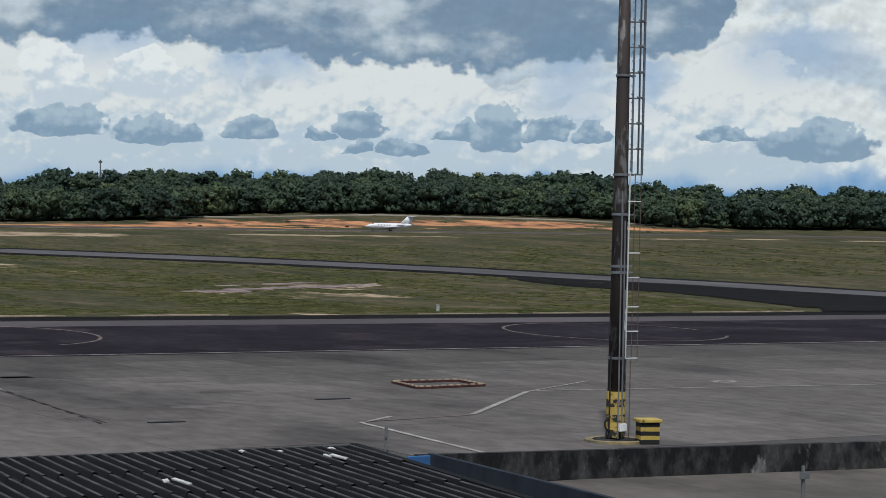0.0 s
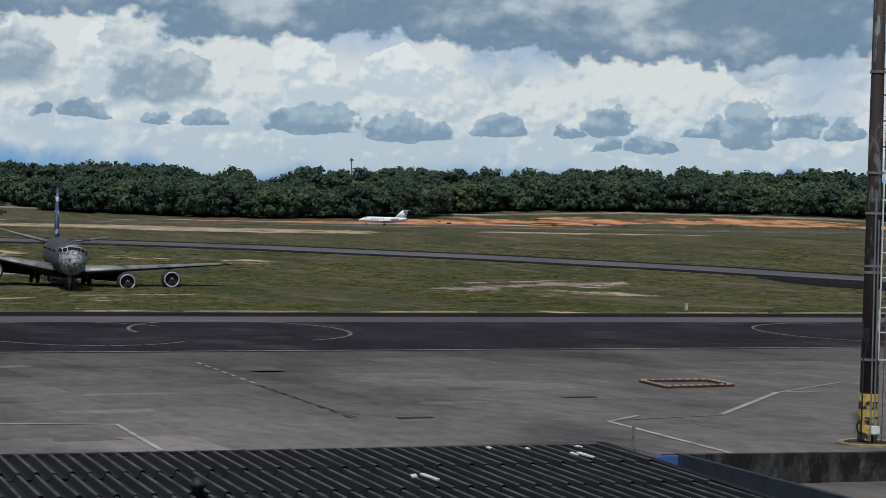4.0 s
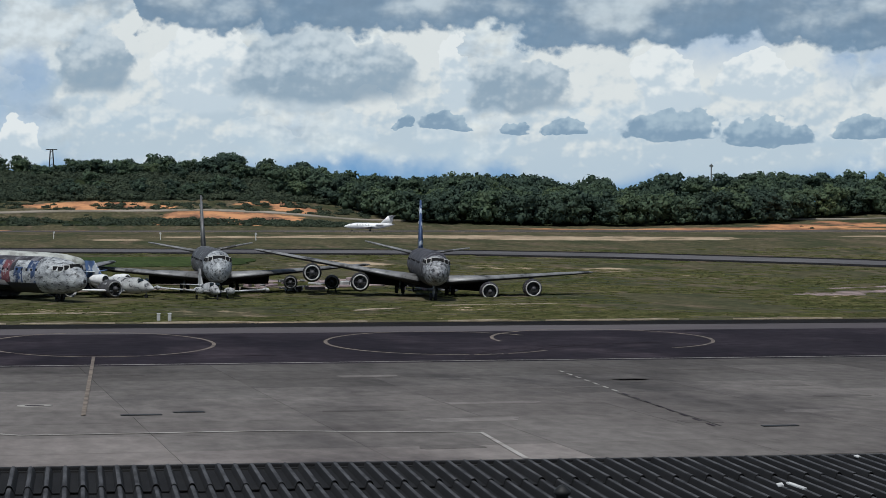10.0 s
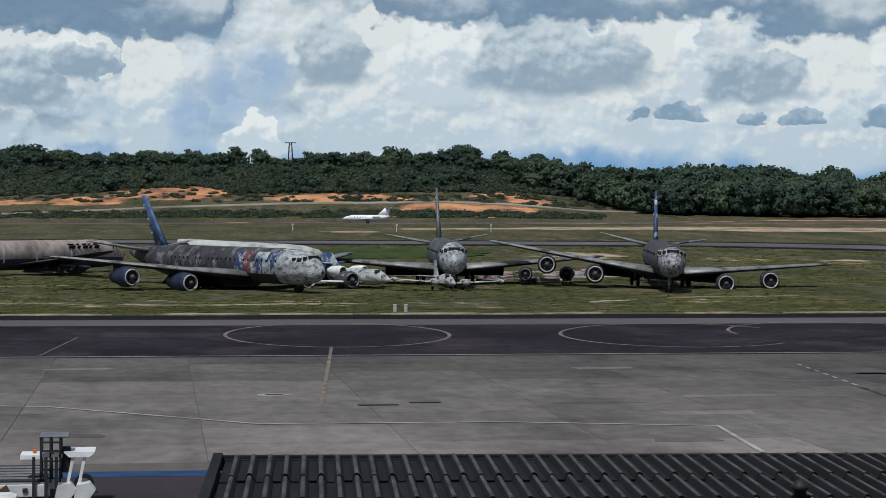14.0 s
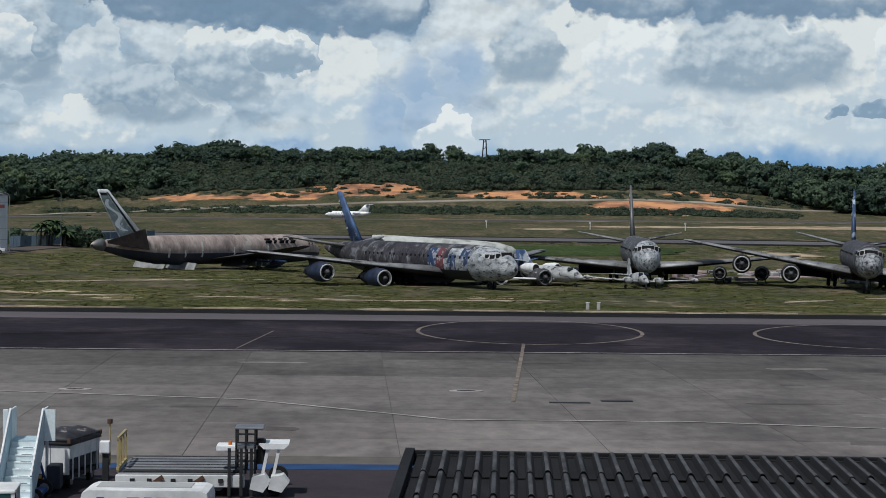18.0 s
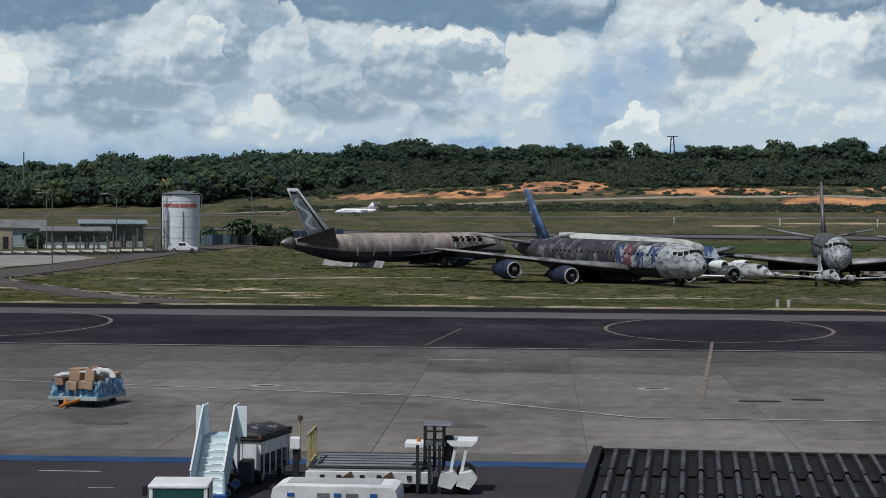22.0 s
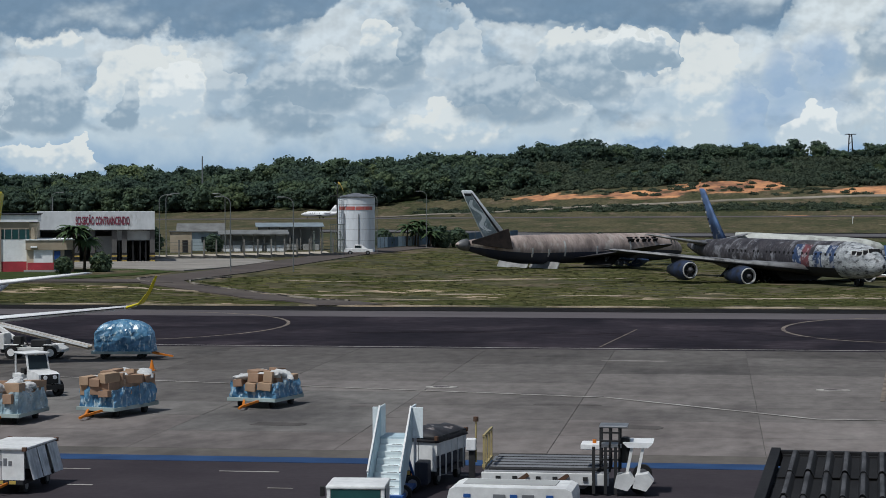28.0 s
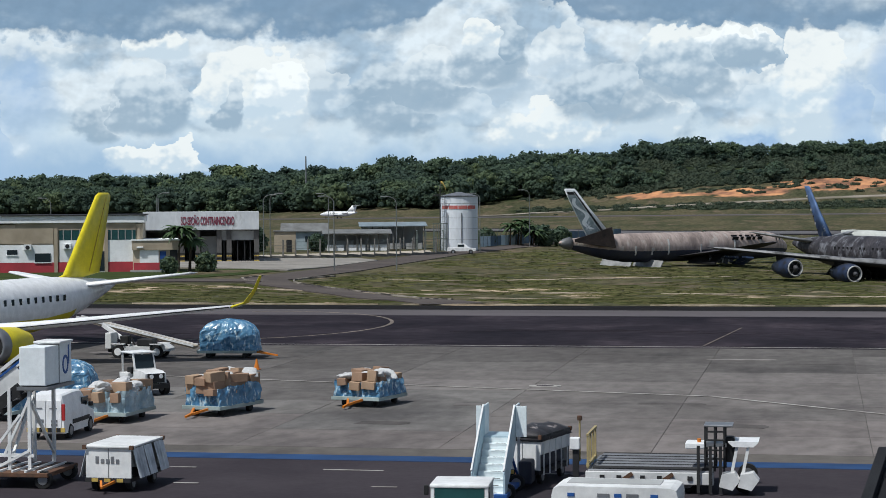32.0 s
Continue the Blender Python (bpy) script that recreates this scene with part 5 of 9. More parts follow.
def wheel_bogie(name, parent, x, y, ztop, wheels, r=0.55):
    leg = part(name, tube((x, y, ztop), (x, y, r), 0.16, 0.13, 10), M_GREYMETAL, parent)
    part("drag_brace", beam((x + 1.3, y, ztop - 0.2), (x, y, r + 0.7), 0.12), M_GREYMETAL, leg)
    for dx, dy in wheels:
        w = part("wheel", lathe(((r * 0.55, -0.16), (r * 0.92, -0.17), (r, -0.1), (r, 0.1), (r * 0.92, 0.17), (r * 0.55, 0.16), (r * 0.5, 0.06), (r * 0.5, -0.06)), 18, "Z"), M_RUBBER, leg)
        w.matrix_basis = Matrix.Translation((x + dx, y + dy, r)) @ Matrix.Rotation(radians(90), 4, "X")
    return leg


def old_airliner(m, label, body, nose, fin_mat, L=45.9, paint=None, livery=(), zc=3.75, belly=False, left_wing=True, right_wing=True, engines=(-14.2, -8.3, 8.3, 14.2), bare=(), lips=None, tailplanes=(1, -1), spread=1.0, dihedral=6.5, fin_top=8.6, wing_drop=0.0, fin_chord=1.0, fin_rake=0.0, cowl=None):
    air = thing("old_airliner", m, label, "airliner", "derelict airliners")
    rw, rh = 1.87, 2.12
    mats = [body, nose, M_WING_UNDER, *livery]
    # Material 2, the dark underside colour, covers the lower skin by angle.
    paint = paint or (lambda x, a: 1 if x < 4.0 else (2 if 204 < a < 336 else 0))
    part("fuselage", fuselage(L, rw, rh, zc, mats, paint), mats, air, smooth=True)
    # empty cockpit panes wrap the nose, each in a pale frame
    for x, a_, w_, h_ in ((1.85, 75, 0.80, 0.52), (1.85, 105, 0.80, 0.52), (2.15, 50, 0.70, 0.52), (2.15, 130, 0.70, 0.52), (2.9, 34, 0.62, 0.48), (2.9, 146, 0.62, 0.48), (3.75, 31, 0.55, 0.44), (3.75, 149, 0.55, 0.44)):
        sc = float(np.interp(x, (0.6, 1.3, 2.2, 3.2, 4.6), (0.42, 0.60, 0.76, 0.87, 0.95)))
        dz = float(np.interp(x, (0.6, 1.3, 2.2, 3.2, 4.6), (-0.48, -0.40, -0.24, -0.13, -0.05)))
        ca, sa = math.cos(radians(a_)), math.sin(radians(a_))
        nrm = Vector((0.75 if x < 2.2 else 0.3, ca / rw, sa / rh * 0.8)).normalized()
        flat_on = Matrix.Translation((-x, rw * sc * ca, zc + dz + rh * sc * sa)) @ nrm.to_track_quat("Z", "X").to_matrix().to_4x4()
        surround = part("pane_frame", box((0, 0, 0), (h_ + 0.14, w_ + 0.14, 0.10), bevel=0.03), M_WING if belly else M_PALEPLATE, air, "pale cockpit window frame")
        surround.matrix_basis = flat_on
        part("cockpit_pane", box((0, 0, 0.03), (h_, w_, 0.12), bevel=0.03), M_HOLLOW, surround, "black empty cockpit window")
    if not belly:
        for s in (1, -1):
            part("chin_scoop", loft([[(-1.0 - u, s * (0.42 + 0.2 * u) + 0.26 * (0.6 + 0.4 * u) * math.cos(v), zc - 1.05 - 0.22 * u + 0.22 * math.sin(v)) for v in np.linspace(0, 2 * math.pi, 13)[:-1]] for u in (0.0, 0.5, 1.4)]), M_HOLLOW, air, "dark chin air scoop", smooth=True)
    if not belly:
        for i in range(int((L - 20) / 1.02)):
            for s in (1, -1):
                if (i * 7 + s) % 11 < 2:
                    continue
                w = part("cabin_window", box((0, 0, 0), (0.30, 0.05, 0.40)), M_HOLLOW, air)
                w.matrix_basis = Matrix.Translation((-7.2 - i * 1.02, s * (rw * 0.962), zc + 0.55))
    z0, dih = zc - 1.35 - wing_drop, math.tan(radians(dihedral))
    for s, on in ((1, left_wing), (-1, right_wing)):
        if not on:
            continue
        wing = part("wing", shade_below(foil([(-13.2, s * 1.2, z0, 11.2, 1.3, 0), (-16.9, s * 7.4 * spread, z0 + 6.2 * dih, 7.0, 0.75, 0), (-24.6, s * 20.9 * spread, z0 + 19.7 * dih, 2.9, 0.34, 0), (-25.2, s * 21.6 * spread, z0 + 20.4 * dih, 2.0, 0.12, 0)])),
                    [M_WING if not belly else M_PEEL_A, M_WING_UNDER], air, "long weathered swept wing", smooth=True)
        part("flap", box((-22.2, s * 5.0, z0 - 0.35), (2.4, 5.6, 0.16), r=Euler((0, radians(-32), 0)).to_matrix()), M_WING_UNDER, wing, "drooping flap darkened like the shaded underside")
    for y in engines:
        s = 1 if y > 0 else -1
        if (s > 0 and not left_wing) or (s < 0 and not right_wing):
            continue
        le = float(np.interp(abs(y), (1.2, 7.4, 20.9), (-13.2, -16.9, -24.6)))
        zw = z0 + (abs(y) - 1.2) * dih
        py = y * (spread if abs(y) > 7 else 1)
        engine_pod(air, le + 1.9, py, zw - 1.5, bare=y in bare, lip=lips, mat_cowl=cowl)
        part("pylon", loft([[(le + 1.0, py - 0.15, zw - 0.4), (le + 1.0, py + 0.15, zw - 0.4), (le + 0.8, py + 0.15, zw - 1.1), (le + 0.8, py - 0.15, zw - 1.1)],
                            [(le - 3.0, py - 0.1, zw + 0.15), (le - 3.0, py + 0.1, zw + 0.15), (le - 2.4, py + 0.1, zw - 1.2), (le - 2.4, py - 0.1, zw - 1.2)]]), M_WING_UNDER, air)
    k = fin_top / 9.4
    fin = part("fin", foil([(-L + 10.2, 0, zc + 1.7, 5.0 * fin_chord, 0.7, 1), (-L + 5.9 + 0.6 * fin_rake, 0, zc + 6.2 * k, 3.2 * fin_chord, 0.42, 1), (-L + 3.2 + fin_rake, 0, zc + 9.2 * k, 2.2 * fin_chord, 0.3, 1), (-L + 2.9 + fin_rake, 0, zc + 9.4 * k, 1.8 * fin_chord, 0.1, 1)]), fin_mat, air, smooth=True)
    for i in range(0 if belly else 6):
        u = 0.12 + 0.14 * i
        part("hinge_bracket", box((-L + 10.2 - 7.0 * u - (5.0 - 2.8 * u) * fin_chord + 0.1 + fin_rake * u, 0, zc + 1.9 + (9.2 * k - 1.9) * u), (0.42 * fin_chord, 0.24, 0.4 * fin_chord)), M_PALEPLATE if i % 2 else M_DARK, fin, "exposed rudder hinge")
    for s in tailplanes:
        part("tailplane", foil([(-L + 7.6, s * 0.5, zc + 1.15, 4.6, 0.5, 0), (-L + 3.4, s * 7.1, zc + 2.35, 1.9, 0.2, 0), (-L + 3.0, s * 7.3, zc + 2.4, 1.3, 0.1, 0)]), M_WING, air, smooth=True)
    if not belly:
        wheel_bogie("nose_gear", air, -5.0, 0, zc - 1.6, ((0, 0.28), (0, -0.28)), 0.42)
        # A solid dark block is added for the black area of gear and doors.
        part("wheel_well", loft([[(x, y, z) for x, y in ((-17.5, -w_), (-17.5, w_), (-24.0, w_), (-24.0, -w_))] for z, w_ in ((zc - 2.7, 2.2), (zc - 2.2, 3.0), (zc - 1.2, 3.6))]), M_WING_UNDER, air, "dark solid block among the landing gear")
        for s in (1, -1):
            part("gear_door", box((-21.2, s * 1.5, zc - 2.75), (2.6, 0.1, 1.3)), M_WING_UNDER, air)
            wheel_bogie("main_gear", air, -21.2, s * 3.2, z0 + 0.2, ((0.75, 0.4), (0.75, -0.4), (-0.75, 0.4), (-0.75, -0.4)), 0.56)
    return air


def livery_blocks(x, a):
    """Torn letter-like bands of blue, red and white behind the nose."""
    if x < 7.6:
        return 1
    if 204 < a < 336:
        return 2
    side = a < 56 or a > 336 or 124 < a < 204
    if x < 16.6 and side:
        low = a > 336 or a < 14 or 166 < a
        if x < 9.4:
            return 3 if not low or x < 8.5 else 5
        if x < 10.4:
            return 5
        if x < 11.8:
            return 3 if low or a > 150 or a < 30 else 5
        if x < 12.6:
            return 5 if low else 0
        if x < 14.3:
            return 4
        return 3 if x > 14.9 else 0
    return 0


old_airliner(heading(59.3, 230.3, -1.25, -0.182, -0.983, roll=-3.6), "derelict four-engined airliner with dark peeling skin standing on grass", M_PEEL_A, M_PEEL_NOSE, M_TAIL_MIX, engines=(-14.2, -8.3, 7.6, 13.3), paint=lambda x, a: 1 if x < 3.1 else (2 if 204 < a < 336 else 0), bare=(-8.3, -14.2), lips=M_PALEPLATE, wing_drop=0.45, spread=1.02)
old_airliner(heading(35.6, 242.2, -1.25, -0.083, -0.9966), "derelict grey airliner with a pale nose facing the apron", M_PEEL_GREY, M_PEEL_PALE, M_TAIL_GREY, engines=(), dihedral=4.2, fin_top=9.1, wing_drop=0.35)
old_airliner(heading(18.7, 231.2, -1.2, 0.485, -0.875), "derelict airliner with torn blue and red paint and a blue fin", M_PEEL_A, M_PEEL_PALE, M_TAIL_BLUE, paint=livery_blocks,
             livery=(M_OLDBLUE, M_OLDRED, M_PEEL_PALE), lips=M_PALEPLATE, bare=(-14.2,), zc=2.95, fin_top=8.4, fin_chord=0.62, fin_rake=1.3, cowl=M_BLUECOWL)
M_STUB = mat("brown_black_stub", (0.012, 0.011, 0.011), (0.030, 0.023, 0.020), 0.8, scale=0.8, spec=0.1)
wreck = old_airliner(heading(-5.2, 314.6, -1.2, 0.665, 0.747), "brown stripped airliner fuselage lying on its belly with a peeling fin", M_PEEL_BROWN, M_PEEL_BROWN, M_TAIL_WHITE, zc=2.75, belly=True, engines=(),
                     left_wing=False, tailplanes=(), fin_top=8.5, paint=lambda x, a: 3 if (193 - 5 * math.sin(x * 0.25) < a < 347) else 0, livery=(M_NAVY,))
part("tail_stub", loft([[(-37.4, -1.2, 5.8), (-37.4, -1.6, 5.8), (-37.4, -2.5, 2.9), (-37.4, -2.1, 2.9)], [(-40.5, -1.2, 5.0), (-40.5, -1.5, 5.0), (-40.5, -1.9, 3.3), (-40.5, -1.6, 3.3)],
                       [(-43.8, -0.9, 4.2), (-43.8, -1.1, 4.2), (-43.8, -1.2, 3.8), (-43.8, -1.0, 3.8)]]), M_STUB, wreck, "dark broken tailplane stub")
M_FINGREY = mat("grey_green_fin_paint", (0.34, 0.40, 0.40), (0.17, 0.21, 0.22), 0.6, scale=1.2, c=(0.62, 0.66, 0.66), c_scale=0.9, c_lo=0.58, c_hi=0.63)


def fin_patch(name, u0, u1, v0, v1, material, label, lift):
    """A painted patch lying on both sides of the fin, from u0 to u1 up it and v0 to v1 across its chord."""
    kk = 8.5 / 9.4
    for sd in (1, -1):
        rows_ = []
        for k in range(6):
            u = u0 + (u1 - u0) * k / 5
            lx, z, ch, th = -35.7 - 7.0 * u, 4.45 + (9.2 * kk - 1.7) * u, 5.0 - 2.8 * u, 0.7 - 0.4 * u
            half = lambda v: th * float(np.interp(v, (0, 0.04, 0.18, 0.45, 0.75, 1), (0, 0.42, 0.62, 0.5, 0.24, 0.03) if sd > 0 else (0, 0.3, 0.42, 0.36, 0.16, 0.03)))
            vs = [v0 + (v1 - v0) * q / 4 for q in range(5)]
            rows_.append([(lx - v * ch, sd * (half(v) + lift), z) for v in vs] + [(lx - v * ch, sd * (half(v) + lift - 0.02), z) for v in reversed(vs)])
        part(name, loft(rows_), material, wreck, label)


fin_patch("fin_panel", 0.04, 0.90, 0.40, 0.97, M_FINGREY, "faded grey-green fin panel", 0.02)
fin_patch("fin_stripe", 0.0, 0.97, 0.26, 0.37, M_DARK, "dark stripe along the fin", 0.02)
fin_patch("fin_stripe", 0.90, 0.96, 0.40, 0.90, M_DARK, "dark stripe across the fin tip", 0.02)
for k in range(30):
    u, v = 0.16 + 0.022 * k, 0.68 + 0.17 * math.sin(2 * math.pi * k / 19)
    fin_patch("fin_marking", u, u + 0.024, v - 0.11, v + 0.09, M_TAIL_WHITE, "pale curling emblem stroke on the fin", 0.035)
for x, h in ((13.0, 2.2), (20.0, 1.6), (26.5, 2.6), (33.0, 1.5), (29.8, 1.2)):
    st_ = part("bare_strip", loft([[(-x - 0.14, -1.93 * math.cos(a), 2.75 + 2.17 * math.sin(a)), (-x + 0.14, -1.93 * math.cos(a), 2.75 + 2.17 * math.sin(a)), (-x + 0.14, -1.85 * math.cos(a), 2.75 + 2.10 * math.sin(a)), (-x - 0.14, -1.85 * math.cos(a), 2.75 + 2.10 * math.sin(a))] for a in np.linspace(-0.5, -0.5 + h * 0.42, 6)]), M_PALEPLATE, wreck, "pale strip where skin is torn away")
for x, y, z, w, d, rx in ((-19.0, -4.8, 1.0, 5.5, 2.6, -16), (-16.2, -6.5, 0.7, 3.0, 2.0, -30)):
    bw = part("torn_wing_root", box((0, 0, 0), (w, d, 0.3), bevel=0.08), M_OLDBLUE, wreck, "torn blue wing root panel")
    bw.matrix_basis = pose(x, y, z, rx, 4, 8)
part("tail_cone", lathe(((0.9, 1.2), (0.75, 0.4), (0.5, -0.2), (0.1, -0.6)), 16, "X"), M_TAIL_GREY, wreck, "grey tail cone", smooth=True).matrix_basis = Matrix.Translation((-45.2, 0, 3.6))
# Plain dark bars stand in for black lettering on the skin.
for x, w in ((7.6, 0.9), (8.9, 0.5), (10.0, 0.9), (11.4, 0.5), (12.8, 1.2)):
    for z, h in ((0.95, 0.75), (1.45, 0.24)):
        p_ = part("torn_opening", box((0, 0, 0), (w, 0.12, h)), M_HOLLOW, wreck)
        p_.matrix_basis = Matrix.Translation((-x, -1.72 if z < 1.2 else -1.42, 2.75 + z)) @ Matrix.Rotation(radians(28 if z < 1.2 else 42), 4, "X")
for i, (x, w, h) in enumerate(((17.6, 1.3, 1.9), (19.1, 1.3, 2.0), (20.6, 1.2, 1.7), (22.0, 1.0, 1.6))):
    fl = part("hanging_flap", box((0, 0, 0), (w, 0.12, h), bevel=0.03), M_PEEL_GREY, wreck, "grey flap panel hanging down")
    fl.matrix_basis = Matrix.Translation((-x, -5.2 - 0.25 * i, 1.25)) @ Matrix.Rotation(radians(-24), 4, "X") @ Matrix.Rotation(radians(14), 4, "Y")


M_GRIMY = mat("grimy_white_skin", (0.52, 0.53, 0.52), (0.26, 0.26, 0.26), 0.55, scale=1.0, fine=5, c=(0.05, 0.05, 0.055), c_scale=0.9, c_lo=0.55, c_hi=0.6)


def light_twin(m, label, span=13.4):
    """A low-winged twin with nacelles and tip tanks, its propellers gone."""
    a = thing("light_aircraft", m, label, "light aircraft", "derelict light aircraft")
    st = ((0.0, 0.06, -0.25), (0.4, 0.28, -0.2), (1.3, 0.55, -0.12), (2.2, 0.78, 0.0), (3.0, 1.0, 0.08), (4.4, 1.0, 0.05), (6.6, 0.6, 0.12), (9.0, 0.22, 0.3), (9.6, 0.08, 0.34))
    part("fuselage", fuselage(9.6, 0.68, 0.78, 1.15, None, lambda x, a_: 0, st, 16), M_GRIMY, a, smooth=True)
    for s in (1, -1):
        w = part("wing", foil([(-2.5, s * 0.4, 0.85, 2.1, 0.26, 0), (-2.8, s * span / 2, 1.25, 1.2, 0.14, 0)]), M_GRIMY, a, smooth=True)
        part("tip_tank", lathe(((0.04, 0.9), (0.2, 0.5), (0.26, -0.3), (0.16, -1.3), (0.03, -1.8)), 12, "X"), M_GRIMY, w, smooth=True).matrix_basis = Matrix.Translation((-2.9, s * span / 2, 1.25))
        part("nacelle", lathe(((0.16, 1.25), (0.36, 1.1), (0.42, 0.4), (0.36, -0.8), (0.12, -2.0)), 14, "X"), M_GRIMY, a, "stained white engine nacelle", smooth=True).matrix_basis = Matrix.Translation((-2.4, s * 1.9, 1.05))
        part("tailplane", foil([(-8.3, 0, 1.5, 1.2, 0.14, 0), (-8.6, s * 2.3, 1.55, 0.8, 0.08, 0)]), M_GRIMY, a)
        part("main_leg", tube((-3.2, s * 1.9, 0.8), (-3.2, s * 1.9, 0.15), 0.05, seg=8), M_GREYMETAL, a)
        part("main_wheel", tube((-3.2, s * 1.9 - 0.09, 0.24), (-3.2, s * 1.9 + 0.09, 0.24), 0.24, seg=12), M_RUBBER, a)
        part("windscreen", box((-2.35, s * 0.32, 1.72), (0.5, 0.5, 0.3), r=Euler((0, radians(-40), radians(18 * s))).to_matrix()), M_GLASS, a)
    part("fin", foil([(-7.3, 0, 1.5, 2.2, 0.2, 1), (-8.6, 0, 3.5, 1.1, 0.1, 1)]), M_GRIMY, a)
    part("nose_wheel", tube((-0.9, -0.07, 0.2), (-0.9, 0.07, 0.2), 0.2, seg=12), M_RUBBER, a)
    part("nose_leg", tube((-0.9, 0, 0.8), (-0.9, 0, 0.2), 0.05, seg=8), M_GREYMETAL, a)


light_twin(heading(35.0, 238.2, -1.25, 0.14, -0.99, roll=-1.5), "small white derelict twin-engined aircraft on grass")


def wrecked_jet():
    a = thing("wrecked_jet", heading(27.9, 243.8, -1.25, 0.55, -0.835), "small grimy white derelict jet with a blue tail", "light aircraft", "derelict light aircraft")
    st = ((0.0, 0.08, -0.3), (0.5, 0.35, -0.22), (1.6, 0.75, -0.05), (2.8, 1.0, 0.0), (8.0, 1.0, 0.0), (10.6, 0.7, 0.15), (13.0, 0.2, 0.5))
    part("fuselage", fuselage(13.0, 0.95, 1.0, 1.45, None, lambda x, a_: 1 if 5.0 < x < 6.2 else 0, st, 18), [M_GRIMY, M_PEEL_GREY], a, smooth=True)
    for s in (1, -1):
        part("wing", foil([(-4.4, s * 0.6, 0.75, 3.0, 0.35, 0), (-6.6, s * 7.0, 1.0, 1.3, 0.15, 0)]), M_DIRTYWHITE, a, smooth=True)
        e = part("engine", lathe(((0.52, 0.0), (0.62, -0.1), (0.66, -0.8), (0.55, -2.2), (0.35, -2.8)), 18, "X"), M_DIRTYWHITE, a, "white engine nacelle", smooth=True)
        e.matrix_basis = Matrix.Translation((-7.0, s * 1.7, 2.1))
        part("intake", lathe(((0.5, 0.0), (0.46, 0.02), (0.2, 0.01)), 18, "X"), M_BLACK, e, "black open intake")
        part("cockpit_pane", box((-2.0, s * 0.42, 2.05), (0.6, 0.6, 0.34), r=Euler((0, radians(-38), radians(22 * s))).to_matrix()), M_GLASS, a)
        part("tailplane", foil([(-11.0, 0, 2.9, 1.6, 0.16, 0), (-12.0, s * 2.6, 3.1, 0.9, 0.1, 0)]), M_TAIL_BLUE, a)
    part("fin", foil([(-9.4, 0, 2.2, 3.4, 0.3, 1), (-11.4, 0, 4.3, 1.9, 0.2, 1)]), M_TAIL_BLUE, a, "faded blue fin")
    for x in (-1.4, -7.0):
        part("wheel_chock", tube((x, -0.1, 0.22), (x, 0.1, 0.22), 0.24, seg=12), M_RUBBER, a)
        part("leg", tube((x, 0, 0.9), (x, 0, 0.25), 0.06, seg=8), M_GREYMETAL, a)


wrecked_jet()


def loose_engine(x, y, z, r, hx, hy, label, cowl_mat, stand=True):
    e = thing("aero_engine", heading(x, y, z, hx, hy), label, "jet engine", "derelict engines")
    engine_pod(e, 0, 0, 1.45 if stand else r, 4.2, r, bare=True, mat_cowl=cowl_mat)
    if stand:
        for s in (-0.6, 0.6):
            part("stand_leg", beam((-1.2, s, 0), (-1.2, s * 0.5, 1.0), 0.14), M_DARK, e)
            part("stand_leg", beam((-3.0, s, 0), (-3.0, s * 0.5, 1.0), 0.14), M_DARK, e)


loose_engine(46.8, 256.5, -1.25, 0.85, -0.18, -0.98, "dark derelict jet engine standing on grass", M_WING_UNDER)
loose_engine(52.4, 257.5, -1.25, 0.9, -0.2, -0.98, "dark derelict jet engine beneath a wing", M_WING_UNDER)
loose_engine(23.6, 246.5, -1.25, 1.05, 0.3, -0.95, "large dark derelict engine lying on the grass", M_PEEL_GREY, False)


M_SHELL = mat("dull_white_skin", (0.52, 0.53, 0.49), (0.38, 0.39, 0.36), 0.7, scale=0.5, fine=6, c=(0.24, 0.24, 0.22), c_scale=0.5, c_lo=0.56, c_hi=0.66)


def white_hull():
    """A white fuselage shell lying behind the others."""
    h = thing("white_fuselage", heading(22.2, 273.5, -1.2, 0.985, -0.05), "long white derelict fuselage shell lying on grass", "aircraft wreck")
    rings = []
    for x, s in ((0.0, 0.25), (0.6, 0.6), (2.5, 0.92), (5, 1.0), (18, 1.0), (19.5, 0.9)):
        rings.append([(-x, 1.7 * s * math.cos(2 * math.pi * i / 20), 3.35 + 0.05 * x + 1.3 * s * math.sin(2 * math.pi * i / 20)) for i in range(20)])
    part("shell", loft(rings), M_SHELL, h, smooth=True)
    for x in (3, 9, 15):
        part("trestle", box((-x, 0, 1.1), (0.5, 2.2, 2.2)), M_DARK, h)


white_hull()
M_PANEL = mat("stained_panel", (0.34, 0.34, 0.33), (0.20, 0.20, 0.195), 0.6, scale=0.8)
for x, y, w, d, rz in ((-29.4, 297.2, 6.4, 1.5, -42), (-24.4, 292.2, 6.2, 1.3, -46)):
    pn = part("fallen_panel", box((0, 0, 0), (w, d, 0.18), bevel=0.04), M_PANEL)
    pn.matrix_basis = pose(x, y, -0.75, 62, 3, rz)
    tagged(pn, "pale torn skin panel lying on the grass", "aircraft panel", "fallen panels")
random.seed(4)
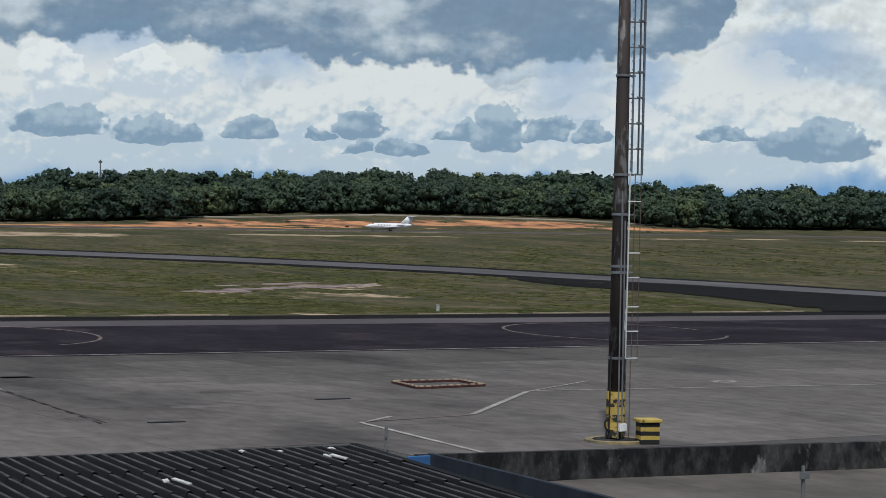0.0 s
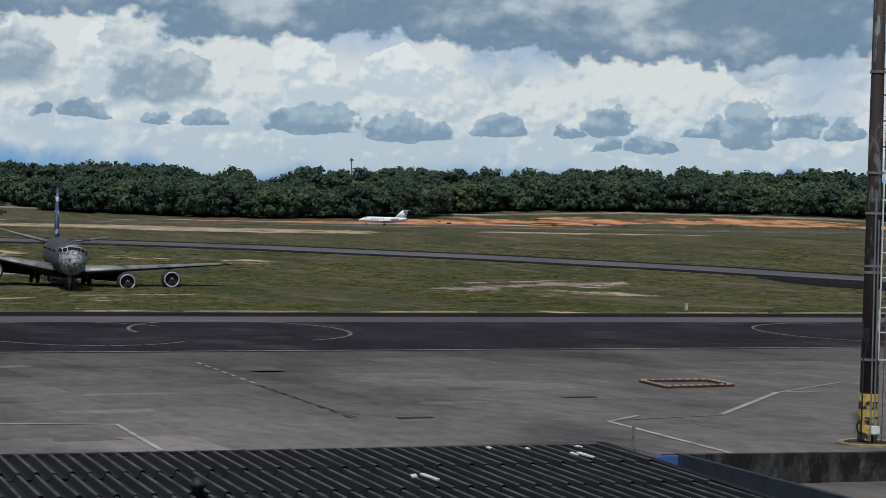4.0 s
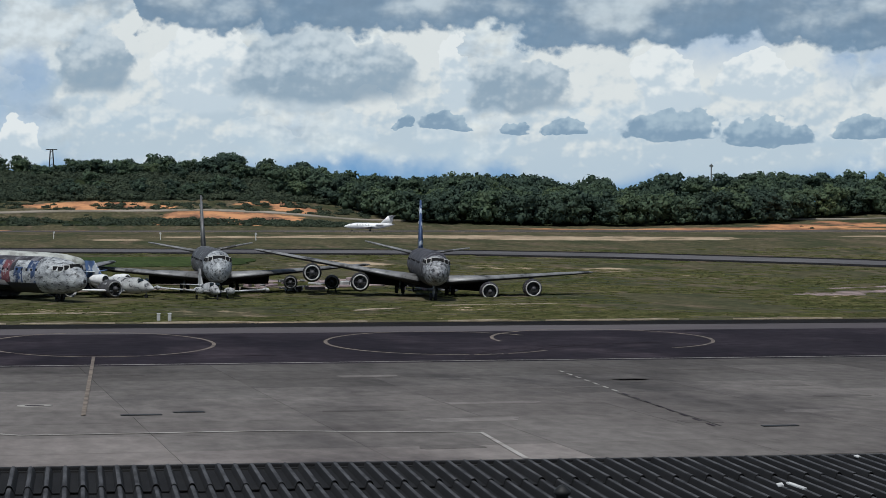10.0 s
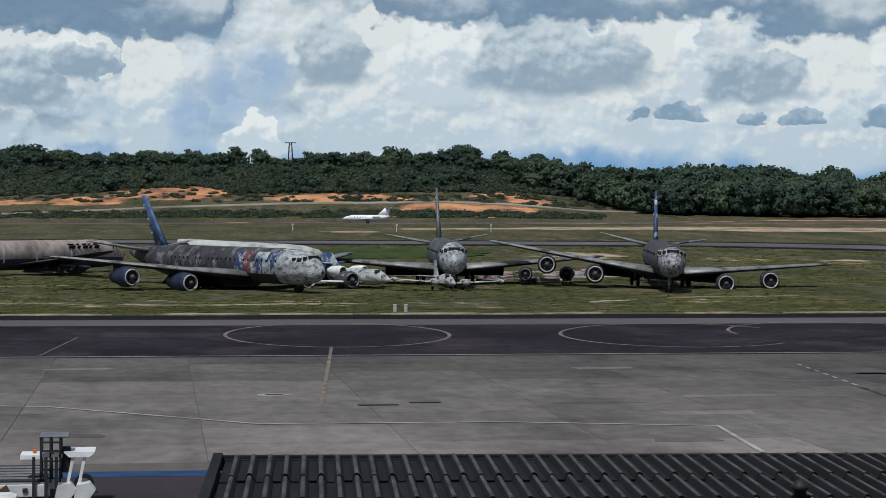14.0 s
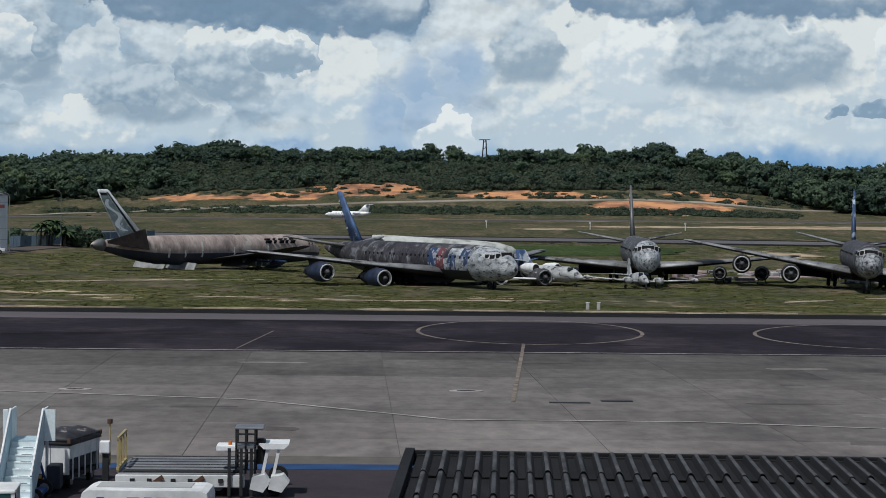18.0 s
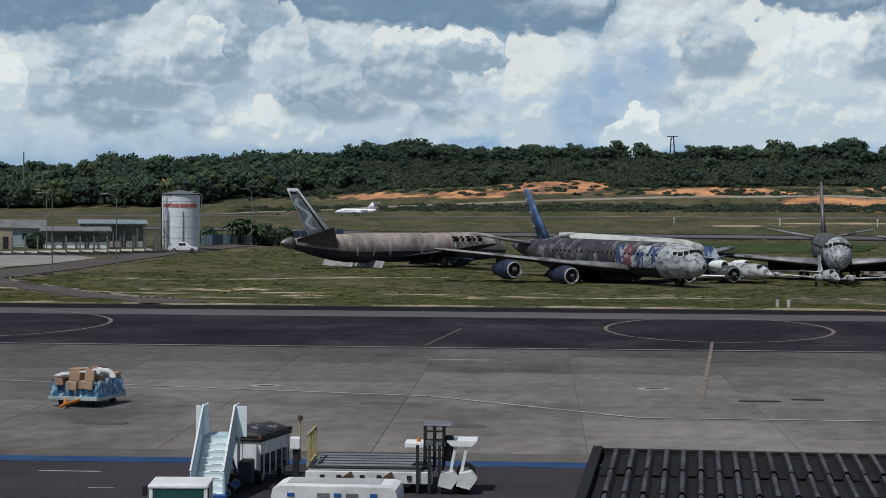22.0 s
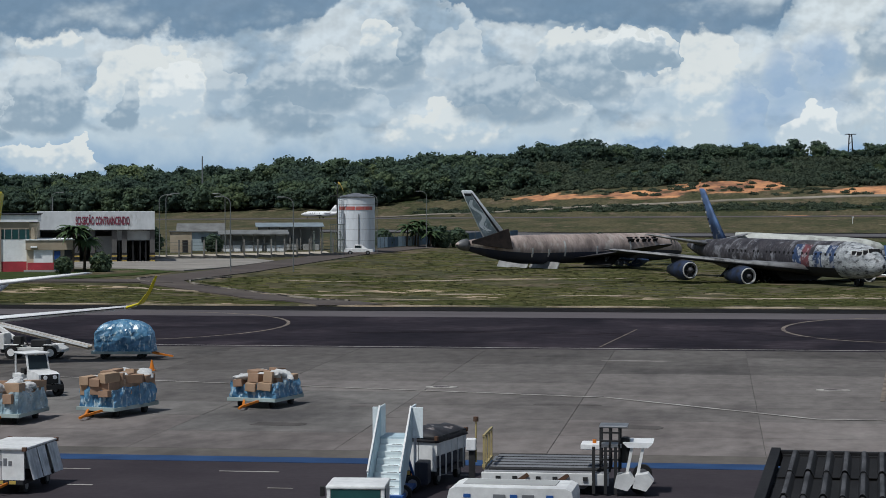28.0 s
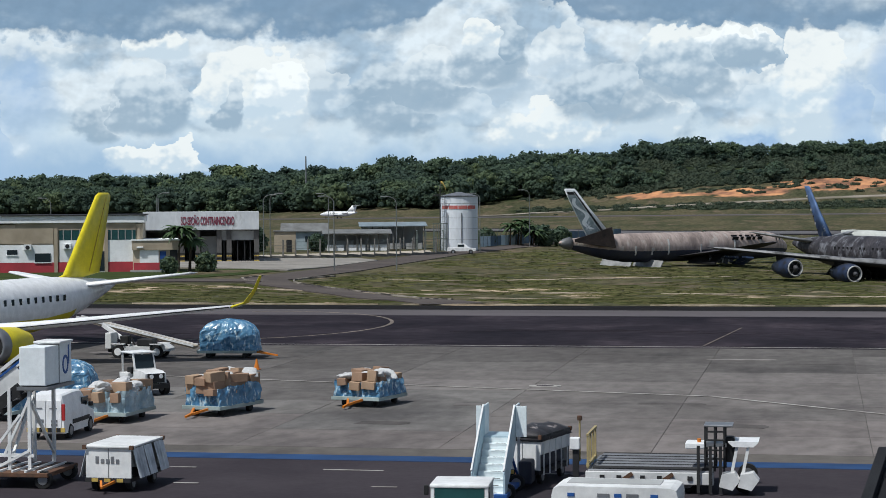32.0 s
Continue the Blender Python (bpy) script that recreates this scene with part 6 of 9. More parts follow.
for i in range(70):
    x, y = random.uniform(42, 74), random.uniform(262, 306)
    k = random.choice(((2.6, 1.2, 0.4), (1.1, 0.8, 0.6), (3.4, 0.7, 0.25), (1.8, 1.4, 0.16), (0.7, 0.5, 0.5)))
    d_ = part("scrap_metal", box((0, 0, 0), k, bevel=0.05), random.choice((M_PEEL_GREY, M_PALEPLATE, M_PINK, M_PINK, M_WING)))
    d_.matrix_basis = pose(x, y, ground_z(x, y) + k[2] / 2 + 0.12, random.uniform(-6, 6), random.uniform(-6, 6), random.uniform(0, 180))
    tagged(d_, "pale scrap panel lying in the aircraft graveyard", "scrap metal", "scrap panels")


# ---- white business jet on the runway ----
def business_jet():
    jet = thing("business_jet", pose(0, 0, 0), "small white business jet with a T-tail rolling along the runway", "business jet")
    L = 16.6
    st = ((0.0, 0.06, -0.25), (0.4, 0.3, -0.2), (1.4, 0.62, -0.1), (2.6, 0.9, 0.0), (3.6, 1.0, 0.0), (11.0, 1.0, 0.0), (13.0, 0.8, 0.12), (15.0, 0.5, 0.35), (16.6, 0.15, 0.55))
    part("fuselage", fuselage(L, 0.95, 0.98, 1.75, None, lambda x, a: 0, st, 20), M_WHITE, jet, smooth=True)
    for s in (1, -1):
        part("wing", foil([(-6.2, s * 0.6, 1.15, 3.6, 0.4, 0), (-9.2, s * 7.2, 1.55, 1.3, 0.16, 0)]), M_WHITE, jet, smooth=True)
        part("engine", lathe(((0.34, 0.0), (0.42, -0.2), (0.45, -1.0), (0.36, -2.3), (0.26, -2.6)), 16, "X"), M_WHITE, jet, smooth=True).matrix_basis = Matrix.Translation((-10.6, s * 1.4, 2.2))
        part("tailplane", foil([(-14.6, 0, 5.0, 1.9, 0.2, 0), (-15.9, s * 2.9, 5.1, 0.9, 0.1, 0)]), M_WHITE, jet, smooth=True)
        part("main_wheel", tube((-8.6, s * 1.4 - 0.12, 0.28), (-8.6, s * 1.4 + 0.12, 0.28), 0.28, seg=14), M_RUBBER, jet)
        part("main_leg", tube((-8.6, s * 1.4, 1.2), (-8.6, s * 1.4, 0.3), 0.08, seg=8), M_GREYMETAL, jet)
        part("cockpit_pane", box((-2.5, s * 0.55, 2.42), (0.7, 0.05, 0.28), r=Euler((radians(-35 * s), 0, radians(20 * s))).to_matrix()), M_GLASS, jet)
        for k in range(5):
            part("cabin_window", box((-4.4 - k * 0.95, s * 0.93, 2.05), (0.34, 0.05, 0.3)), M_GLASS, jet)
    part("fin", foil([(-11.8, 0, 2.5, 4.0, 0.35, 1), (-14.4, 0, 5.05, 2.0, 0.22, 1)]), M_WHITE, jet, smooth=True)
    part("nose_wheel", tube((-2.6, -0.1, 0.22), (-2.6, 0.1, 0.22), 0.22, seg=12), M_RUBBER, jet)
    part("nose_leg", tube((-2.6, 0, 1.0), (-2.6, 0, 0.25), 0.06, seg=8), M_GREYMETAL, jet)
    return jet


jet = business_jet()


def jet_row(t, az):
    """The jet's pose on the runway where the bearing az meets its centre line."""
    d = 668.0 / math.cos(radians(az - 17.5))
    x, y = d * math.sin(radians(az)), d * math.cos(radians(az))
    x, y = x - 8.0 * 0.9537, y + 8.0 * 0.3007
    return t, heading(x, y, ground_z(x, y) + 0.11, -0.9537, 0.3007)


# ---- light mast, hatch box, wall and roof by the apron ----
def light_mast():
    mast = thing("light_mast", pose(49.6, 66.5, 0), "tall dark steel floodlight mast with caged ladder and yellow base", "light mast")
    part("pole", tube((0, 0, 0.1), (0, 0, 24), 0.37, 0.2, 16), M_MAST, mast, smooth=True)
    part("base_plate", tube((0, 0, 0.0), (0, 0, 0.12), 0.95, 0.9, 20), M_WALL, mast)
    for i in range(6):
        z = 0.2 + i * 0.31
        part("warning_band", tube((0, 0, z), (0, 0, z + 0.31), 0.395, 0.39, 16), M_SAFETY if i % 2 else M_STRIPE, mast, "worn yellow and black band")
    part("kerb_ring", lathe(((1.25, 0.0), (1.25, 0.1), (1.1, 0.13), (0.95, 0.1), (0.95, 0.0)), 26), M_KERB, mast, "faded yellow kerb ring")
    pts = [(-0.42 - 0.22 * math.sin(u), -0.15, 0.75 + 0.26 * math.cos(u)) for u in np.linspace(0, math.pi, 9)]
    cable = bmesh.new()
    for p, q in zip(pts, pts[1:]):
        tube(p, q, 0.035, seg=8, bm=cable)
    part("cable_loop", cable, M_BLACK, mast)
    bm = bmesh.new()
    loft([[(0.385 * math.cos(v), 0.385 * math.sin(v), z) for v in np.linspace(-1.5, 0.2, 8)] + [(0.34 * math.cos(v), 0.34 * math.sin(v), z) for v in np.linspace(0.2, -1.5, 8)] for z in (2.05, 4.0, 6.2)], bm)
    part("flaked_strip", bm, M_FLAKED, mast, "pale flaked strip of old paint", smooth=True)
    for z in (3.4, 4.5, 5.5, 6.7, 7.7, 9.8):
        part("step_iron", beam((0.25, -0.14, z), (0.93, -0.14, z), 0.05), M_DIRTYWHITE, mast, "pale step iron")
    for x in (0.62, 0.92):
        part("guard_rod", tube((x, -0.14, 3.3), (x, -0.14, 10.9), 0.018, seg=6), M_RUSTROD, mast, "thin rusty rod")
    for z in (3.42, 6.9, 7.15, 9.26, 10.87, 14.9, 19.0):
        r = 0.375 - 0.0071 * z
        ring = part("clamp_ring", lathe(((r, z - 0.05), (r + 0.035, z - 0.05), (r + 0.035, z + 0.05), (r, z + 0.05)), 20), M_GREYMETAL, mast, "grey clamp ring")
        part("clamp_lug", box((r + 0.12, -0.12, z), (0.26, 0.08, 0.07)), M_GREYMETAL, ring)
    for x, top in ((-0.40, 3.6), (-0.16, 10.2), (0.02, 9.0)):
        part("conduit", tube((x, -0.1 if x < -0.3 else -0.40, 0.15), (x * 0.9, -0.1 if x < -0.3 else -0.33, top), 0.035, seg=8), M_DARK if x < -0.3 else M_GREYMETAL, mast)
    part("junction_box", box((0.0, -0.50, 0.62), (0.34, 0.16, 0.32), bevel=0.02), M_WHITE, mast)
    part("earth_rod", tube((0.62, -0.1, 0.05), (0.62, -0.1, 3.3), 0.02, seg=6), M_RUSTROD, mast)
    for z0, z1, x0, x1 in ((3.4, 11.0, 0.30, 0.33), (11.0, 24.0, 0.36, 0.44)):
        for k in (0, 1):
            x = 0.16 * k
            part("ladder_rail", beam((x0 - 0.14 + x, -0.36 + 0.2 * k, z0), (x1 - 0.14 + x, -0.36 + 0.2 * k, z1), 0.04), M_DIRTYWHITE if z0 < 4 else M_GREYMETAL, mast)
    for i in range(60):
        z = 3.6 + i * 0.34
        part("rung", beam((0.17, -0.36, z), (0.34, -0.16, z), 0.03), M_DIRTYWHITE if z < 11 else M_GREYMETAL, mast)
    for i in range(13):
        z = 10.9 + i * 1.04
        bm = bmesh.new()
        pts = [(0.34 + 0.60 * math.sin(a), -0.1 + 0.42 * math.cos(a), z) for a in np.linspace(0, math.pi, 10)]
        for p, q in zip(pts, pts[1:]):
            beam(p, q, 0.04, 0.06, bm)
        part("cage_hoop", bm, M_GREYMETAL, mast)
    for a in np.linspace(0.25, math.pi - 0.25, 7):
        x, y = 0.34 + 0.60 * math.sin(a), -0.1 + 0.42 * math.cos(a)
        part("cage_bar", beam((x, y, 10.9), (x, y, 23.6), 0.03), M_GREYMETAL, mast)


M_RUSTROD = mat("rusty_rod", (0.16, 0.11, 0.08), (0.08, 0.06, 0.05), 0.8, scale=3)
M_MAST = mat("rusty_dark_steel", (0.085, 0.064, 0.055), (0.035, 0.03, 0.03), 0.7, 0.2, scale=0.8, stretch=(1, 1, 0.3), fine=8, c=(0.20, 0.19, 0.185), c_scale=1.6, c_lo=0.55, c_hi=0.62)
M_KERB = mat("faded_kerb_paint", (0.34, 0.27, 0.13), (0.16, 0.14, 0.10), 0.85, scale=2)
M_FLAKED = mat("flaked_grey_paint", (0.12, 0.122, 0.125), (0.05, 0.05, 0.054), 0.7, scale=1.6, stretch=(1, 1, 0.4), c=(0.42, 0.43, 0.43), c_scale=1.8, c_lo=0.50, c_hi=0.56)
M_STRIPE = mat("flaking_black_band", (0.03, 0.03, 0.03), (0.42, 0.29, 0.08), 0.7, scale=3.5, lo=0.50, hi=0.56)
light_mast()

hatch = thing("striped_box", heading(50.3, 65.1, 0, 0.94, -0.33), "yellow and black striped hatch box on the apron", "warning box")
for i in range(5):
    part("band", box((0, 0.3, 0.10 + i * 0.17), (0.80, 0.7, 0.17), bevel=0.01), M_SAFETY if i % 2 else M_BLACK, hatch)
part("lid", box((0, 0.3, 0.95), (0.98, 0.86, 0.14), bevel=0.03), M_SAFETY, hatch)


# Paler crest colour stands for light on the rib tops of the same sheets.
M_ROOF_TOP = mat("lit_rib_crest", (0.085, 0.085, 0.09), (0.025, 0.025, 0.027), 0.85, scale=2.0, stretch=(2, 0.5, 1), fine=6, world=True)


def corrugated_roof():
    """Deep trough sheets of fibre cement, lapped in rows down the slope."""
    roof = thing("shed_roof", pose(1.6, 47.75, 2.72, 0, 0, -4.4), "dark weathered corrugated fibre-cement shed roof", "roof", kind="structure")
    length, pitch, rows_, run, fall = 24.2, 0.39, 6, 3.0, 0.07
    n = int(length / pitch)
    prof = ((0.0, 0.0), (0.17, 0.0), (0.21, 0.12), (0.225, 0.145), (0.25, 0.16), (0.29, 0.16), (0.315, 0.145), (0.335, 0.12), (0.395, 0.0))
    meshes = []
    for lap in (0.0, 0.02):
        bm = bmesh.new()
        rings = []
        for ya, za in ((0.0, 0.0), (-run - 0.14, -fall + 0.015 + lap)):
            rings.append([(p, ya, za + h) for p, h in prof] + [(p, ya, za + h - 0.018) for p, h in reversed(prof)])
        loft(rings, bm)
        me = bpy.data.meshes.new("roof_sheet")
        bm.to_mesh(me)
        bm.free()
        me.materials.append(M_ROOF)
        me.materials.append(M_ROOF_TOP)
        # Up-facing crest faces take the painted light.
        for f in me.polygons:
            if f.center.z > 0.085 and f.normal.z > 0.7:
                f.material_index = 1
        meshes.append(me)
    for k in range(rows_):
        for i in range(n):
            if k > 3 and (i * 7 + k) % 2 == 0 and n * rows_ > 2000:
                continue
            ob = new("roof_sheet", meshes[(i * 3 + k) % 2])
            ob.parent = roof
            ob.matrix_basis = Matrix.Translation((i * pitch, -0.25 - k * run, -k * fall + 0.02 * (rows_ - k) + 0.006 * ((i * 5 + k * 3) % 3)))
    part("ridge_board", box((length / 2, -0.05, 0.06), (length + 0.4, 0.2, 0.36), bevel=0.02), M_ROOF, roof)
    part("gutter", box((length / 2, -0.2, 0.1), (length, 0.14, 0.12)), M_BLACK, roof)
    part("rear_wall", box((length / 2, -0.3, -1.5), (length - 0.4, 0.2, 2.9)), M_WALL, roof)
    for x in (-0.18, length + 0.12):
        part("verge_board", beam((x, 0.1, 0.16), (x, -rows_ * run, -0.26), 0.22, 0.24), M_ROOF, roof)
    part("side_wall", box((-0.05, -9.2, -1.6), (0.2, 18, 2.9)), M_WALL, roof)
    part("side_wall", box((length - 0.1, -9.2, -1.6), (0.2, 18, 2.9)), M_WALL, roof)
    # torn bright scraps and a bird-sized vent lying on the sheets
    for x, y, w, d, rz in ((20.9, -0.7, 0.10, 0.2, 5), (21.8, -1.0, 0.10, 0.14, 10), (23.3, -0.8, 0.12, 0.2, 15), (22.75, -2.45, 0.11, 0.55, 20), (22.55, -2.2, 0.08, 0.3, 8), (17.5, -5.7, 0.10, 0.6, 18), (17.2, -5.5, 0.13, 0.25, -10)):
        s = part("patch", box((0, 0, 0), (w, d, 0.03)), M_SACK, roof, "pale torn patch")
        s.matrix_basis = pose(x, y, 0.27, 6, -8, rz)
    vent = part("vent_cap", lathe(((0.13, 0.0), (0.13, 0.2), (0.19, 0.24), (0.18, 0.31), (0.08, 0.4), (0.02, 0.43)), 14), M_BLACK, roof, "black rounded vent cap", smooth=True)
    vent.matrix_basis = Matrix.Translation((12.1, -6.4, 0.05))


corrugated_roof()
tagged(part("low_wall", beam((35, 58.0, 0.5), (110, 47.9, 0.5), 0.3, 1.0), M_WALL), "low stained concrete boundary wall", "wall", kind="structure")


# ---- water tank, fire station, compound ----
M_FADEDRED = mat("faded_red_band", (0.46, 0.10, 0.085), (0.42, 0.17, 0.15), 0.6, scale=1.6, fine=6)


def water_tank():
    tank = thing("water_tank", pose(-62.0, 349, -0.3), "white steel water tank with a faded red sign band", "water tank")
    shell = part("shell", tube((0, 0, 0), (0, 0, 9.5), 3.3, seg=48), M_TANK, tank, smooth=False)
    for z in (1.9, 3.8, 5.7, 8.2):
        part("weld_seam", tube((0, 0, z), (0, 0, z + 0.05), 3.312, seg=48), M_GREYMETAL, shell)
    for a0 in (-142, -112, -82, -52):
        ang = [radians(a0 + 28 * k / 6) for k in range(7)]
        part("sign_panel", loft([[(r * math.cos(v), r * math.sin(v), z) for r, z in ((3.31, 7.25), (3.35, 7.25), (3.35, 7.85), (3.31, 7.85))] for v in ang]), M_FADEDRED, tank, "faded red lettering panel")
    part("roof", tube((0, 0, 9.5), (0, 0, 10.2), 3.45, 0.3, seg=48), M_GREYMETAL, tank)
    part("roof_rim", tube((0, 0, 9.42), (0, 0, 9.56), 3.47, seg=48), M_DARK, tank)
    for x in (-1.5, 1.0):
        part("pipe", tube((x, -3.25, 0.2), (x, -3.25, 6.6), 0.08, seg=8), M_GREYMETAL, tank)
    lad = part("ladder", box((-2.0, -2.95, 4.9), (0.05, 0.05, 9.4)), M_GREYMETAL, tank)
    part("ladder_rail", box((-2.45, -2.95, 4.9), (0.05, 0.05, 9.4)), M_GREYMETAL, tank)
    for k in range(22):
        part("rung", box((-2.22, -2.95, 0.5 + 0.42 * k), (0.42, 0.04, 0.04)), M_GREYMETAL, lad)


def windsock():
    w = thing("windsock", pose(-64.6, 345, -0.3), "faded yellow windsock on a dark pole beside the tank", "windsock")
    part("pole", tube((0, 0, 0), (0, 0, 11.0), 0.13, 0.09, 10), M_DARK, w)
    part("crossarm", beam((-1.3, 0, 9.6), (0.9, 0, 9.9), 0.16), M_DARK, w)
    part("swivel", tube((0, 0, 10.95), (0, 0, 11.3), 0.07, seg=8), M_GREYMETAL, w)
    rings = []
    for k in range(7):
        u = k / 6
        r = 0.34 - 0.16 * u
        rings.append([(0.15 + 0.9 * u, r * math.cos(v), 11.9 - 1.35 * u * u + r * math.sin(v) * 0.8) for v in np.linspace(0, 2 * math.pi, 13)[:-1]])
    part("sock", loft(rings, cap=False), M_SAFETY, w, "drooping yellow sock", smooth=True)
    part("hoop", tube((0.0, 0, 11.2), (0.15, 0, 12.1), 0.04, seg=6), M_GREYMETAL, w)


water_tank()
windsock()


def lettering(text, size, material, parent, m, name="lettering", label="", squeeze=1.0):
    """Words in the built-in font as a thin mesh part."""
    cu = bpy.data.curves.new(name, "FONT")
    cu.body, cu.size, cu.extrude, cu.align_x = text, size, 0.03, "CENTER"
    cu.offset = 0.028
    ob = new(name, cu)
    me = bpy.data.meshes.new_from_object(ob.evaluated_get(bpy.context.evaluated_depsgraph_get()))
    bpy.data.objects.remove(ob)
    bpy.data.curves.remove(cu)
    me.materials.clear()
    me.materials.append(material)
    t = new(name, me)
    t.parent = parent
    t.matrix_basis = m @ Matrix.Rotation(radians(90), 4, "X") @ Matrix.Diagonal((squeeze, 1, 1, 1))
    if label:
        t["label"] = label
    return t


M_TEAL = plain("teal_glass", (0.02, 0.07, 0.07), 0.2)
M_REDPLINTH = mat("red_painted_plinth", (0.44, 0.05, 0.065), (0.32, 0.045, 0.055), 0.8, scale=0.5)
M_GREYWALL = mat("grey_render", (0.40, 0.41, 0.40), (0.28, 0.28, 0.27), 0.85, scale=0.4)
# Greyer than the other whites: the fascia's shade is put into its colour.
M_FASCIA = mat("shaded_weathered_sheet", (0.66, 0.68, 0.69), (0.50, 0.52, 0.53), 0.8, scale=0.3, stretch=(1, 1, 0.4), fine=6, c=(0.40, 0.41, 0.40), c_scale=0.5, c_lo=0.58, c_hi=0.66)
M_TAN = mat("tan_band", (0.42, 0.35, 0.26), (0.30, 0.25, 0.18), 0.85, scale=0.4)
M_BLUEDOOR = plain("blue_door", (0.02, 0.07, 0.25), 0.5)
M_POST = mat("concrete_post", (0.22, 0.21, 0.19), (0.12, 0.115, 0.105), 0.9, scale=1)
M_LAMP = plain("galvanised_pole", (0.20, 0.21, 0.205), 0.5, 0.3)
M_FENCE = mat("weathered_mesh_fence", (0.14, 0.16, 0.14), (0.10, 0.12, 0.11), 0.7, scale=1)
M_BLUEFENCE = mat("faded_blue_fence_panel", (0.10, 0.17, 0.23), (0.07, 0.11, 0.15), 0.7, scale=0.5)
M_PALELETTER = plain("dark_red_lettering", (0.22, 0.03, 0.06), 0.6)
M_PALEBLUE = plain("pale_blue_metal", (0.46, 0.58, 0.64), 0.5)


# Render coloured dark to hold the shade of the deep bays.
M_BAYWALL = mat("shaded_bay_render", (0.13, 0.125, 0.12), (0.08, 0.076, 0.074), 0.9, scale=0.6)


def fire_office():
    fs = thing("fire_station_office", pose(-82.2, 239.6, -0.1, 0, 0, 17.5), "two-storey cream and white fire station office with red plinth", "building")
    part("wall", box((-13, 7, 3.0), (26, 13, 6.0)), M_CREAM, fs)
    part("parapet", box((-13, 6.8, 6.6), (26.4, 13.6, 0.9), bevel=0.04), M_OFFWHITE, fs, "stained white parapet")
    part("roof_edge", box((-13, 6.8, 7.1), (26.8, 14, 0.12)), M_DARK, fs)
    part("tan_band", box((-8.2, 0.42, 5.75), (14.6, 0.3, 0.95)), M_TAN, fs)
    part("plinth", box((-13, 0.38, 0.65), (26, 0.26, 1.35)), M_REDPLINTH, fs, "red painted plinth")
    for x, w in ((-8.2, 4.0), (-2.6, 3.4)):
        part("white_panel", box((x, 0.40, 2.75), (w, 0.2, 2.8)), M_OFFWHITE, fs)
        win = part("window_band", box((x, 0.44, 4.72), (w, 0.3, 1.35)), M_TEAL, fs, "dark teal window band")
        for k in range(4):
            part("mullion", box((x - w / 2 + w * (k + 0.5) / 4, 0.27, 4.72), (0.09, 0.1, 1.3)), M_GREYWALL, win)
    for x in (-10.6, -5.6, -4.5, -0.5):
        part("pilaster", box((x, 0.3, 2.8), (0.42, 0.36, 5.4)), M_TAN, fs)
    part("left_bay", box((-14.6, 0.36, 4.6), (7.4, 0.26, 1.9)), M_TAN, fs)
    part("left_panel", box((-14.6, 0.38, 2.4), (7.4, 0.24, 2.2)), M_OFFWHITE, fs)
    for x, z, w, h in ((-15.9, 2.6, 1.2, 0.6), (-12.2, 1.9, 1.9, 1.1), (-7.6, 1.95, 0.9, 1.1), (-6.5, 1.95, 0.9, 1.1), (-4.9, 1.4, 0.8, 2.5)):
        w_ = part("window", box((x, 0.22, z), (w, 0.12, h)), M_GLASS, fs)
        part("window_frame", box((x, 0.24, z - h / 2 - 0.05), (w + 0.2, 0.2, 0.1)), M_OFFWHITE, w_)
    for x, z in ((-14.0, 3.2), (-9.2, 3.3)):
        ac = part("air_conditioner", box((x, 0.05, z), (0.95, 0.5, 0.7), bevel=0.04), M_OFFWHITE, fs)
        part("fan_grille", tube((x, -0.22, z), (x, -0.18, z), 0.26, seg=16), M_DARK, ac)
    return fs


def fire_wing():
    w = thing("fire_station_wing", pose(-83.1, 238.6, -0.1, 0, 0, 17.5), "low cream entrance wing of the fire station", "building")
    part("wall", box((2.6, 4.5, 1.9), (5.4, 8, 3.8)), M_CREAM, w)
    part("fascia", box((2.7, 0.35, 3.35), (5.8, 0.5, 1.15)), M_TAN, w)
    part("roof", box((2.7, 4.4, 4.0), (6.0, 8.8, 0.14)), M_OFFWHITE, w)
    part("white_panel", box((1.9, 0.42, 1.95), (2.3, 0.16, 1.6)), M_OFFWHITE, w)
    part("plinth", box((1.6, 0.42, 0.7), (3.2, 0.2, 1.0)), M_REDPLINTH, w)
    part("door", box((3.6, 0.42, 1.4), (0.75, 0.14, 2.4)), M_BLUEDOOR, w, "blue door")
    part("opening", box((4.9, 0.44, 1.6), (0.9, 0.14, 2.4)), M_DARK, w)
    part("step", box((2.4, -0.4, 0.15), (5.6, 1.0, 0.3)), M_GREYWALL, w)
    part("bulkhead_lamp", box((0.8, 0.0, 3.1), (0.8, 0.25, 0.22), bevel=0.05), M_WHITE, w)


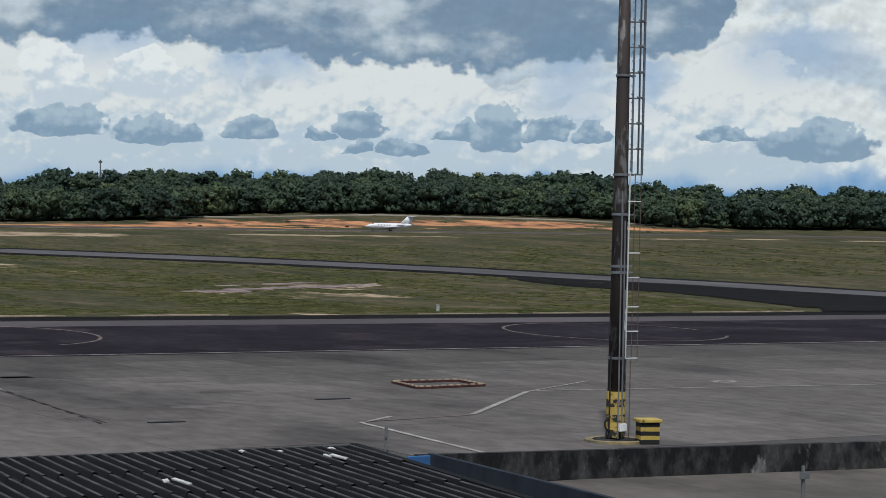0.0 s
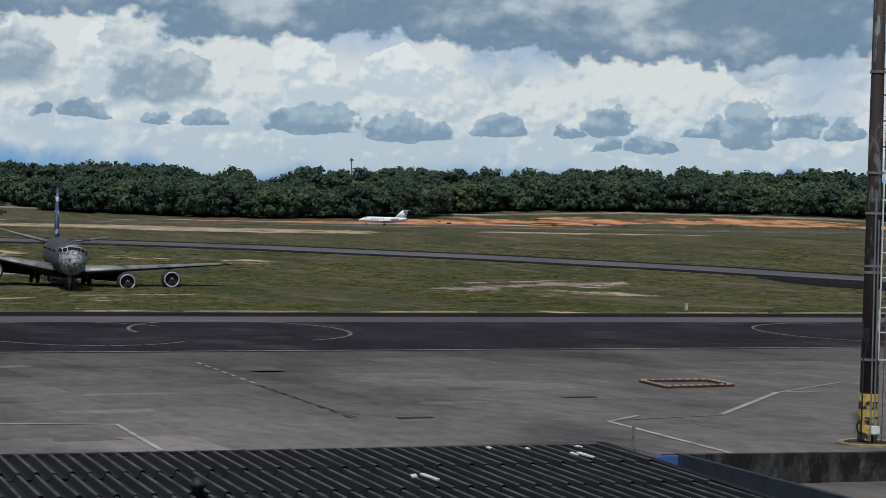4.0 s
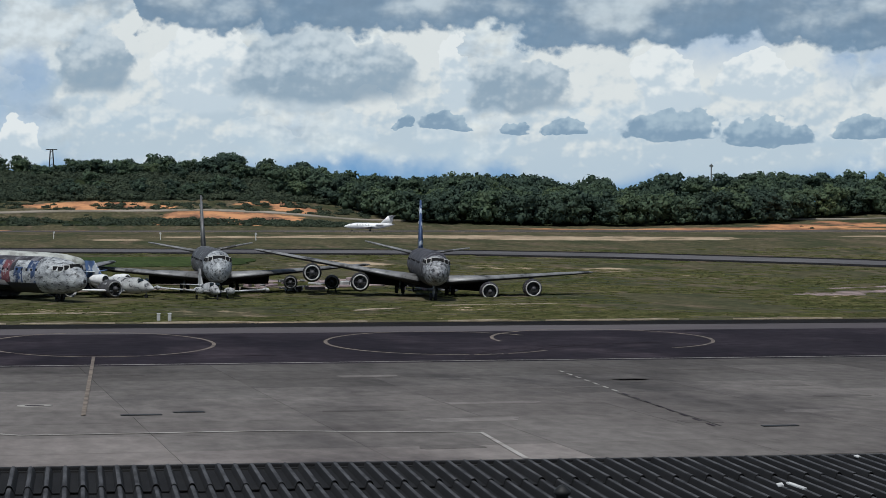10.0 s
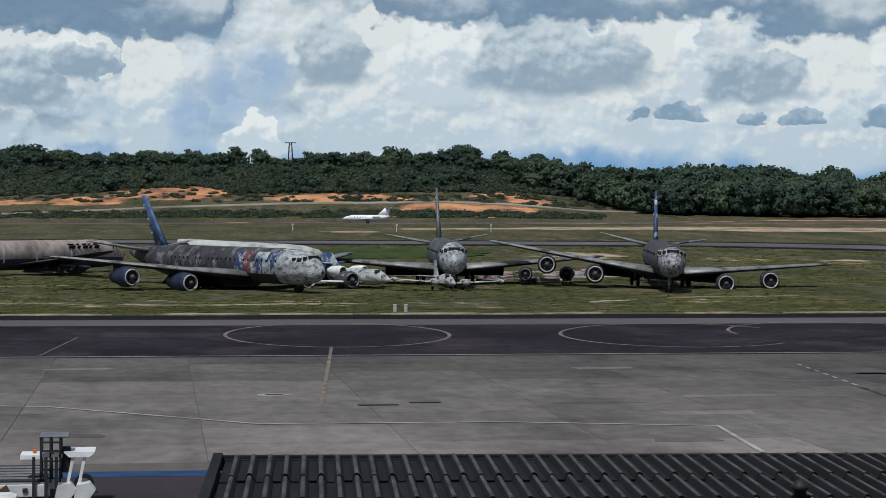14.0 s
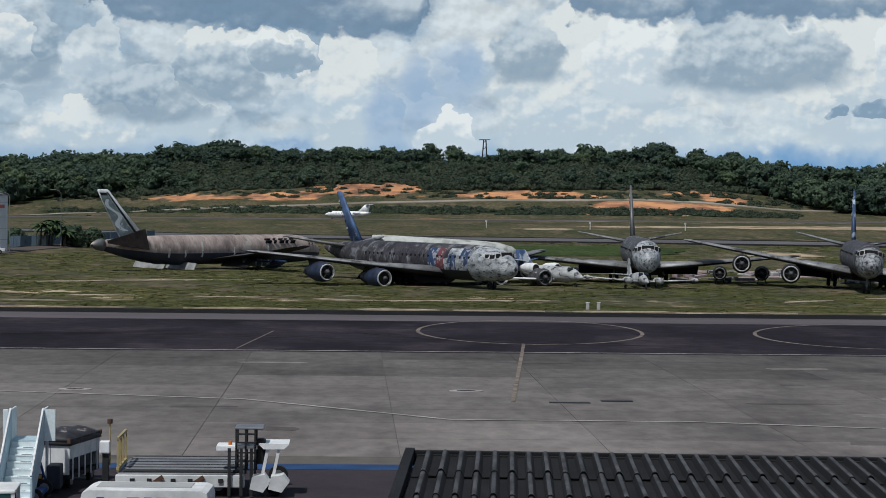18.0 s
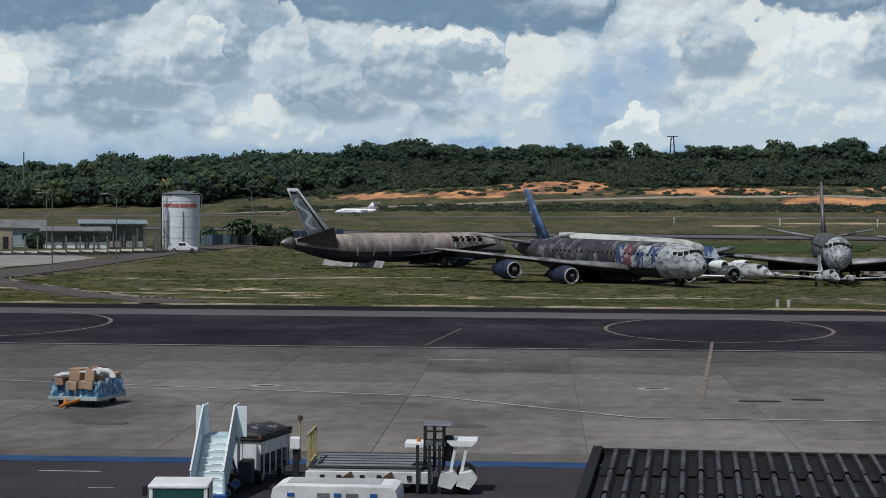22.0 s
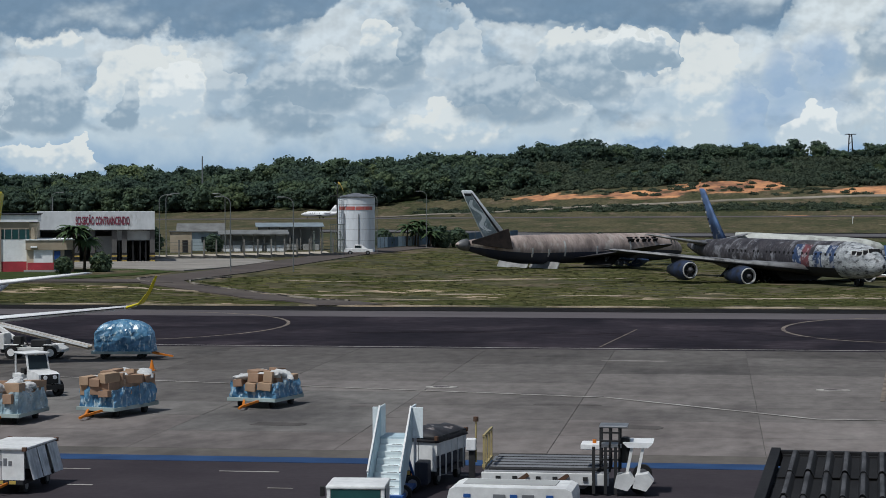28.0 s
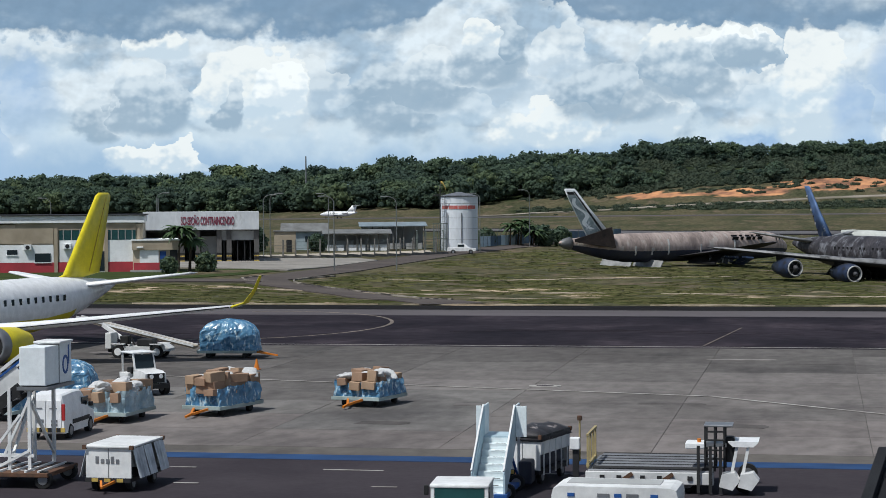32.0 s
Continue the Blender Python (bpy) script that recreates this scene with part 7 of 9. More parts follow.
def fire_bays():
    fs = thing("fire_engine_bays", pose(-93.8, 273.6, -0.1, 0, 0, 17.0), "fire engine bays under a white fascia with red lettering", "building")
    part("fascia", box((8.1, 0.5, 5.95), (16.3, 1.0, 2.6), bevel=0.04), M_FASCIA, fs, "white fascia greyed as in shade, with weathered patches")
    lettering("SCI-SEÇÃO CONTRAINCENDIO", 1.6, M_PALELETTER, fs, Matrix.Translation((9.0, -0.05, 5.4)), label="dark red capital letters", squeeze=0.33)
    part("roof", box((8.1, 6.2, 7.1), (16.3, 10.2, 0.2)), M_GREYWALL, fs)
    # Dark wall, soffit and partition colours carry the shade under the roof.
    part("back_wall", box((8.1, 10.5, 3), (16.3, 0.3, 6)), M_BAYWALL, fs)
    part("side_wall", box((0.1, 6, 3), (0.3, 9.4, 6)), M_GREYWALL, fs)
    part("side_wall", box((16.1, 6, 3), (0.3, 9.4, 6)), M_GREYWALL, fs)
    part("soffit", box((8.1, 5.5, 4.5), (16.0, 9.4, 0.12)), M_DARK, fs)
    part("bay_partition", box((11.3, 3.0, 2.3), (0.25, 4.0, 4.6)), M_DARK, fs)
    part("grey_panel", box((13.2, 0.9, 3.9), (5.6, 0.2, 1.5)), M_GREYWALL, fs)
    for x in (5.4, 7.6, 10.6, 12.0, 15.9):
        p = part("column", box((x, 0.8, 2.3), (0.7, 0.6, 4.6)), M_BAYWALL, fs)
        for k in range(4):
            part("stripe", box((x, 0.48, 0.25 + k * 0.35), (0.74, 0.06, 0.18)), M_BLACK if k % 2 else M_SAFETY, p)
    part("roller_door", box((9.2, 2.6, 1.9), (2.2, 0.2, 3.6)), M_GREYWALL, fs)
    part("parked_stack", box((4.0, 4.8, 1.5), (2.6, 1.4, 2.6), bevel=0.08), M_GREYWALL, fs)
    for x in (13.2, 14.2, 15.0):
        part("door_post", box((x, 0.85, 1.6), (0.16, 0.2, 3.2)), M_DARK, fs)
    part("mast", tube((2.0, 4, 6.9), (2.0, 4, 9.2), 0.07, seg=8), M_LAMP, fs)


fire_office()
fire_wing()
fire_bays()
M_FORECOURT = mat("pale_forecourt_concrete", (0.30, 0.28, 0.25), (0.21, 0.195, 0.175), 0.9, scale=0.2, fine=10, spec=0.04)
M_PALEYARD = mat("pale_sandy_yard", (0.46, 0.41, 0.34), (0.32, 0.28, 0.22), 0.95, scale=0.2, fine=8, spec=0.02)
slab("station_forecourt", [(-98, 262), (-84, 253), (-76, 251), (-66, 248), (-64, 262), (-63.5, 290), (-68, 296), (-82, 291), (-100, 288)], 0, M_FORECOURT, "pale concrete forecourt before the fire bays", "forecourt", draped=True, lift=0.16, thick=0.3)
slab("compound_yard", [(-84, 296), (-76, 300), (-68, 310), (-63, 330), (-66, 342), (-70, 331), (-80, 317), (-89, 305)], 0, M_PALEYARD, "pale sandy yard inside the compound", "yard", draped=True, lift=0.14, thick=0.3)


def street_lamp(x, y, h, turn, out=1.6):
    lamp = thing("street_lamp", pose(x, y, ground_z(x, y), 0, 0, turn), "slim grey street lamp with a curved arm", "street lamp", "airfield street lamps")
    part("pole", tube((0, 0, 0), (0, 0, h - 0.9), 0.085, 0.055, 8), M_LAMP, lamp)
    bm = bmesh.new()
    pts = [(out * (1 - math.cos(a)) * 0.8, 0, h - 0.9 + 0.9 * math.sin(a)) for a in np.linspace(0, math.pi / 2, 6)]
    for p, q in zip(pts, pts[1:]):
        tube(p, q, 0.045, seg=6, bm=bm)
    part("arm", bm, M_LAMP, lamp)
    part("head", box((out * 0.8 + 0.35, 0, h - 0.03), (0.9, 0.32, 0.16), bevel=0.05), M_LAMP, lamp)


for x, y, h, tn in ((-60.9, 251.7, 9.6, 180), (-54.4, 259.4, 9.8, 180), (-82.6, 300, 9.8, 0), (-84.2, 302, 9.6, 0), (-57.4, 343.5, 10.2, 180), (-54.6, 384, 10.8, 180), (-102, 304, 10.0, 0), (-117.5, 299, 9.3, 180), (-78.8, 322, 9.8, 180)):
    street_lamp(x, y, h, tn)


M_HUTBLUE = mat("pale_blue_render", (0.40, 0.47, 0.50), (0.28, 0.33, 0.35), 0.85, scale=0.5)
M_SHEDROOF = mat("grey_sheet_roof", (0.20, 0.205, 0.20), (0.11, 0.11, 0.105), 0.7, scale=0.5)
M_PALEROOF = mat("blue_grey_sheet_roof", (0.24, 0.29, 0.32), (0.16, 0.19, 0.21), 0.6, scale=0.5)


def compound():
    """Sheds, masonry fence and pickup round the tank."""
    hut = thing("gabled_hut", pose(-89, 346, ground_z(-89, 346), 0, 0, 14), "pale blue-white hut with a low gabled roof", "hut", "compound sheds")
    part("wall", box((0, 0, 1.7), (7.4, 5.5, 3.4)), M_HUTBLUE, hut)
    part("roof", loft([[(x, -3.2, 3.35), (x, 0, 4.7), (x, 3.2, 3.35), (x, 3.2, 3.2), (x, -3.2, 3.2)] for x in (-4.2, 4.2)]), M_SHEDROOF, hut, "grey sheet roof")
    for x in (-2.4, 0.6, 2.6):
        part("window", box((x, -2.77, 1.9), (1.0, 0.1, 1.0)), M_GLASS, hut)
    kiosk = thing("beige_kiosk", pose(-88.3, 330, ground_z(-88, 330), 0, 0, 14), "small beige kiosk with a dark doorway", "kiosk", "compound sheds")
    part("wall", box((0, 0, 1.75), (3.6, 3.0, 3.5)), M_TAN, kiosk)
    part("roof", box((0, 0, 3.55), (4.0, 3.4, 0.16)), M_SHEDROOF, kiosk)
    part("doorway", box((0.7, -1.5, 1.05), (0.9, 0.1, 2.1)), M_DARK, kiosk)
    for x, y, w, h, lb, roof in ((-78.5, 341, 11, 3.3, "long low whitewashed shed with dark open bays", M_SHEDROOF), (-74.5, 352, 11, 4.4, "open steel shed with a blue-grey sheet roof", M_PALEROOF)):
        s = thing("shed", pose(x, y, ground_z(x, y) - 0.05, 0, 0, 14), lb, "shed", "compound sheds")
        part("roof", loft([[(-w / 2 - 0.5, yy, z), (w / 2 + 0.5, yy, z), (w / 2 + 0.5, yy, z - 0.12), (-w / 2 - 0.5, yy, z - 0.12)] for yy, z in ((-3.6, h - 0.25), (3.4, h + 0.35))]), roof, s)
        part("back_wall", box((0, 2.8, h / 2), (w, 0.25, h)), M_GREYWALL, s)
        for k in range(7):
            part("column", box((-w / 2 + w * k / 6, -2.8, h / 2 - 0.15), (0.22, 0.22, h - 0.3)), M_POST, s)
        for k in range(3):
            part("low_wall", box((-w / 3 + w * k / 3, -2.6, 0.55), (w * 0.26, 0.2, 1.1)), M_OFFWHITE if h < 4 else M_GREYWALL, s)
        part("stored_crate", box((-w * 0.2, 0.8, 0.9), (w * 0.3, 2.0, 1.8), bevel=0.06), M_GREYWALL, s)
        part("beam", box((0, -2.8, h - 0.45), (w, 0.2, 0.25)), M_GREYWALL, s)
    pg = thing("pergola", pose(-66.5, 345, ground_z(-66, 345), 0, 0, 14), "dark open frame of posts beside the shed", "pergola", "compound sheds")
    for k in range(4):
        for yy in (-1.6, 1.6):
            part("post", box((-2.2 + 1.5 * k, yy, 1.7), (0.14, 0.14, 3.4)), M_FENCE, pg)
        part("rafter", box((-2.2 + 1.5 * k, 0, 3.45), (0.12, 3.8, 0.14)), M_FENCE, pg)
    f = thing("compound_fence", pose(0, 0, 0), "concrete post and mesh fence on a low pale wall", "fence")
    line = [(-82.0, 291), (-74.0, 296.9), (-66.2, 309.0), (-60.5, 329.5)]
    for (x0, y0), (x1, y1) in zip(line, line[1:]):
        n = 5
        for i in range(n):
            x, y = x0 + (x1 - x0) * i / n, y0 + (y1 - y0) * i / n
            z = ground_z(x, y)
            part("post", box((x, y, z + 1.4), (0.2, 0.2, 2.9)), M_POST, f)
            xb, yb = x0 + (x1 - x0) * (i + 1) / n, y0 + (y1 - y0) * (i + 1) / n
            part("low_wall", beam((x, y, z + 0.35), (xb, yb, ground_z(xb, yb) + 0.15), 0.18, 0.4), M_POST, f)
            for k in range(4):
                part("wire", beam((x, y, z + 1.0 + 0.5 * k), (xb, yb, ground_z(xb, yb) + 1.0 + 0.5 * k), 0.035), M_FENCE, f)
    x, y = -60.3, 330
    g = thing("compound_gate", pose(x, y, ground_z(x, y), 0, 0, 20), "tall dark mesh gate beside the tank", "gate")
    for k in range(9):
        part("bar", box((-0.4 - 0.28 * k, 0, 2.6), (0.07, 0.07, 5.0)), M_FENCE, g)
    for z in (0.2, 2.6, 5.1):
        part("rail", box((-1.5, 0, z), (2.6, 0.09, 0.1)), M_FENCE, g)
    b = thing("blue_fence", pose(0, 0, 0), "faded blue panel fence along the track", "fence")
    pts = [(-61.5, 368), (-59.5, 380), (-56.5, 397), (-51.4, 420), (-43, 446)]
    for (x0, y0), (x1, y1) in zip(pts, pts[1:]):
        for i in range(6):
            xa, ya, xb, yb = x0 + (x1 - x0) * i / 6, y0 + (y1 - y0) * i / 6, x0 + (x1 - x0) * (i + 0.94) / 6, y0 + (y1 - y0) * (i + 0.94) / 6
            part("panel", beam((xa, ya, ground_z(xa, ya) + 1.1), (xb, yb, ground_z(xb, yb) + 1.1), 0.06, 1.9), M_PALEBLUE if (x0 < -59 and i < 3) else M_BLUEFENCE, b)
            part("post", box((xa, ya, ground_z(xa, ya) + 1.2), (0.12, 0.12, 2.5)), M_FENCE, b)


compound()


def pickup(m, label):
    v = thing("pickup", m, label, "pickup truck")
    part("body", loft([[(x, y, z) for y, z in ((-0.85, 0.45), (0.85, 0.45), (0.88, zt), (-0.88, zt))] for x, zt in ((2.3, 0.85), (1.2, 1.0), (0.9, 1.02), (-2.4, 1.05), (-2.5, 0.9))]), M_WHITE, v)
    part("cab", loft([[(x, y * k, z) for y, z in ((-0.84, 1.0), (0.84, 1.0), (0.7, zt), (-0.7, zt))] for x, zt, k in ((1.2, 1.05, 1), (0.4, 1.68, 0.95), (-0.7, 1.7, 0.95), (-0.95, 1.05, 1))]), M_WHITE, v)
    for s in (1, -1):
        part("side_window", box((-0.2, s * 0.80, 1.36), (1.1, 0.05, 0.4)), M_GLASS, v)
        for x in (1.45, -1.5):
            w = part("wheel", tube((x, s * 0.72, 0.36), (x, s * 0.92, 0.36), 0.36, seg=16), M_RUBBER, v)
            part("hub", tube((x, s * 0.91, 0.36), (x, s * 0.94, 0.36), 0.2, seg=12), M_GREYMETAL, w)


pickup(pose(-59.0, 335, ground_z(-59, 335), 0, 0, 8), "white pickup truck parked before the tank")


# ---- plants near the station ----
def shrub(x, y, r, label, tint=0.3):
    rng = random.Random(int(x * 10))
    cl = []
    for _ in range(150):
        d = Vector((rng.gauss(0, 1), rng.gauss(0, 1), rng.gauss(0, 1))).normalized() * r * rng.uniform(0.6, 0.98)
        cl.append((d.x, d.y, max(0.1, d.z * 1.05 + r * 0.85), r * rng.uniform(0.12, 0.2), 1.1, tint + rng.uniform(-0.15, 0.2)))
    # Inner cores take a darker tint: shade among the leaves put into colour.
    heart = [(0.25 * r * math.cos(k * 2.1), 0.25 * r * math.sin(k * 2.1), r * (0.5 + 0.28 * k), r * 0.8, 1.0, tint * 0.6) for k in range(3)]
    s = thing("shrub", pose(x, y, ground_z(x, y)), label, "shrub", "station shrubs")
    leaf = clump_mesh("foliage", heart, cl, M_LEAVES, "", 34, 0.40)
    for key in ("category", "kind"):
        del leaf[key]
    leaf.parent = s
    for k in range(3):
        part("stem", tube((0.15 * k - 0.15, 0, 0), (0.4 * (k - 1), 0.1, r), 0.05, 0.03, 6), M_BARK, s)


shrub(-77.2, 234.5, 1.1, "rounded green shrub beside the fire station", 0.6)
shrub(-74.6, 241, 1.3, "dense rounded bush on the lawn edge", 0.65)
shrub(-52.5, 388, 2.2, "bushy green shrub behind the blue fence", 0.4)
shrub(-49.5, 392, 2.0, "bushy green shrub behind the blue fence", 0.5)
shrub(-61.8, 377, 1.8, "bushy green shrub beside the tank", 0.5)
shrub(-93, 303, 1.8, "ragged green bush beside the fire bays", 0.3)
shrub(-83.5, 333, 1.6, "ragged green bush between the sheds", 0.35)
shrub(-95, 335, 2.2, "ragged green bush behind the kiosk", 0.3)
shrub(-22, 395, 1.6, "dark green bush in the field", 0.3)


def palm(x, y, h, label, fronds=16, size=2.4):
    rng = random.Random(int(x * 7 + y))
    p = thing("palm_tree", pose(x, y, ground_z(x, y)), label, "palm tree", "palms")
    part("trunk", tube((0, 0, 0), (0.2, 0, h), 0.2, 0.13, 8), M_BARK, p)
    for i in range(fronds):
        a = 2 * math.pi * i / fronds + rng.uniform(-0.2, 0.2)
        up = rng.uniform(0.1, 1.2)
        bm = bmesh.new()
        prev = None
        for k in range(7):
            t = k / 6
            rr = size * t
            z = h + up * size * 0.7 * t - size * 0.75 * t * t
            c = Vector((0.2 + rr * math.cos(a), rr * math.sin(a), z))
            side = Vector((-math.sin(a), math.cos(a), -0.35)) * (0.42 * math.sin(math.pi * min(1, t + 0.12)) + 0.03)
            side2 = Vector((math.sin(a), -math.cos(a), -0.35)) * (0.42 * math.sin(math.pi * min(1, t + 0.12)) + 0.03)
            row = [bm.verts.new(c + side), bm.verts.new(c), bm.verts.new(c + side2)]
            if prev:
                bm.faces.new((prev[0], prev[1], row[1], row[0]))
                bm.faces.new((prev[1], prev[2], row[2], row[1]))
            prev = row
        part("frond", bm, M_PALM, p)


M_PALM = mat("palm_frond", (0.055, 0.095, 0.032), (0.030, 0.055, 0.020), 0.7, scale=0.8)
palm(-78.0, 240.5, 5.2, "leafy palm with drooping fronds beside the station", 44, 2.6)
palm(-77.0, 242.0, 3.9, "short leafy palm beside the station", 34, 2.3)
for x, y, h in ((-58.4, 384, 3.8), (-56.6, 386, 4.6), (-55.0, 389, 3.4), (-57.4, 388, 3.0), (-54.2, 386, 2.6)):
    palm(x, y, h, "dark green palm behind the fence", 24, 2.9)


# ---- small airfield furniture ----
def lattice_tower(x, y, z0, h, w, label):
    t = thing("lattice_tower", pose(x, y, z0), label, "tower", "hill towers")
    for sx in (-1, 1):
        for sy in (-1, 1):
            part("leg", beam((sx * w, sy * w, 0), (sx * w * 0.35, sy * w * 0.35, h), 0.35), M_DARK, t)
    for k in range(5):
        u = (k + 0.5) / 5
        ww = w * (1 - 0.65 * u)
        part("brace", beam((-ww, -ww, h * u), (ww, -ww, h * (u + 0.1)), 0.25), M_DARK, t)
    part("crossarm", box((0, 0, h), (w * 3.4, 0.4, 0.4)), M_DARK, t)


lattice_tower(66, 1018, 24, 16.5, 1.6, "dark lattice tower standing on the wooded ridge")
t_ = thing("radio_mast", pose(358, 880, 10), "thin grey radio mast rising above the trees", "mast")
part("pole", tube((0, 0, 0), (0, 0, 24), 0.5, 0.3, 8), M_LAMP, t_)
part("head", box((0, 0, 23), (1.6, 0.6, 1.0)), M_LAMP, t_)
t_ = thing("radio_mast", pose(-232, 905, 4), "thin grey radio mast rising above the trees", "mast")
part("pole", tube((0, 0, 0), (0, 0, 24.5), 0.5, 0.3, 8), M_LAMP, t_)
for x, y in ((62.3, 530), (85.9, 521), (36, 545)):
    m_ = thing("marker_post", pose(x, y, ground_z(x, y)), "white airfield marker post with a square head", "marker post", "runway markers")
    part("post", box((0, 0, 0.8), (0.16, 0.16, 1.6)), M_DIRTYWHITE, m_)
    part("head", box((0, 0, 1.75), (0.5, 0.25, 0.45)), M_SACK, m_)
for x, y in ((19.7, 168.6), (20.6, 168.5), (105.4, 171)):
    m_ = thing("edge_marker", pose(x, y, ground_z(x, y) + 0.05), "short white concrete marker beside the taxiway", "marker post", "taxiway markers")
    part("block", box((0, 0, 0.30), (0.27, 0.24, 0.62), bevel=0.03), M_PALEPLATE, m_)
    part("cap", box((0, 0, 0.63), (0.30, 0.27, 0.05)), M_DIRTYWHITE, m_)

def barrier_frame():
    """Low dark kerb bars with cream blocks round a work patch."""
    c = [(54.96, 90.96), (59.43, 91.49), (59.72, 94.6), (55.6, 94.7)]
    for (x0, y0), (x1, y1) in zip(c, c[1:] + c[:1]):
        b = thing("barrier", pose(0, 0, 0), "low red-brown and cream striped barrier on the apron", "barrier", "apron barriers")
        part("bar", beam((x0, y0, 0.07), (x1, y1, 0.07), 0.16, 0.11), M_BARRIER, b)
        n = max(5, int(math.hypot(x1 - x0, y1 - y0) / 0.5))
        for i in range(n):
            p, q = (i + 0.15) / n, (i + 0.65) / n
            part("block", beam((x0 + (x1 - x0) * p, y0 + (y1 - y0) * p, 0.155), (x0 + (x1 - x0) * q, y0 + (y1 - y0) * q, 0.155), 0.14, 0.06), M_BLOCK, b)


M_BARRIER = mat("red_brown_bar", (0.10, 0.035, 0.03), (0.05, 0.02, 0.02), 0.8, scale=1.5)
M_BLOCK = mat("cream_block", (0.50, 0.40, 0.28), (0.32, 0.25, 0.18), 0.8, scale=1.5)
barrier_frame()
for x, y, z0, z1 in ((38.9, 66.7, 0, 0.95), (32.1, 35.7, 0, 3.3)):
    s_ = thing("sign_post", pose(x, y, z0), "thin grey post with a narrow sign plate", "sign post", "yard posts")
    part("post", tube((0, 0, 0), (0, 0, z1), 0.045, seg=8), M_LAMP, s_)
    part("plate", box((0, -0.06, z1 - 0.22), (0.12 if z1 < 2 else 0.3, 0.03, 0.4 if z1 < 2 else 0.16)), M_GREYMETAL, s_)
M_HOARD = mat("blue_panel_paint", (0.06, 0.17, 0.38), (0.045, 0.12, 0.28), 0.6, scale=1)
M_BLUEGREY = mat("blue_grey_wall_paint", (0.040, 0.050, 0.068), (0.018, 0.022, 0.030), 0.85, scale=0.8, stretch=(1, 1, 0.4))
tagged(part("yard_hoarding", box((29.9, 49.2, 1.0), (0.95, 0.12, 2.3), bevel=0.02), M_HOARD), "bright blue painted panel at the end of the yard wall", "panel", kind="structure")
tagged(part("yard_wall", beam((30.25, 49.3, 1.1), (29.2, 36, 1.1), 0.18, 2.2), M_BLUEGREY), "blue-grey painted wall beside the shed", "wall", kind="structure")


# ---- yellow-tailed airliner at the stand ----
def regional_jet():
    L = 36.0
    h = Vector((-0.13, -0.99)).normalized()
    tail = Vector((-44.4, 123.6))
    nose = tail + h * L
    air = thing("regional_jet", heading(nose.x, nose.y, 0, h.x, h.y), "white airliner with yellow tail, belly and winglets at the stand", "airliner")
    st = ((0.0, 0.06, -0.35), (0.5, 0.36, -0.28), (1.4, 0.64, -0.15), (2.8, 0.9, -0.04), (4.6, 1.0, 0.0), (L - 11, 1.0, 0.0), (L - 8, 0.9, 0.12), (L - 4.5, 0.62, 0.42), (L - 1.5, 0.3, 0.72), (L, 0.1, 0.85))
    part("fuselage", fuselage(L, 1.5, 1.62, 2.65, None, lambda x, a: 1 if 206 < a < 334 and x < L - 7 else 0, st, 28), [M_WHITE, M_YELLOW], air, smooth=True)
    for i in range(26):
        for s in (1, -1):
            w = part("cabin_window", box((0, 0, 0), (0.26, 0.06, 0.36), bevel=0.02), M_GLASS, air)
            w.matrix_basis = Matrix.Translation((-5.4 - i * 0.86, s * 1.455, 3.05))
    for s in (1, -1):
        wing = part("wing", foil([(-12.2, s * 1.0, 1.7, 6.2, 0.75, 0), (-15.2, s * 5.4, 2.05, 3.9, 0.45, 0), (-20.4, s * 15.0, 2.95, 1.6, 0.2, 0)]), M_WHITE, air, smooth=True)
        part("winglet", foil([(-20.5, s * 15.0, 2.95, 1.35, 0.15, 0), (-21.1, s * 15.5, 3.15, 0.8, 0.10, 0), (-21.7, s * 15.8, 3.8, 0.55, 0.07, 0), (-22.2, s * 16.0, 4.6, 0.36, 0.05, 0)]), M_YELLOW, wing, "yellow winglet", smooth=True)
        for p, q in (((-12.2, 1.0, 1.73), (-15.2, 5.4, 2.07)), ((-15.2, 5.4, 2.07), (-20.4, 15.0, 2.96))):
            part("slat_gap", beam((p[0] + 0.03, s * p[1], p[2]), (q[0] + 0.03, s * q[1], q[2]), 0.08, 0.06), M_DARK, wing, "dark gap behind the slat")
        e = part("engine", lathe(((0.72, 0.0), (0.86, -0.15), (0.95, -1.0), (0.85, -2.4), (0.55, -3.5)), 22, "X", cap=False), M_YELLOW, air, "yellow engine cowl", smooth=True)
        e.matrix_basis = Matrix.Translation((-10.9, s * 5.9, 1.35))
        part("intake_lip", lathe(((0.70, 0.0), (0.76, 0.12), (0.86, 0.10), (0.93, -0.12), (0.97, -0.5), (0.95, -0.55)), 22, "X", cap=False), M_GREYMETAL, e, "bare metal intake lip", smooth=True)
        part("fan", lathe(((0.70, -0.1), (0.68, -0.06), (0.2, 0.0), (0.05, 0.1)), 18, "X"), M_DARK, e)
        part("tailplane", foil([(-L + 5.4, s * 0.4, 3.55, 3.2, 0.35, 0), (-L + 2.2, s * 6.3, 4.25, 1.4, 0.14, 0)]), M_WHITE, air, smooth=True)
        leg = part("main_gear", tube((-16.6, s * 2.6, 1.6), (-16.6, s * 2.6, 0.45), 0.12, seg=10), M_GREYMETAL, air)
        for d in (-0.22, 0.22):
            part("wheel", tube((-16.6, s * 2.6 + d - 0.12, 0.45), (-16.6, s * 2.6 + d + 0.12, 0.45), 0.45, seg=18), M_RUBBER, leg)
    part("nose_gear", tube((-3.2, 0, 1.4), (-3.2, 0, 0.3), 0.1, seg=8), M_GREYMETAL, air)
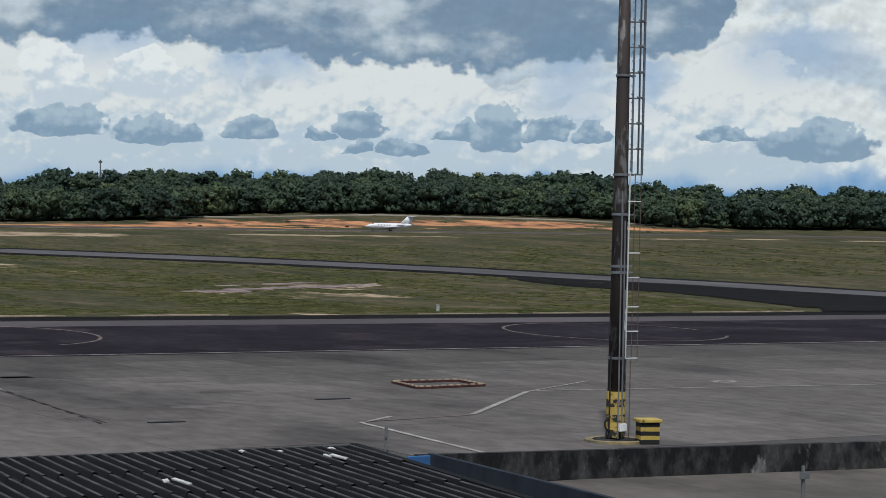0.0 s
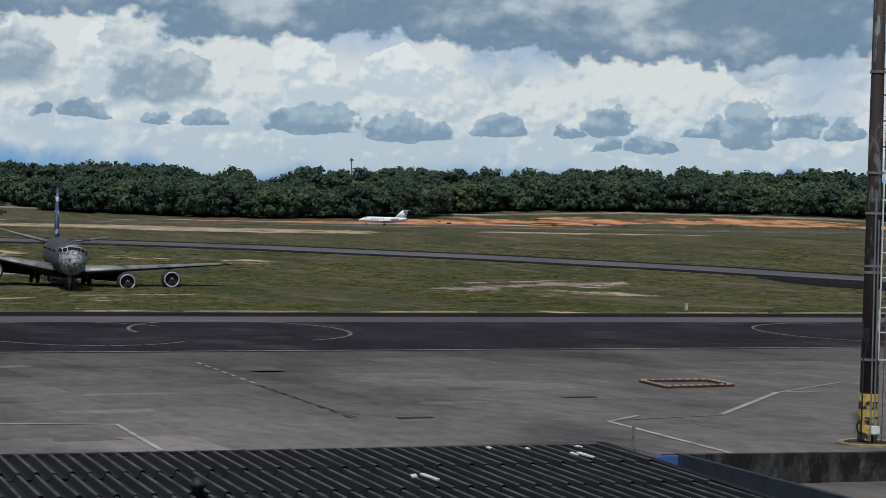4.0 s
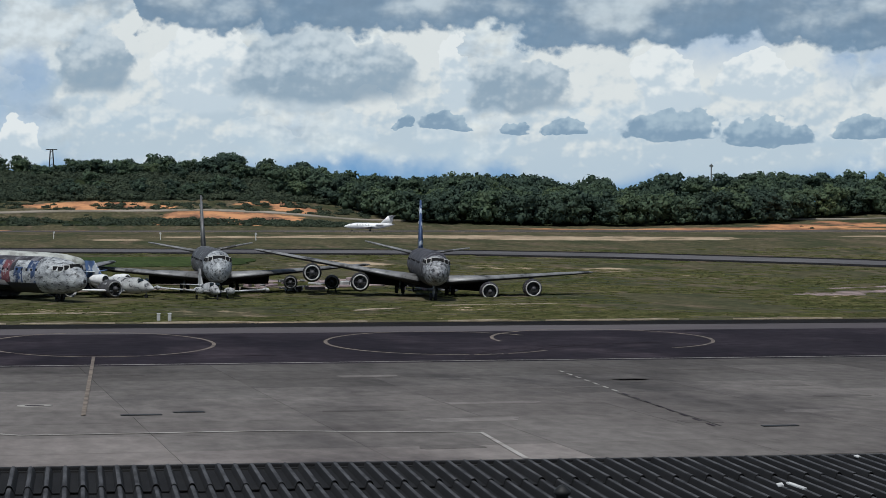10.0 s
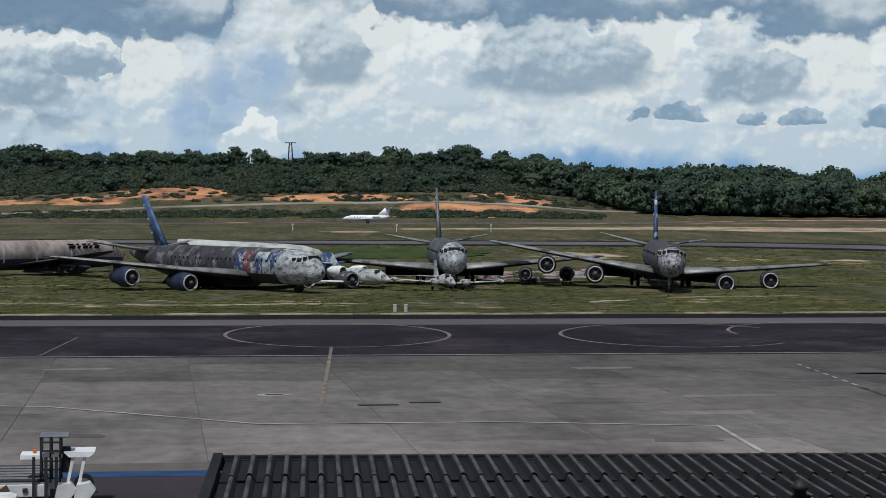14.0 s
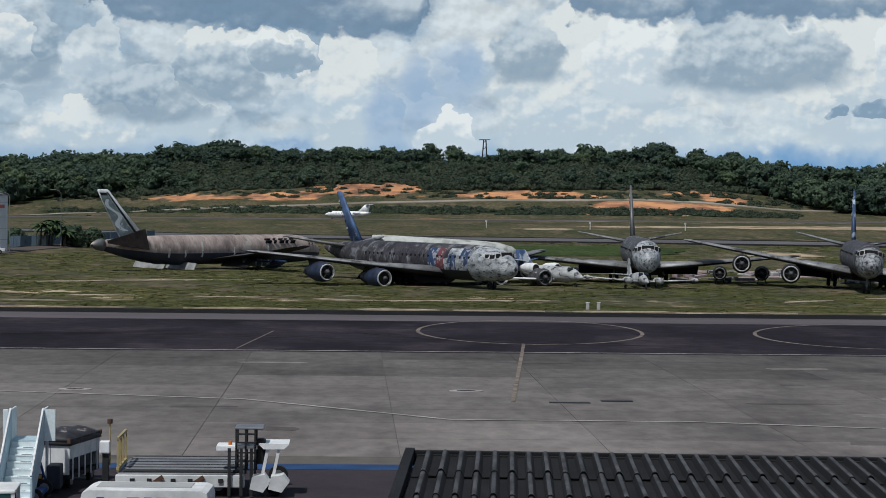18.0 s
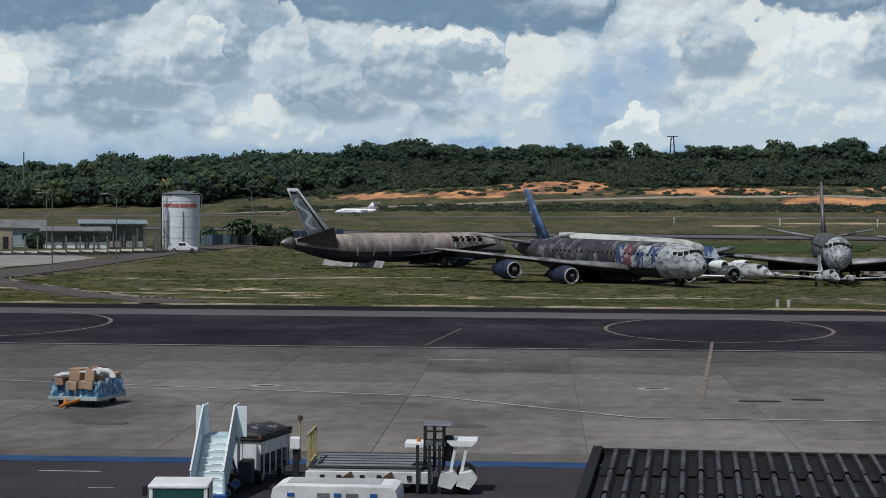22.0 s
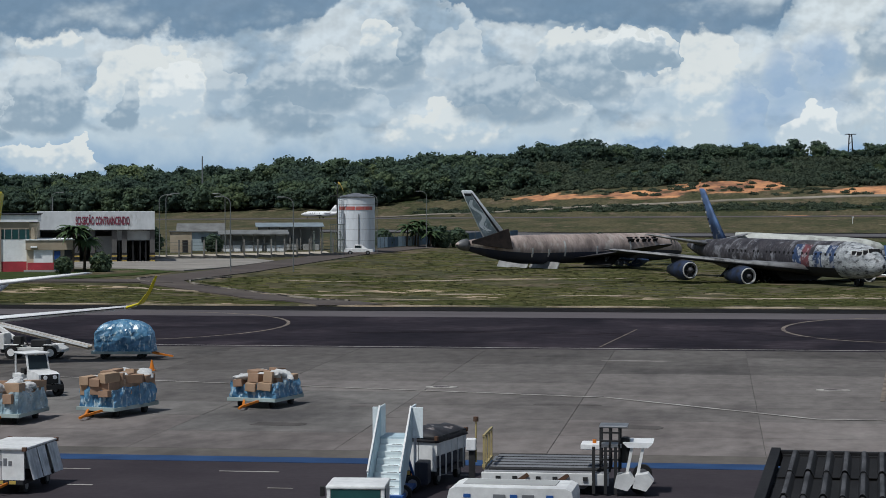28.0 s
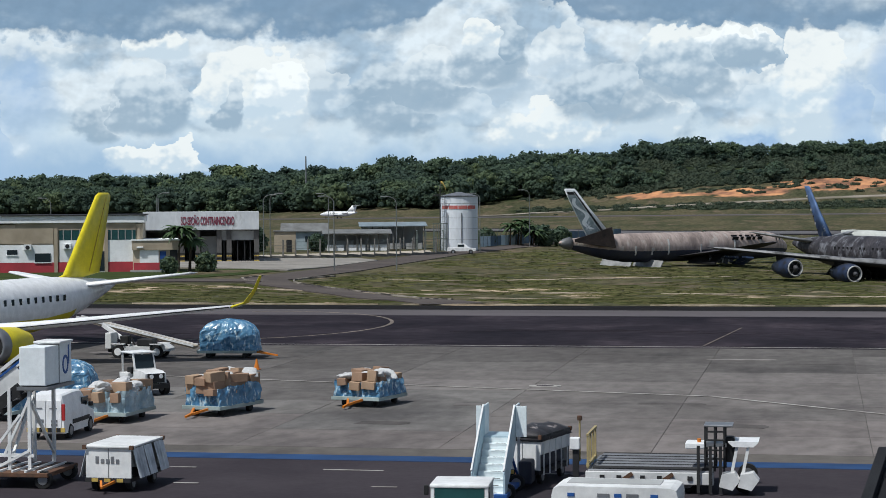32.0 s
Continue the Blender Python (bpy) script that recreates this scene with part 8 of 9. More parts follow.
    part("nose_wheel", tube((-3.2, -0.25, 0.3), (-3.2, 0.25, 0.3), 0.3, seg=14), M_RUBBER, air)
    fin = part("fin", foil([(-L + 9.2, 0, 3.75, 2.4, 0.12, 1), (-L + 6.6, 0, 4.3, 4.7, 0.42, 1), (-L + 2.3, 0, 9.1, 2.0, 0.26, 1), (-L + 1.9, 0, 9.3, 1.3, 0.08, 1)]), M_YELLOW, air, "bright yellow fin", smooth=True)
    part("rudder_seam", foil([(-L + 3.6, 0, 4.4, 0.08, 0.36, 1), (-L + 1.1, 0, 9.0, 0.06, 0.2, 1)]), M_SAFETY, fin)


regional_jet()


# ---- apron vehicles ----
def road_wheel(parent, x, y, r=0.3, w=0.2, rim=M_GREYMETAL):
    wh = part("wheel", tube((x, y - w / 2, r), (x, y + w / 2, r), r, seg=18), M_RUBBER, parent)
    for s in (-1, 1):
        part("rim", tube((x, y + s * w / 2, r), (x, y + s * (w / 2 + 0.015), r), r * 0.58, seg=14), rim, wh)
    return wh


M_CLEAR = mat("clear_plastic_wrap", (0.42, 0.52, 0.56), (0.20, 0.30, 0.36), 0.25, scale=2.2, fine=4, bump=0.5)
M_DOLLY = mat("pale_green_steel", (0.40, 0.48, 0.46), (0.25, 0.30, 0.29), 0.6, scale=1)


def wrap_sheet(parent, L, Wd, z0, z1, rng, material, label="", dip=0.3):
    """A crumpled plastic sheet round a load, its hem sagging and bunched."""
    n, rows_ = 110, 11
    ph = rng.uniform(0, 6)
    rings = []
    for k in range(rows_):
        t = k / (rows_ - 1)
        ring = []
        for i in range(n):
            a = 2 * math.pi * i / n
            c, s = math.cos(a), math.sin(a)
            m = max(abs(c), abs(s)) ** 0.9
            top = z1 + dip * noise.noise((c * 1.6 + ph, s * 1.6, 0.3)) + 0.10 * noise.noise((c * 6, s * 6, ph))
            fold = 0.11 * noise.noise((c * 5 + ph, s * 5, t * 1.6)) + 0.07 * noise.noise((c * 13, s * 13 + ph, t * 3.5)) + 0.05 * (1 - t)
            ring.append(((L / 2 + fold) * c / m, (Wd / 2 + fold) * s / m, z0 + (top - z0) * t + 0.05 * noise.noise((c * 9, s * 9, t * 5))))
        rings.append(ring)
    return part("plastic_sheet", loft(rings, cap=False), material, parent, label, smooth=False)


def cargo_dolly(m, L, Wd, label, seed, boxes=14, sacks=5, wrap=1.05, sheet=None, dome=0.0, bar=-1):
    d = thing("cargo_dolly", m, label, "cargo dolly", "cargo dollies")
    rng = random.Random(seed)
    part("deck", box((0, 0, 0.36), (L, Wd, 0.10), bevel=0.02), M_DOLLY, d)
    for s in (-1, 1):
        part("side_rail", box((0, s * Wd / 2, 0.35), (L + 0.08, 0.07, 0.15), bevel=0.015), M_DOLLY, d)
        part("end_lip", box((s * (L / 2 + 0.02), 0, 0.36), (0.06, Wd, 0.16), bevel=0.015), M_DOLLY, d)
        for x in (-L * 0.32, L * 0.32):
            road_wheel(d, x, s * Wd * 0.34, 0.16, 0.16, M_DARK)
    x0 = bar * L / 2
    for s in (-0.35, 0.35):
        part("tow_bar", beam((x0, s, 0.32), (x0 + bar * 0.75, 0, 0.16), 0.09), M_ORANGE, d, "orange tow bar")
    part("tow_eye", beam((x0 + bar * 0.7, 0, 0.18), (x0 + bar * 1.15, 0, 0.10), 0.09), M_ORANGE, d)
    if dome:
        rings = []
        n, m_ = 84, 14
        for k in range(m_ + 1):
            t = k / m_
            w_ = (1 - max(0.0, (t - 0.42) / 0.58) ** 2.2) ** 0.42 if t < 1 else 0.05
            ring = []
            for i in range(n):
                a = 2 * math.pi * i / n
                c, s = math.cos(a), math.sin(a)
                mm = max(abs(c), abs(s)) ** 0.85
                j = 0.07 * noise.noise((c * 2.5 + seed, s * 2.5, t * 2.5)) + 0.07 * noise.noise((c * 8, s * 8 + seed, t * 7)) + 0.035 * noise.noise((c * 20, s * 20 + seed, t * 16))
                ring.append((((L * 0.48 + j) * c / mm) * w_ + (0.25 * (1 - t) if c > 0.6 else 0), (Wd * 0.5 + j) * s / mm * w_, 0.40 + dome * t + 0.05 * noise.noise((c * 4, s * 4, seed + t * 6))))
            rings.append(ring)
        part("plastic_sheet", loft(rings), M_PLASTIC, d, "blue plastic wrapping the whole load")
        return d
    part("inner_stack", box((0, 0.0, 0.68), (L * 0.8, Wd * 0.76, 0.5), bevel=0.05), M_CARTON2, d)
    nx, ny = 5, 3
    z = [0.72 + 0.2 * rng.random() for _ in range(nx * ny)]
    for i in range(boxes):
        k = min((rng.randrange(nx * ny) for _ in range(3)), key=lambda q: z[q])
        w, dp, h = rng.uniform(0.42, 0.95), rng.uniform(0.38, 0.65), rng.uniform(0.22, 0.48)
        if z[k] + h > 1.85:
            continue
        b = part("carton", box((0, 0, 0), (w, dp, h), bevel=0.012), rng.choice((M_CARDBOARD, M_CARDBOARD, M_CARTON2)), d)
        b.matrix_basis = pose(-L / 2 + L * (k % nx + 0.5) / nx + rng.uniform(-0.1, 0.1), Wd * ((k // nx + 0.5) / ny - 0.5) * 0.86 + rng.uniform(-0.05, 0.05), z[k] + h / 2, rng.uniform(-5, 5), rng.uniform(-6, 6), rng.choice((rng.uniform(-8, 8), rng.uniform(-30, 30))))
        z[k] += h * 0.95
    for i in range(sacks):
        k = min((rng.randrange(nx * ny) for _ in range(4)), key=lambda q: z[q])
        bm = bmesh.new()
        bmesh.ops.create_icosphere(bm, subdivisions=3, radius=1)
        ph = rng.uniform(0, 9)
        for v in bm.verts:
            v.co *= 1 + 0.3 * noise.noise(v.co * 1.8 + Vector((ph, 0, 0))) + 0.12 * noise.noise(v.co * 5 + Vector((0, ph, 0)))
        s_ = part("sack", bm, M_SACK, d, "white wrapped sack", smooth=True)
        s_.matrix_basis = pose(-L / 2 + L * (k % nx + 0.5) / nx, Wd * ((k // nx + 0.5) / ny - 0.5) * 0.8, z[k] + 0.04, rng.uniform(-22, 22), rng.uniform(-22, 22), rng.uniform(0, 90)) @ Matrix.Diagonal((rng.uniform(0.36, 0.55), rng.uniform(0.28, 0.4), rng.uniform(0.12, 0.2), 1))
        z[k] += 0.16
    wrap_sheet(d, L * 0.95, Wd * 0.96, 0.41, wrap, rng, sheet or M_PLASTIC, "crumpled blue plastic sheet")
    return d


M_CARTON2 = plain("pale_carton", (0.42, 0.29, 0.19), 0.8)
cargo_dolly(pose(-19.0, 84.8, 0.012, 0, 0, 76), 2.7, 2.2, "cargo dolly with cartons, white sacks and blue plastic", 3, 20, 9, 1.12)
cargo_dolly(pose(-24.25, 80.6, 0.012, 0, 0, 74), 3.3, 1.75, "cargo dolly heaped with brown cartons in blue plastic", 5, 40, 4, 1.25)
cargo_dolly(pose(-32.5, 109.2, 0.012, 0, 0, 6), 3.2, 1.8, "cargo dolly with a load wrapped in blue plastic", 8, dome=1.75, bar=1)
cargo_dolly(pose(-27.85, 77.6, 0.012, 0, 0, 86), 3.0, 2.15, "cargo dolly with cartons, sacks and clear plastic", 11, 22, 12, 1.3, M_CLEAR)
cargo_dolly(pose(-33.6, 86.4, 0.012, 0, 0, 6), 2.9, 1.7, "cargo dolly with a low blue wrapped load", 14, dome=1.3)
cargo_dolly(pose(-32.3, 77.8, 0.012, 0, 0, 78), 3.0, 2.0, "cargo dolly with a load wrapped in creased plastic", 17, dome=1.15)
cone = thing("traffic_cone", pose(-28.7, 101.4, 0.01), "small orange traffic cone on the apron", "traffic cone")
part("base", box((0, 0, 0.02), (0.36, 0.36, 0.04)), M_ORANGE, cone)
part("body", tube((0, 0, 0.04), (0, 0, 0.55), 0.15, 0.03, 14), M_ORANGE, cone)


def baggage_cart(m, label, dark=False):
    c = thing("baggage_cart", m, label, "baggage cart", "baggage carts")
    L, Wd, H = 2.6, 1.46, 1.36
    part("chassis", box((0, 0, 0.36), (L, Wd, 0.12)), M_DARK, c)
    part("front_panel", box((-L / 2 + 0.03, 0, 0.87), (0.05, Wd, 0.92), bevel=0.01), M_DIRTYWHITE, c, "scuffed white end panel")
    part("rear_panel", box((L / 2 - 0.03, 0, 0.87), (0.05, Wd, 0.92)), M_DIRTYWHITE, c)
    part("panel_seam", box((-L / 2 - 0.002, 0, 0.87), (0.012, 0.02, 0.9)), M_GREYMETAL, c)
    part("roof", box((0, 0, H), (L + 0.12, Wd + 0.12, 0.07), bevel=0.02), M_DARK if dark else M_DIRTYWHITE, c)
    for sx in (-1, 1):
        for sy in (-1, 1):
            part("corner_bracket", box((sx * (L / 2 + 0.03), sy * (Wd / 2 + 0.02), H - 0.01), (0.12, 0.12, 0.12)), M_RUST, c)
            part("corner_post", box((sx * (L / 2 - 0.04), sy * (Wd / 2 - 0.03), 0.87), (0.06, 0.06, 0.95)), M_GREYMETAL, c)
            road_wheel(c, sx * L * 0.34, sy * Wd * 0.38, 0.22, 0.16)
    for s in (-1, 1):
        if dark:
            part("side_board", box((0, s * (Wd / 2 + 0.01), 1.08), (L, 0.04, 0.46), bevel=0.01), M_DIRTYWHITE, c, "scuffed white side board")
            for k in range(5):
                part("side_post", box((-L / 2 + L * (k + 0.5) / 5, s * (Wd / 2 + 0.03), 0.72), (0.06, 0.04, 0.9)), M_DIRTYWHITE, c)
            # Dark filler blocks are added to give the dark gap below the boards.
            part("dark_load", box((0, s * 0.3, 0.72), (L - 0.2, 0.5, 0.55), bevel=0.05), M_NAVY, c, "dark filler block for the dark inside")
        for k in range(0 if dark else 3):
            rng = random.Random(k + 5 * s)
            n = 12
            rings = []
            x0 = -L / 2 + 0.1 + k * (L / 3)
            for z in (0.42, 0.7, 1.0, 1.3):
                fl = 0.26 * (1.3 - z)
                up = [(x0 + (L / 3 - (0.18 if k == 1 else 0.03)) * i / n, s * (Wd / 2 + 0.02 + fl + 0.035 * math.sin(i * 1.9 + k) * (1.4 - z)), z) for i in range(n + 1)]
                rings.append(up + [(x, y - s * 0.012, z_) for x, y, z_ in reversed(up)])
            part("curtain", loft(rings), M_CURTAIN, c, "hanging grey curtain")
    part("bumper", box((-L / 2 - 0.05, 0, 0.36), (0.08, Wd, 0.12)), M_DARK, c)
    for s in (-0.4, 0.0, 0.4):
        part("bumper_mark", box((-L / 2 - 0.10, s, 0.36), (0.03, 0.2, 0.1)), M_SAFETY, c)
    for s in (-0.25, 0.25):
        part("tow_bar", beam((-L / 2, s, 0.34), (-L / 2 - 0.6, 0, 0.2), 0.07), M_ORANGE, c)
    # emblem drawn as plain shapes
    if dark:
        rings = []
        for x in np.linspace(-L / 2 - 0.04, L / 2 + 0.04, 15):
            ring = []
            for v in np.linspace(0, math.pi, 13):
                w = 0.05 * noise.noise((x * 2.2, v * 2.0, 1.0)) + 0.03 * noise.noise((x * 6, v * 5, 2.0))
                end = 1 - 0.35 * abs(2 * x / L) ** 6
                ring.append((x, (Wd / 2 + 0.08 + w) * math.cos(v), H - 0.14 + (0.34 + w) * end * math.sin(v) ** 0.55))
            rings.append(ring)
        part("tarpaulin", loft(rings), M_TARP, c, "rumpled dark tarpaulin stained with dust", smooth=True)
        return c
    for i, y in enumerate((0.36, 0.19, 0.02, -0.13, -0.29)):
        part("emblem_mark", box((-L / 2 - 0.004, y, 0.92 + (0.04 if i in (0, 3) else 0)), (0.01, 0.11, 0.14 + (0.08 if i in (0, 3) else 0)), bevel=0.004), M_GREYMETAL, c)
    return c


M_TARP = mat("dusty_tarpaulin", (0.045, 0.042, 0.045), (0.02, 0.02, 0.022), 0.6, scale=2.5, c=(0.26, 0.23, 0.22), c_scale=2.2, c_lo=0.58, c_hi=0.66)
M_RUST = mat("rusty_bracket", (0.14, 0.07, 0.04), (0.08, 0.05, 0.035), 0.8, scale=4)
M_CURTAIN = mat("grey_vinyl_curtain", (0.74, 0.76, 0.77), (0.40, 0.41, 0.42), 0.5, scale=2)
baggage_cart(Matrix.Translation((-21.08, 59.5, 0.012)) @ Matrix.Rotation(radians(88), 4, "Z"), "white covered baggage cart with grey curtains")
baggage_cart(Matrix.Translation((-8.70, 62.7, 0.012)) @ Matrix.Rotation(radians(77), 4, "Z") @ Matrix.Diagonal((1, 0.8, 1.1, 1)), "white baggage cart with a dark grimy cover", True)


def small_van():
    v = thing("delivery_van", Matrix.Translation((-28.05, 72.3, 0.012)) @ Matrix.Rotation(radians(92), 4, "Z") @ Matrix.Diagonal((0.95, 0.93, 0.97, 1)), "small white delivery van with striped bumper", "van")
    w = 0.78
    secs = ((-1.85, 0.3, 1.5, 0.92), (-1.78, 0.24, 1.72, 0.97), (-0.4, 0.24, 1.78, 1.0), (0.35, 0.24, 1.74, 1.0), (0.62, 0.24, 1.60, 0.98), (1.12, 0.24, 1.02, 0.98), (1.75, 0.26, 0.86, 0.94), (1.92, 0.32, 0.6, 0.88))
    rings = []
    for x, z0, z1, k in secs:
        zb = min(z1 - 0.05, 1.0)
        rings.append([(x, -w * k, z0), (x, w * k, z0), (x, w * k * 1.02, 0.6), (x, w * k, zb), (x, w * k * (0.84 if z1 > 1.3 else 0.97), z1 - 0.06), (x, w * k * 0.74, z1), (x, -w * k * 0.74, z1),
                      (x, -w * k * (0.84 if z1 > 1.3 else 0.97), z1 - 0.06), (x, -w * k, zb), (x, -w * k * 1.02, 0.6)])
    part("body", loft(rings), M_WHITE, v, smooth=False)
    for s in (1, -1):
        part("side_window", box((0.55, s * 0.74, 1.26), (0.75, 0.05, 0.36), r=Euler((radians(-10 * s), 0, 0)).to_matrix()), M_GLASS, v)
        part("rub_strip", box((0.0, s * 0.80, 0.62), (2.0, 0.04, 0.16)), M_BLACK, v)
        part("tail_lamp", box((-1.83, s * 0.70, 1.05), (0.08, 0.14, 0.62), bevel=0.02), M_RED, v, "tall red tail lamp")
        part("mirror", box((0.95, s * 0.88, 1.12), (0.12, 0.18, 0.18), bevel=0.03), M_BLACK, v)
        for x in (-1.15, 1.2):
            road_wheel(v, x, s * 0.68, 0.3, 0.2)
        part("rear_door", box((-1.87, s * 0.33, 0.98), (0.02, 0.60, 1.05), bevel=0.008), M_WHITE, v)
    part("windscreen", box((0.90, 0, 1.34), (0.05, 1.2, 0.62), r=Euler((0, radians(-40), 0)).to_matrix()), M_GLASS, v)
    for i in range(9):
        part("bumper_stripe", box((-1.90, -0.7 + 0.175 * i, 0.38), (0.05, 0.175, 0.16), bevel=0.005), M_BLACK if i % 2 else M_SAFETY, v)
    for y, z, w_, h_ in ((0.3, 0.72, 0.4, 0.13), (-0.34, 0.72, 0.26, 0.1), (-0.34, 0.58, 0.26, 0.1), (0.3, 1.2, 0.3, 0.05), (-0.3, 1.2, 0.3, 0.05)):
        part("plate", box((-1.89, y, z), (0.01, w_, h_)), M_GREYMETAL, v)


small_van()


def tow_tractor():
    t = thing("tow_tractor", Matrix.Translation((-30.3, 88.1, 0.012)) @ Matrix.Rotation(radians(-42), 4, "Z"), "white tow tractor with an open canopy", "tow tractor")
    part("hood", loft([[(x, y, z) for y, z in ((-0.55, 0.55), (0.55, 0.55), (0.52, zt), (-0.52, zt))] for x, zt in ((0.1, 1.15), (0.9, 1.08), (1.2, 0.98))]), M_DIRTYWHITE, t)
    part("grille", box((1.22, 0, 0.78), (0.05, 0.85, 0.42)), M_BLACK, t)
    for s in (-1, 1):
        part("headlight", tube((1.23, s * 0.24, 0.86), (1.27, s * 0.24, 0.86), 0.1, seg=12), M_WHITE, t)
        road_wheel(t, 0.85, s * 0.62, 0.34, 0.24)
        road_wheel(t, -0.85, s * 0.62, 0.38, 0.26)
        part("canopy_post", beam((-0.95, s * 0.5, 0.9), (-0.95, s * 0.5, 1.85), 0.07), M_DIRTYWHITE, t)
        part("screen_post", beam((0.22, s * 0.52, 1.1), (0.02, s * 0.5, 1.85), 0.07), M_DIRTYWHITE, t)
    part("canopy", box((-0.45, 0, 1.88), (1.25, 1.2, 0.08), bevel=0.03), M_DIRTYWHITE, t)
    part("windscreen", box((0.13, 0, 1.48), (0.03, 0.95, 0.62), r=Euler((0, radians(-15), 0)).to_matrix()), M_GLASS, t)
    part("screen_frame", box((0.18, 0, 1.14), (0.06, 1.05, 0.06)), M_DIRTYWHITE, t)
    part("chassis", box((0, 0, 0.45), (2.3, 1.05, 0.25)), M_DARK, t)
    part("bumper", box((1.3, 0, 0.42), (0.12, 1.2, 0.2)), M_BLACK, t)
    part("rear_body", box((-0.8, 0, 0.75), (0.8, 1.1, 0.4), bevel=0.03), M_DIRTYWHITE, t)
    part("seat", box((-0.55, 0, 1.05), (0.4, 0.8, 0.3), bevel=0.05), M_BLACK, t)


tow_tractor()


def belt_loader():
    b = thing("belt_loader", pose(-37.5, 108.4, 0.012), "white belt loader with its long boom raised", "belt loader")
    part("chassis", box((0, 0, 0.42), (3.3, 0.9, 0.2), bevel=0.03), M_DARK, b)
    for s in (-1, 1):
        part("side_skirt", box((0.1, s * 0.56, 0.55), (1.5, 0.06, 0.2), bevel=0.02), M_DIRTYWHITE, b)
        for x in (-1.0, 1.25):
            part("mudguard", box((x, s * 0.56, 0.78), (0.8, 0.26, 0.05), bevel=0.02), M_DIRTYWHITE, b)
    part("steering_column", beam((-0.15, -0.2, 0.7), (-0.4, -0.2, 1.25), 0.07), M_DARK, b)
    part("boom_ram", beam((0.9, 0.9, 0.5), (0.2, 1.3, 1.1), 0.1), M_GREYMETAL, b)
    part("rear_box", box((-1.6, 0, 0.95), (0.35, 1.1, 0.9), bevel=0.04), M_DIRTYWHITE, b)
    part("seat", box((-0.7, -0.2, 1.0), (0.5, 0.5, 0.5), bevel=0.06), M_BLACK, b)
    part("nose", loft([[(x, y, z) for y, z in ((-0.55, 0.4), (0.55, 0.4), (0.5, zt), (-0.5, zt))] for x, zt in ((1.1, 0.66), (1.55, 0.82), (1.95, 0.55))]), M_DIRTYWHITE, b)
    part("engine_cover", box((0.5, 0, 0.85), (0.9, 0.9, 0.4), bevel=0.05), M_DARK, b)
    for s in (-1, 1):
        for x in (-1.0, 1.25):
            road_wheel(b, x, s * 0.55, 0.36, 0.22, M_WHITE)
    boom = part("boom", beam((2.9, 1.3, 0.5), (-4.0, 1.3, 2.1), 0.75, 0.16), M_BOOM, b, "long tan conveyor boom")
    for s in (-0.4, 0.4):
        part("boom_rail", beam((2.9, 1.3 + s, 0.6), (-4.0, 1.3 + s, 2.2), 0.05, 0.12), M_DIRTYWHITE, boom)
    part("strut", beam((-0.6, 0.4, 0.7), (-2.4, 0.9, 1.75), 0.2), M_DIRTYWHITE, b)


M_BOOM = mat("tan_conveyor", (0.36, 0.29, 0.21), (0.25, 0.2, 0.15), 0.7, scale=1)
belt_loader()


M_CABIN = mat("cabin_white", (0.84, 0.87, 0.88), (0.68, 0.72, 0.73), 0.45, scale=1)


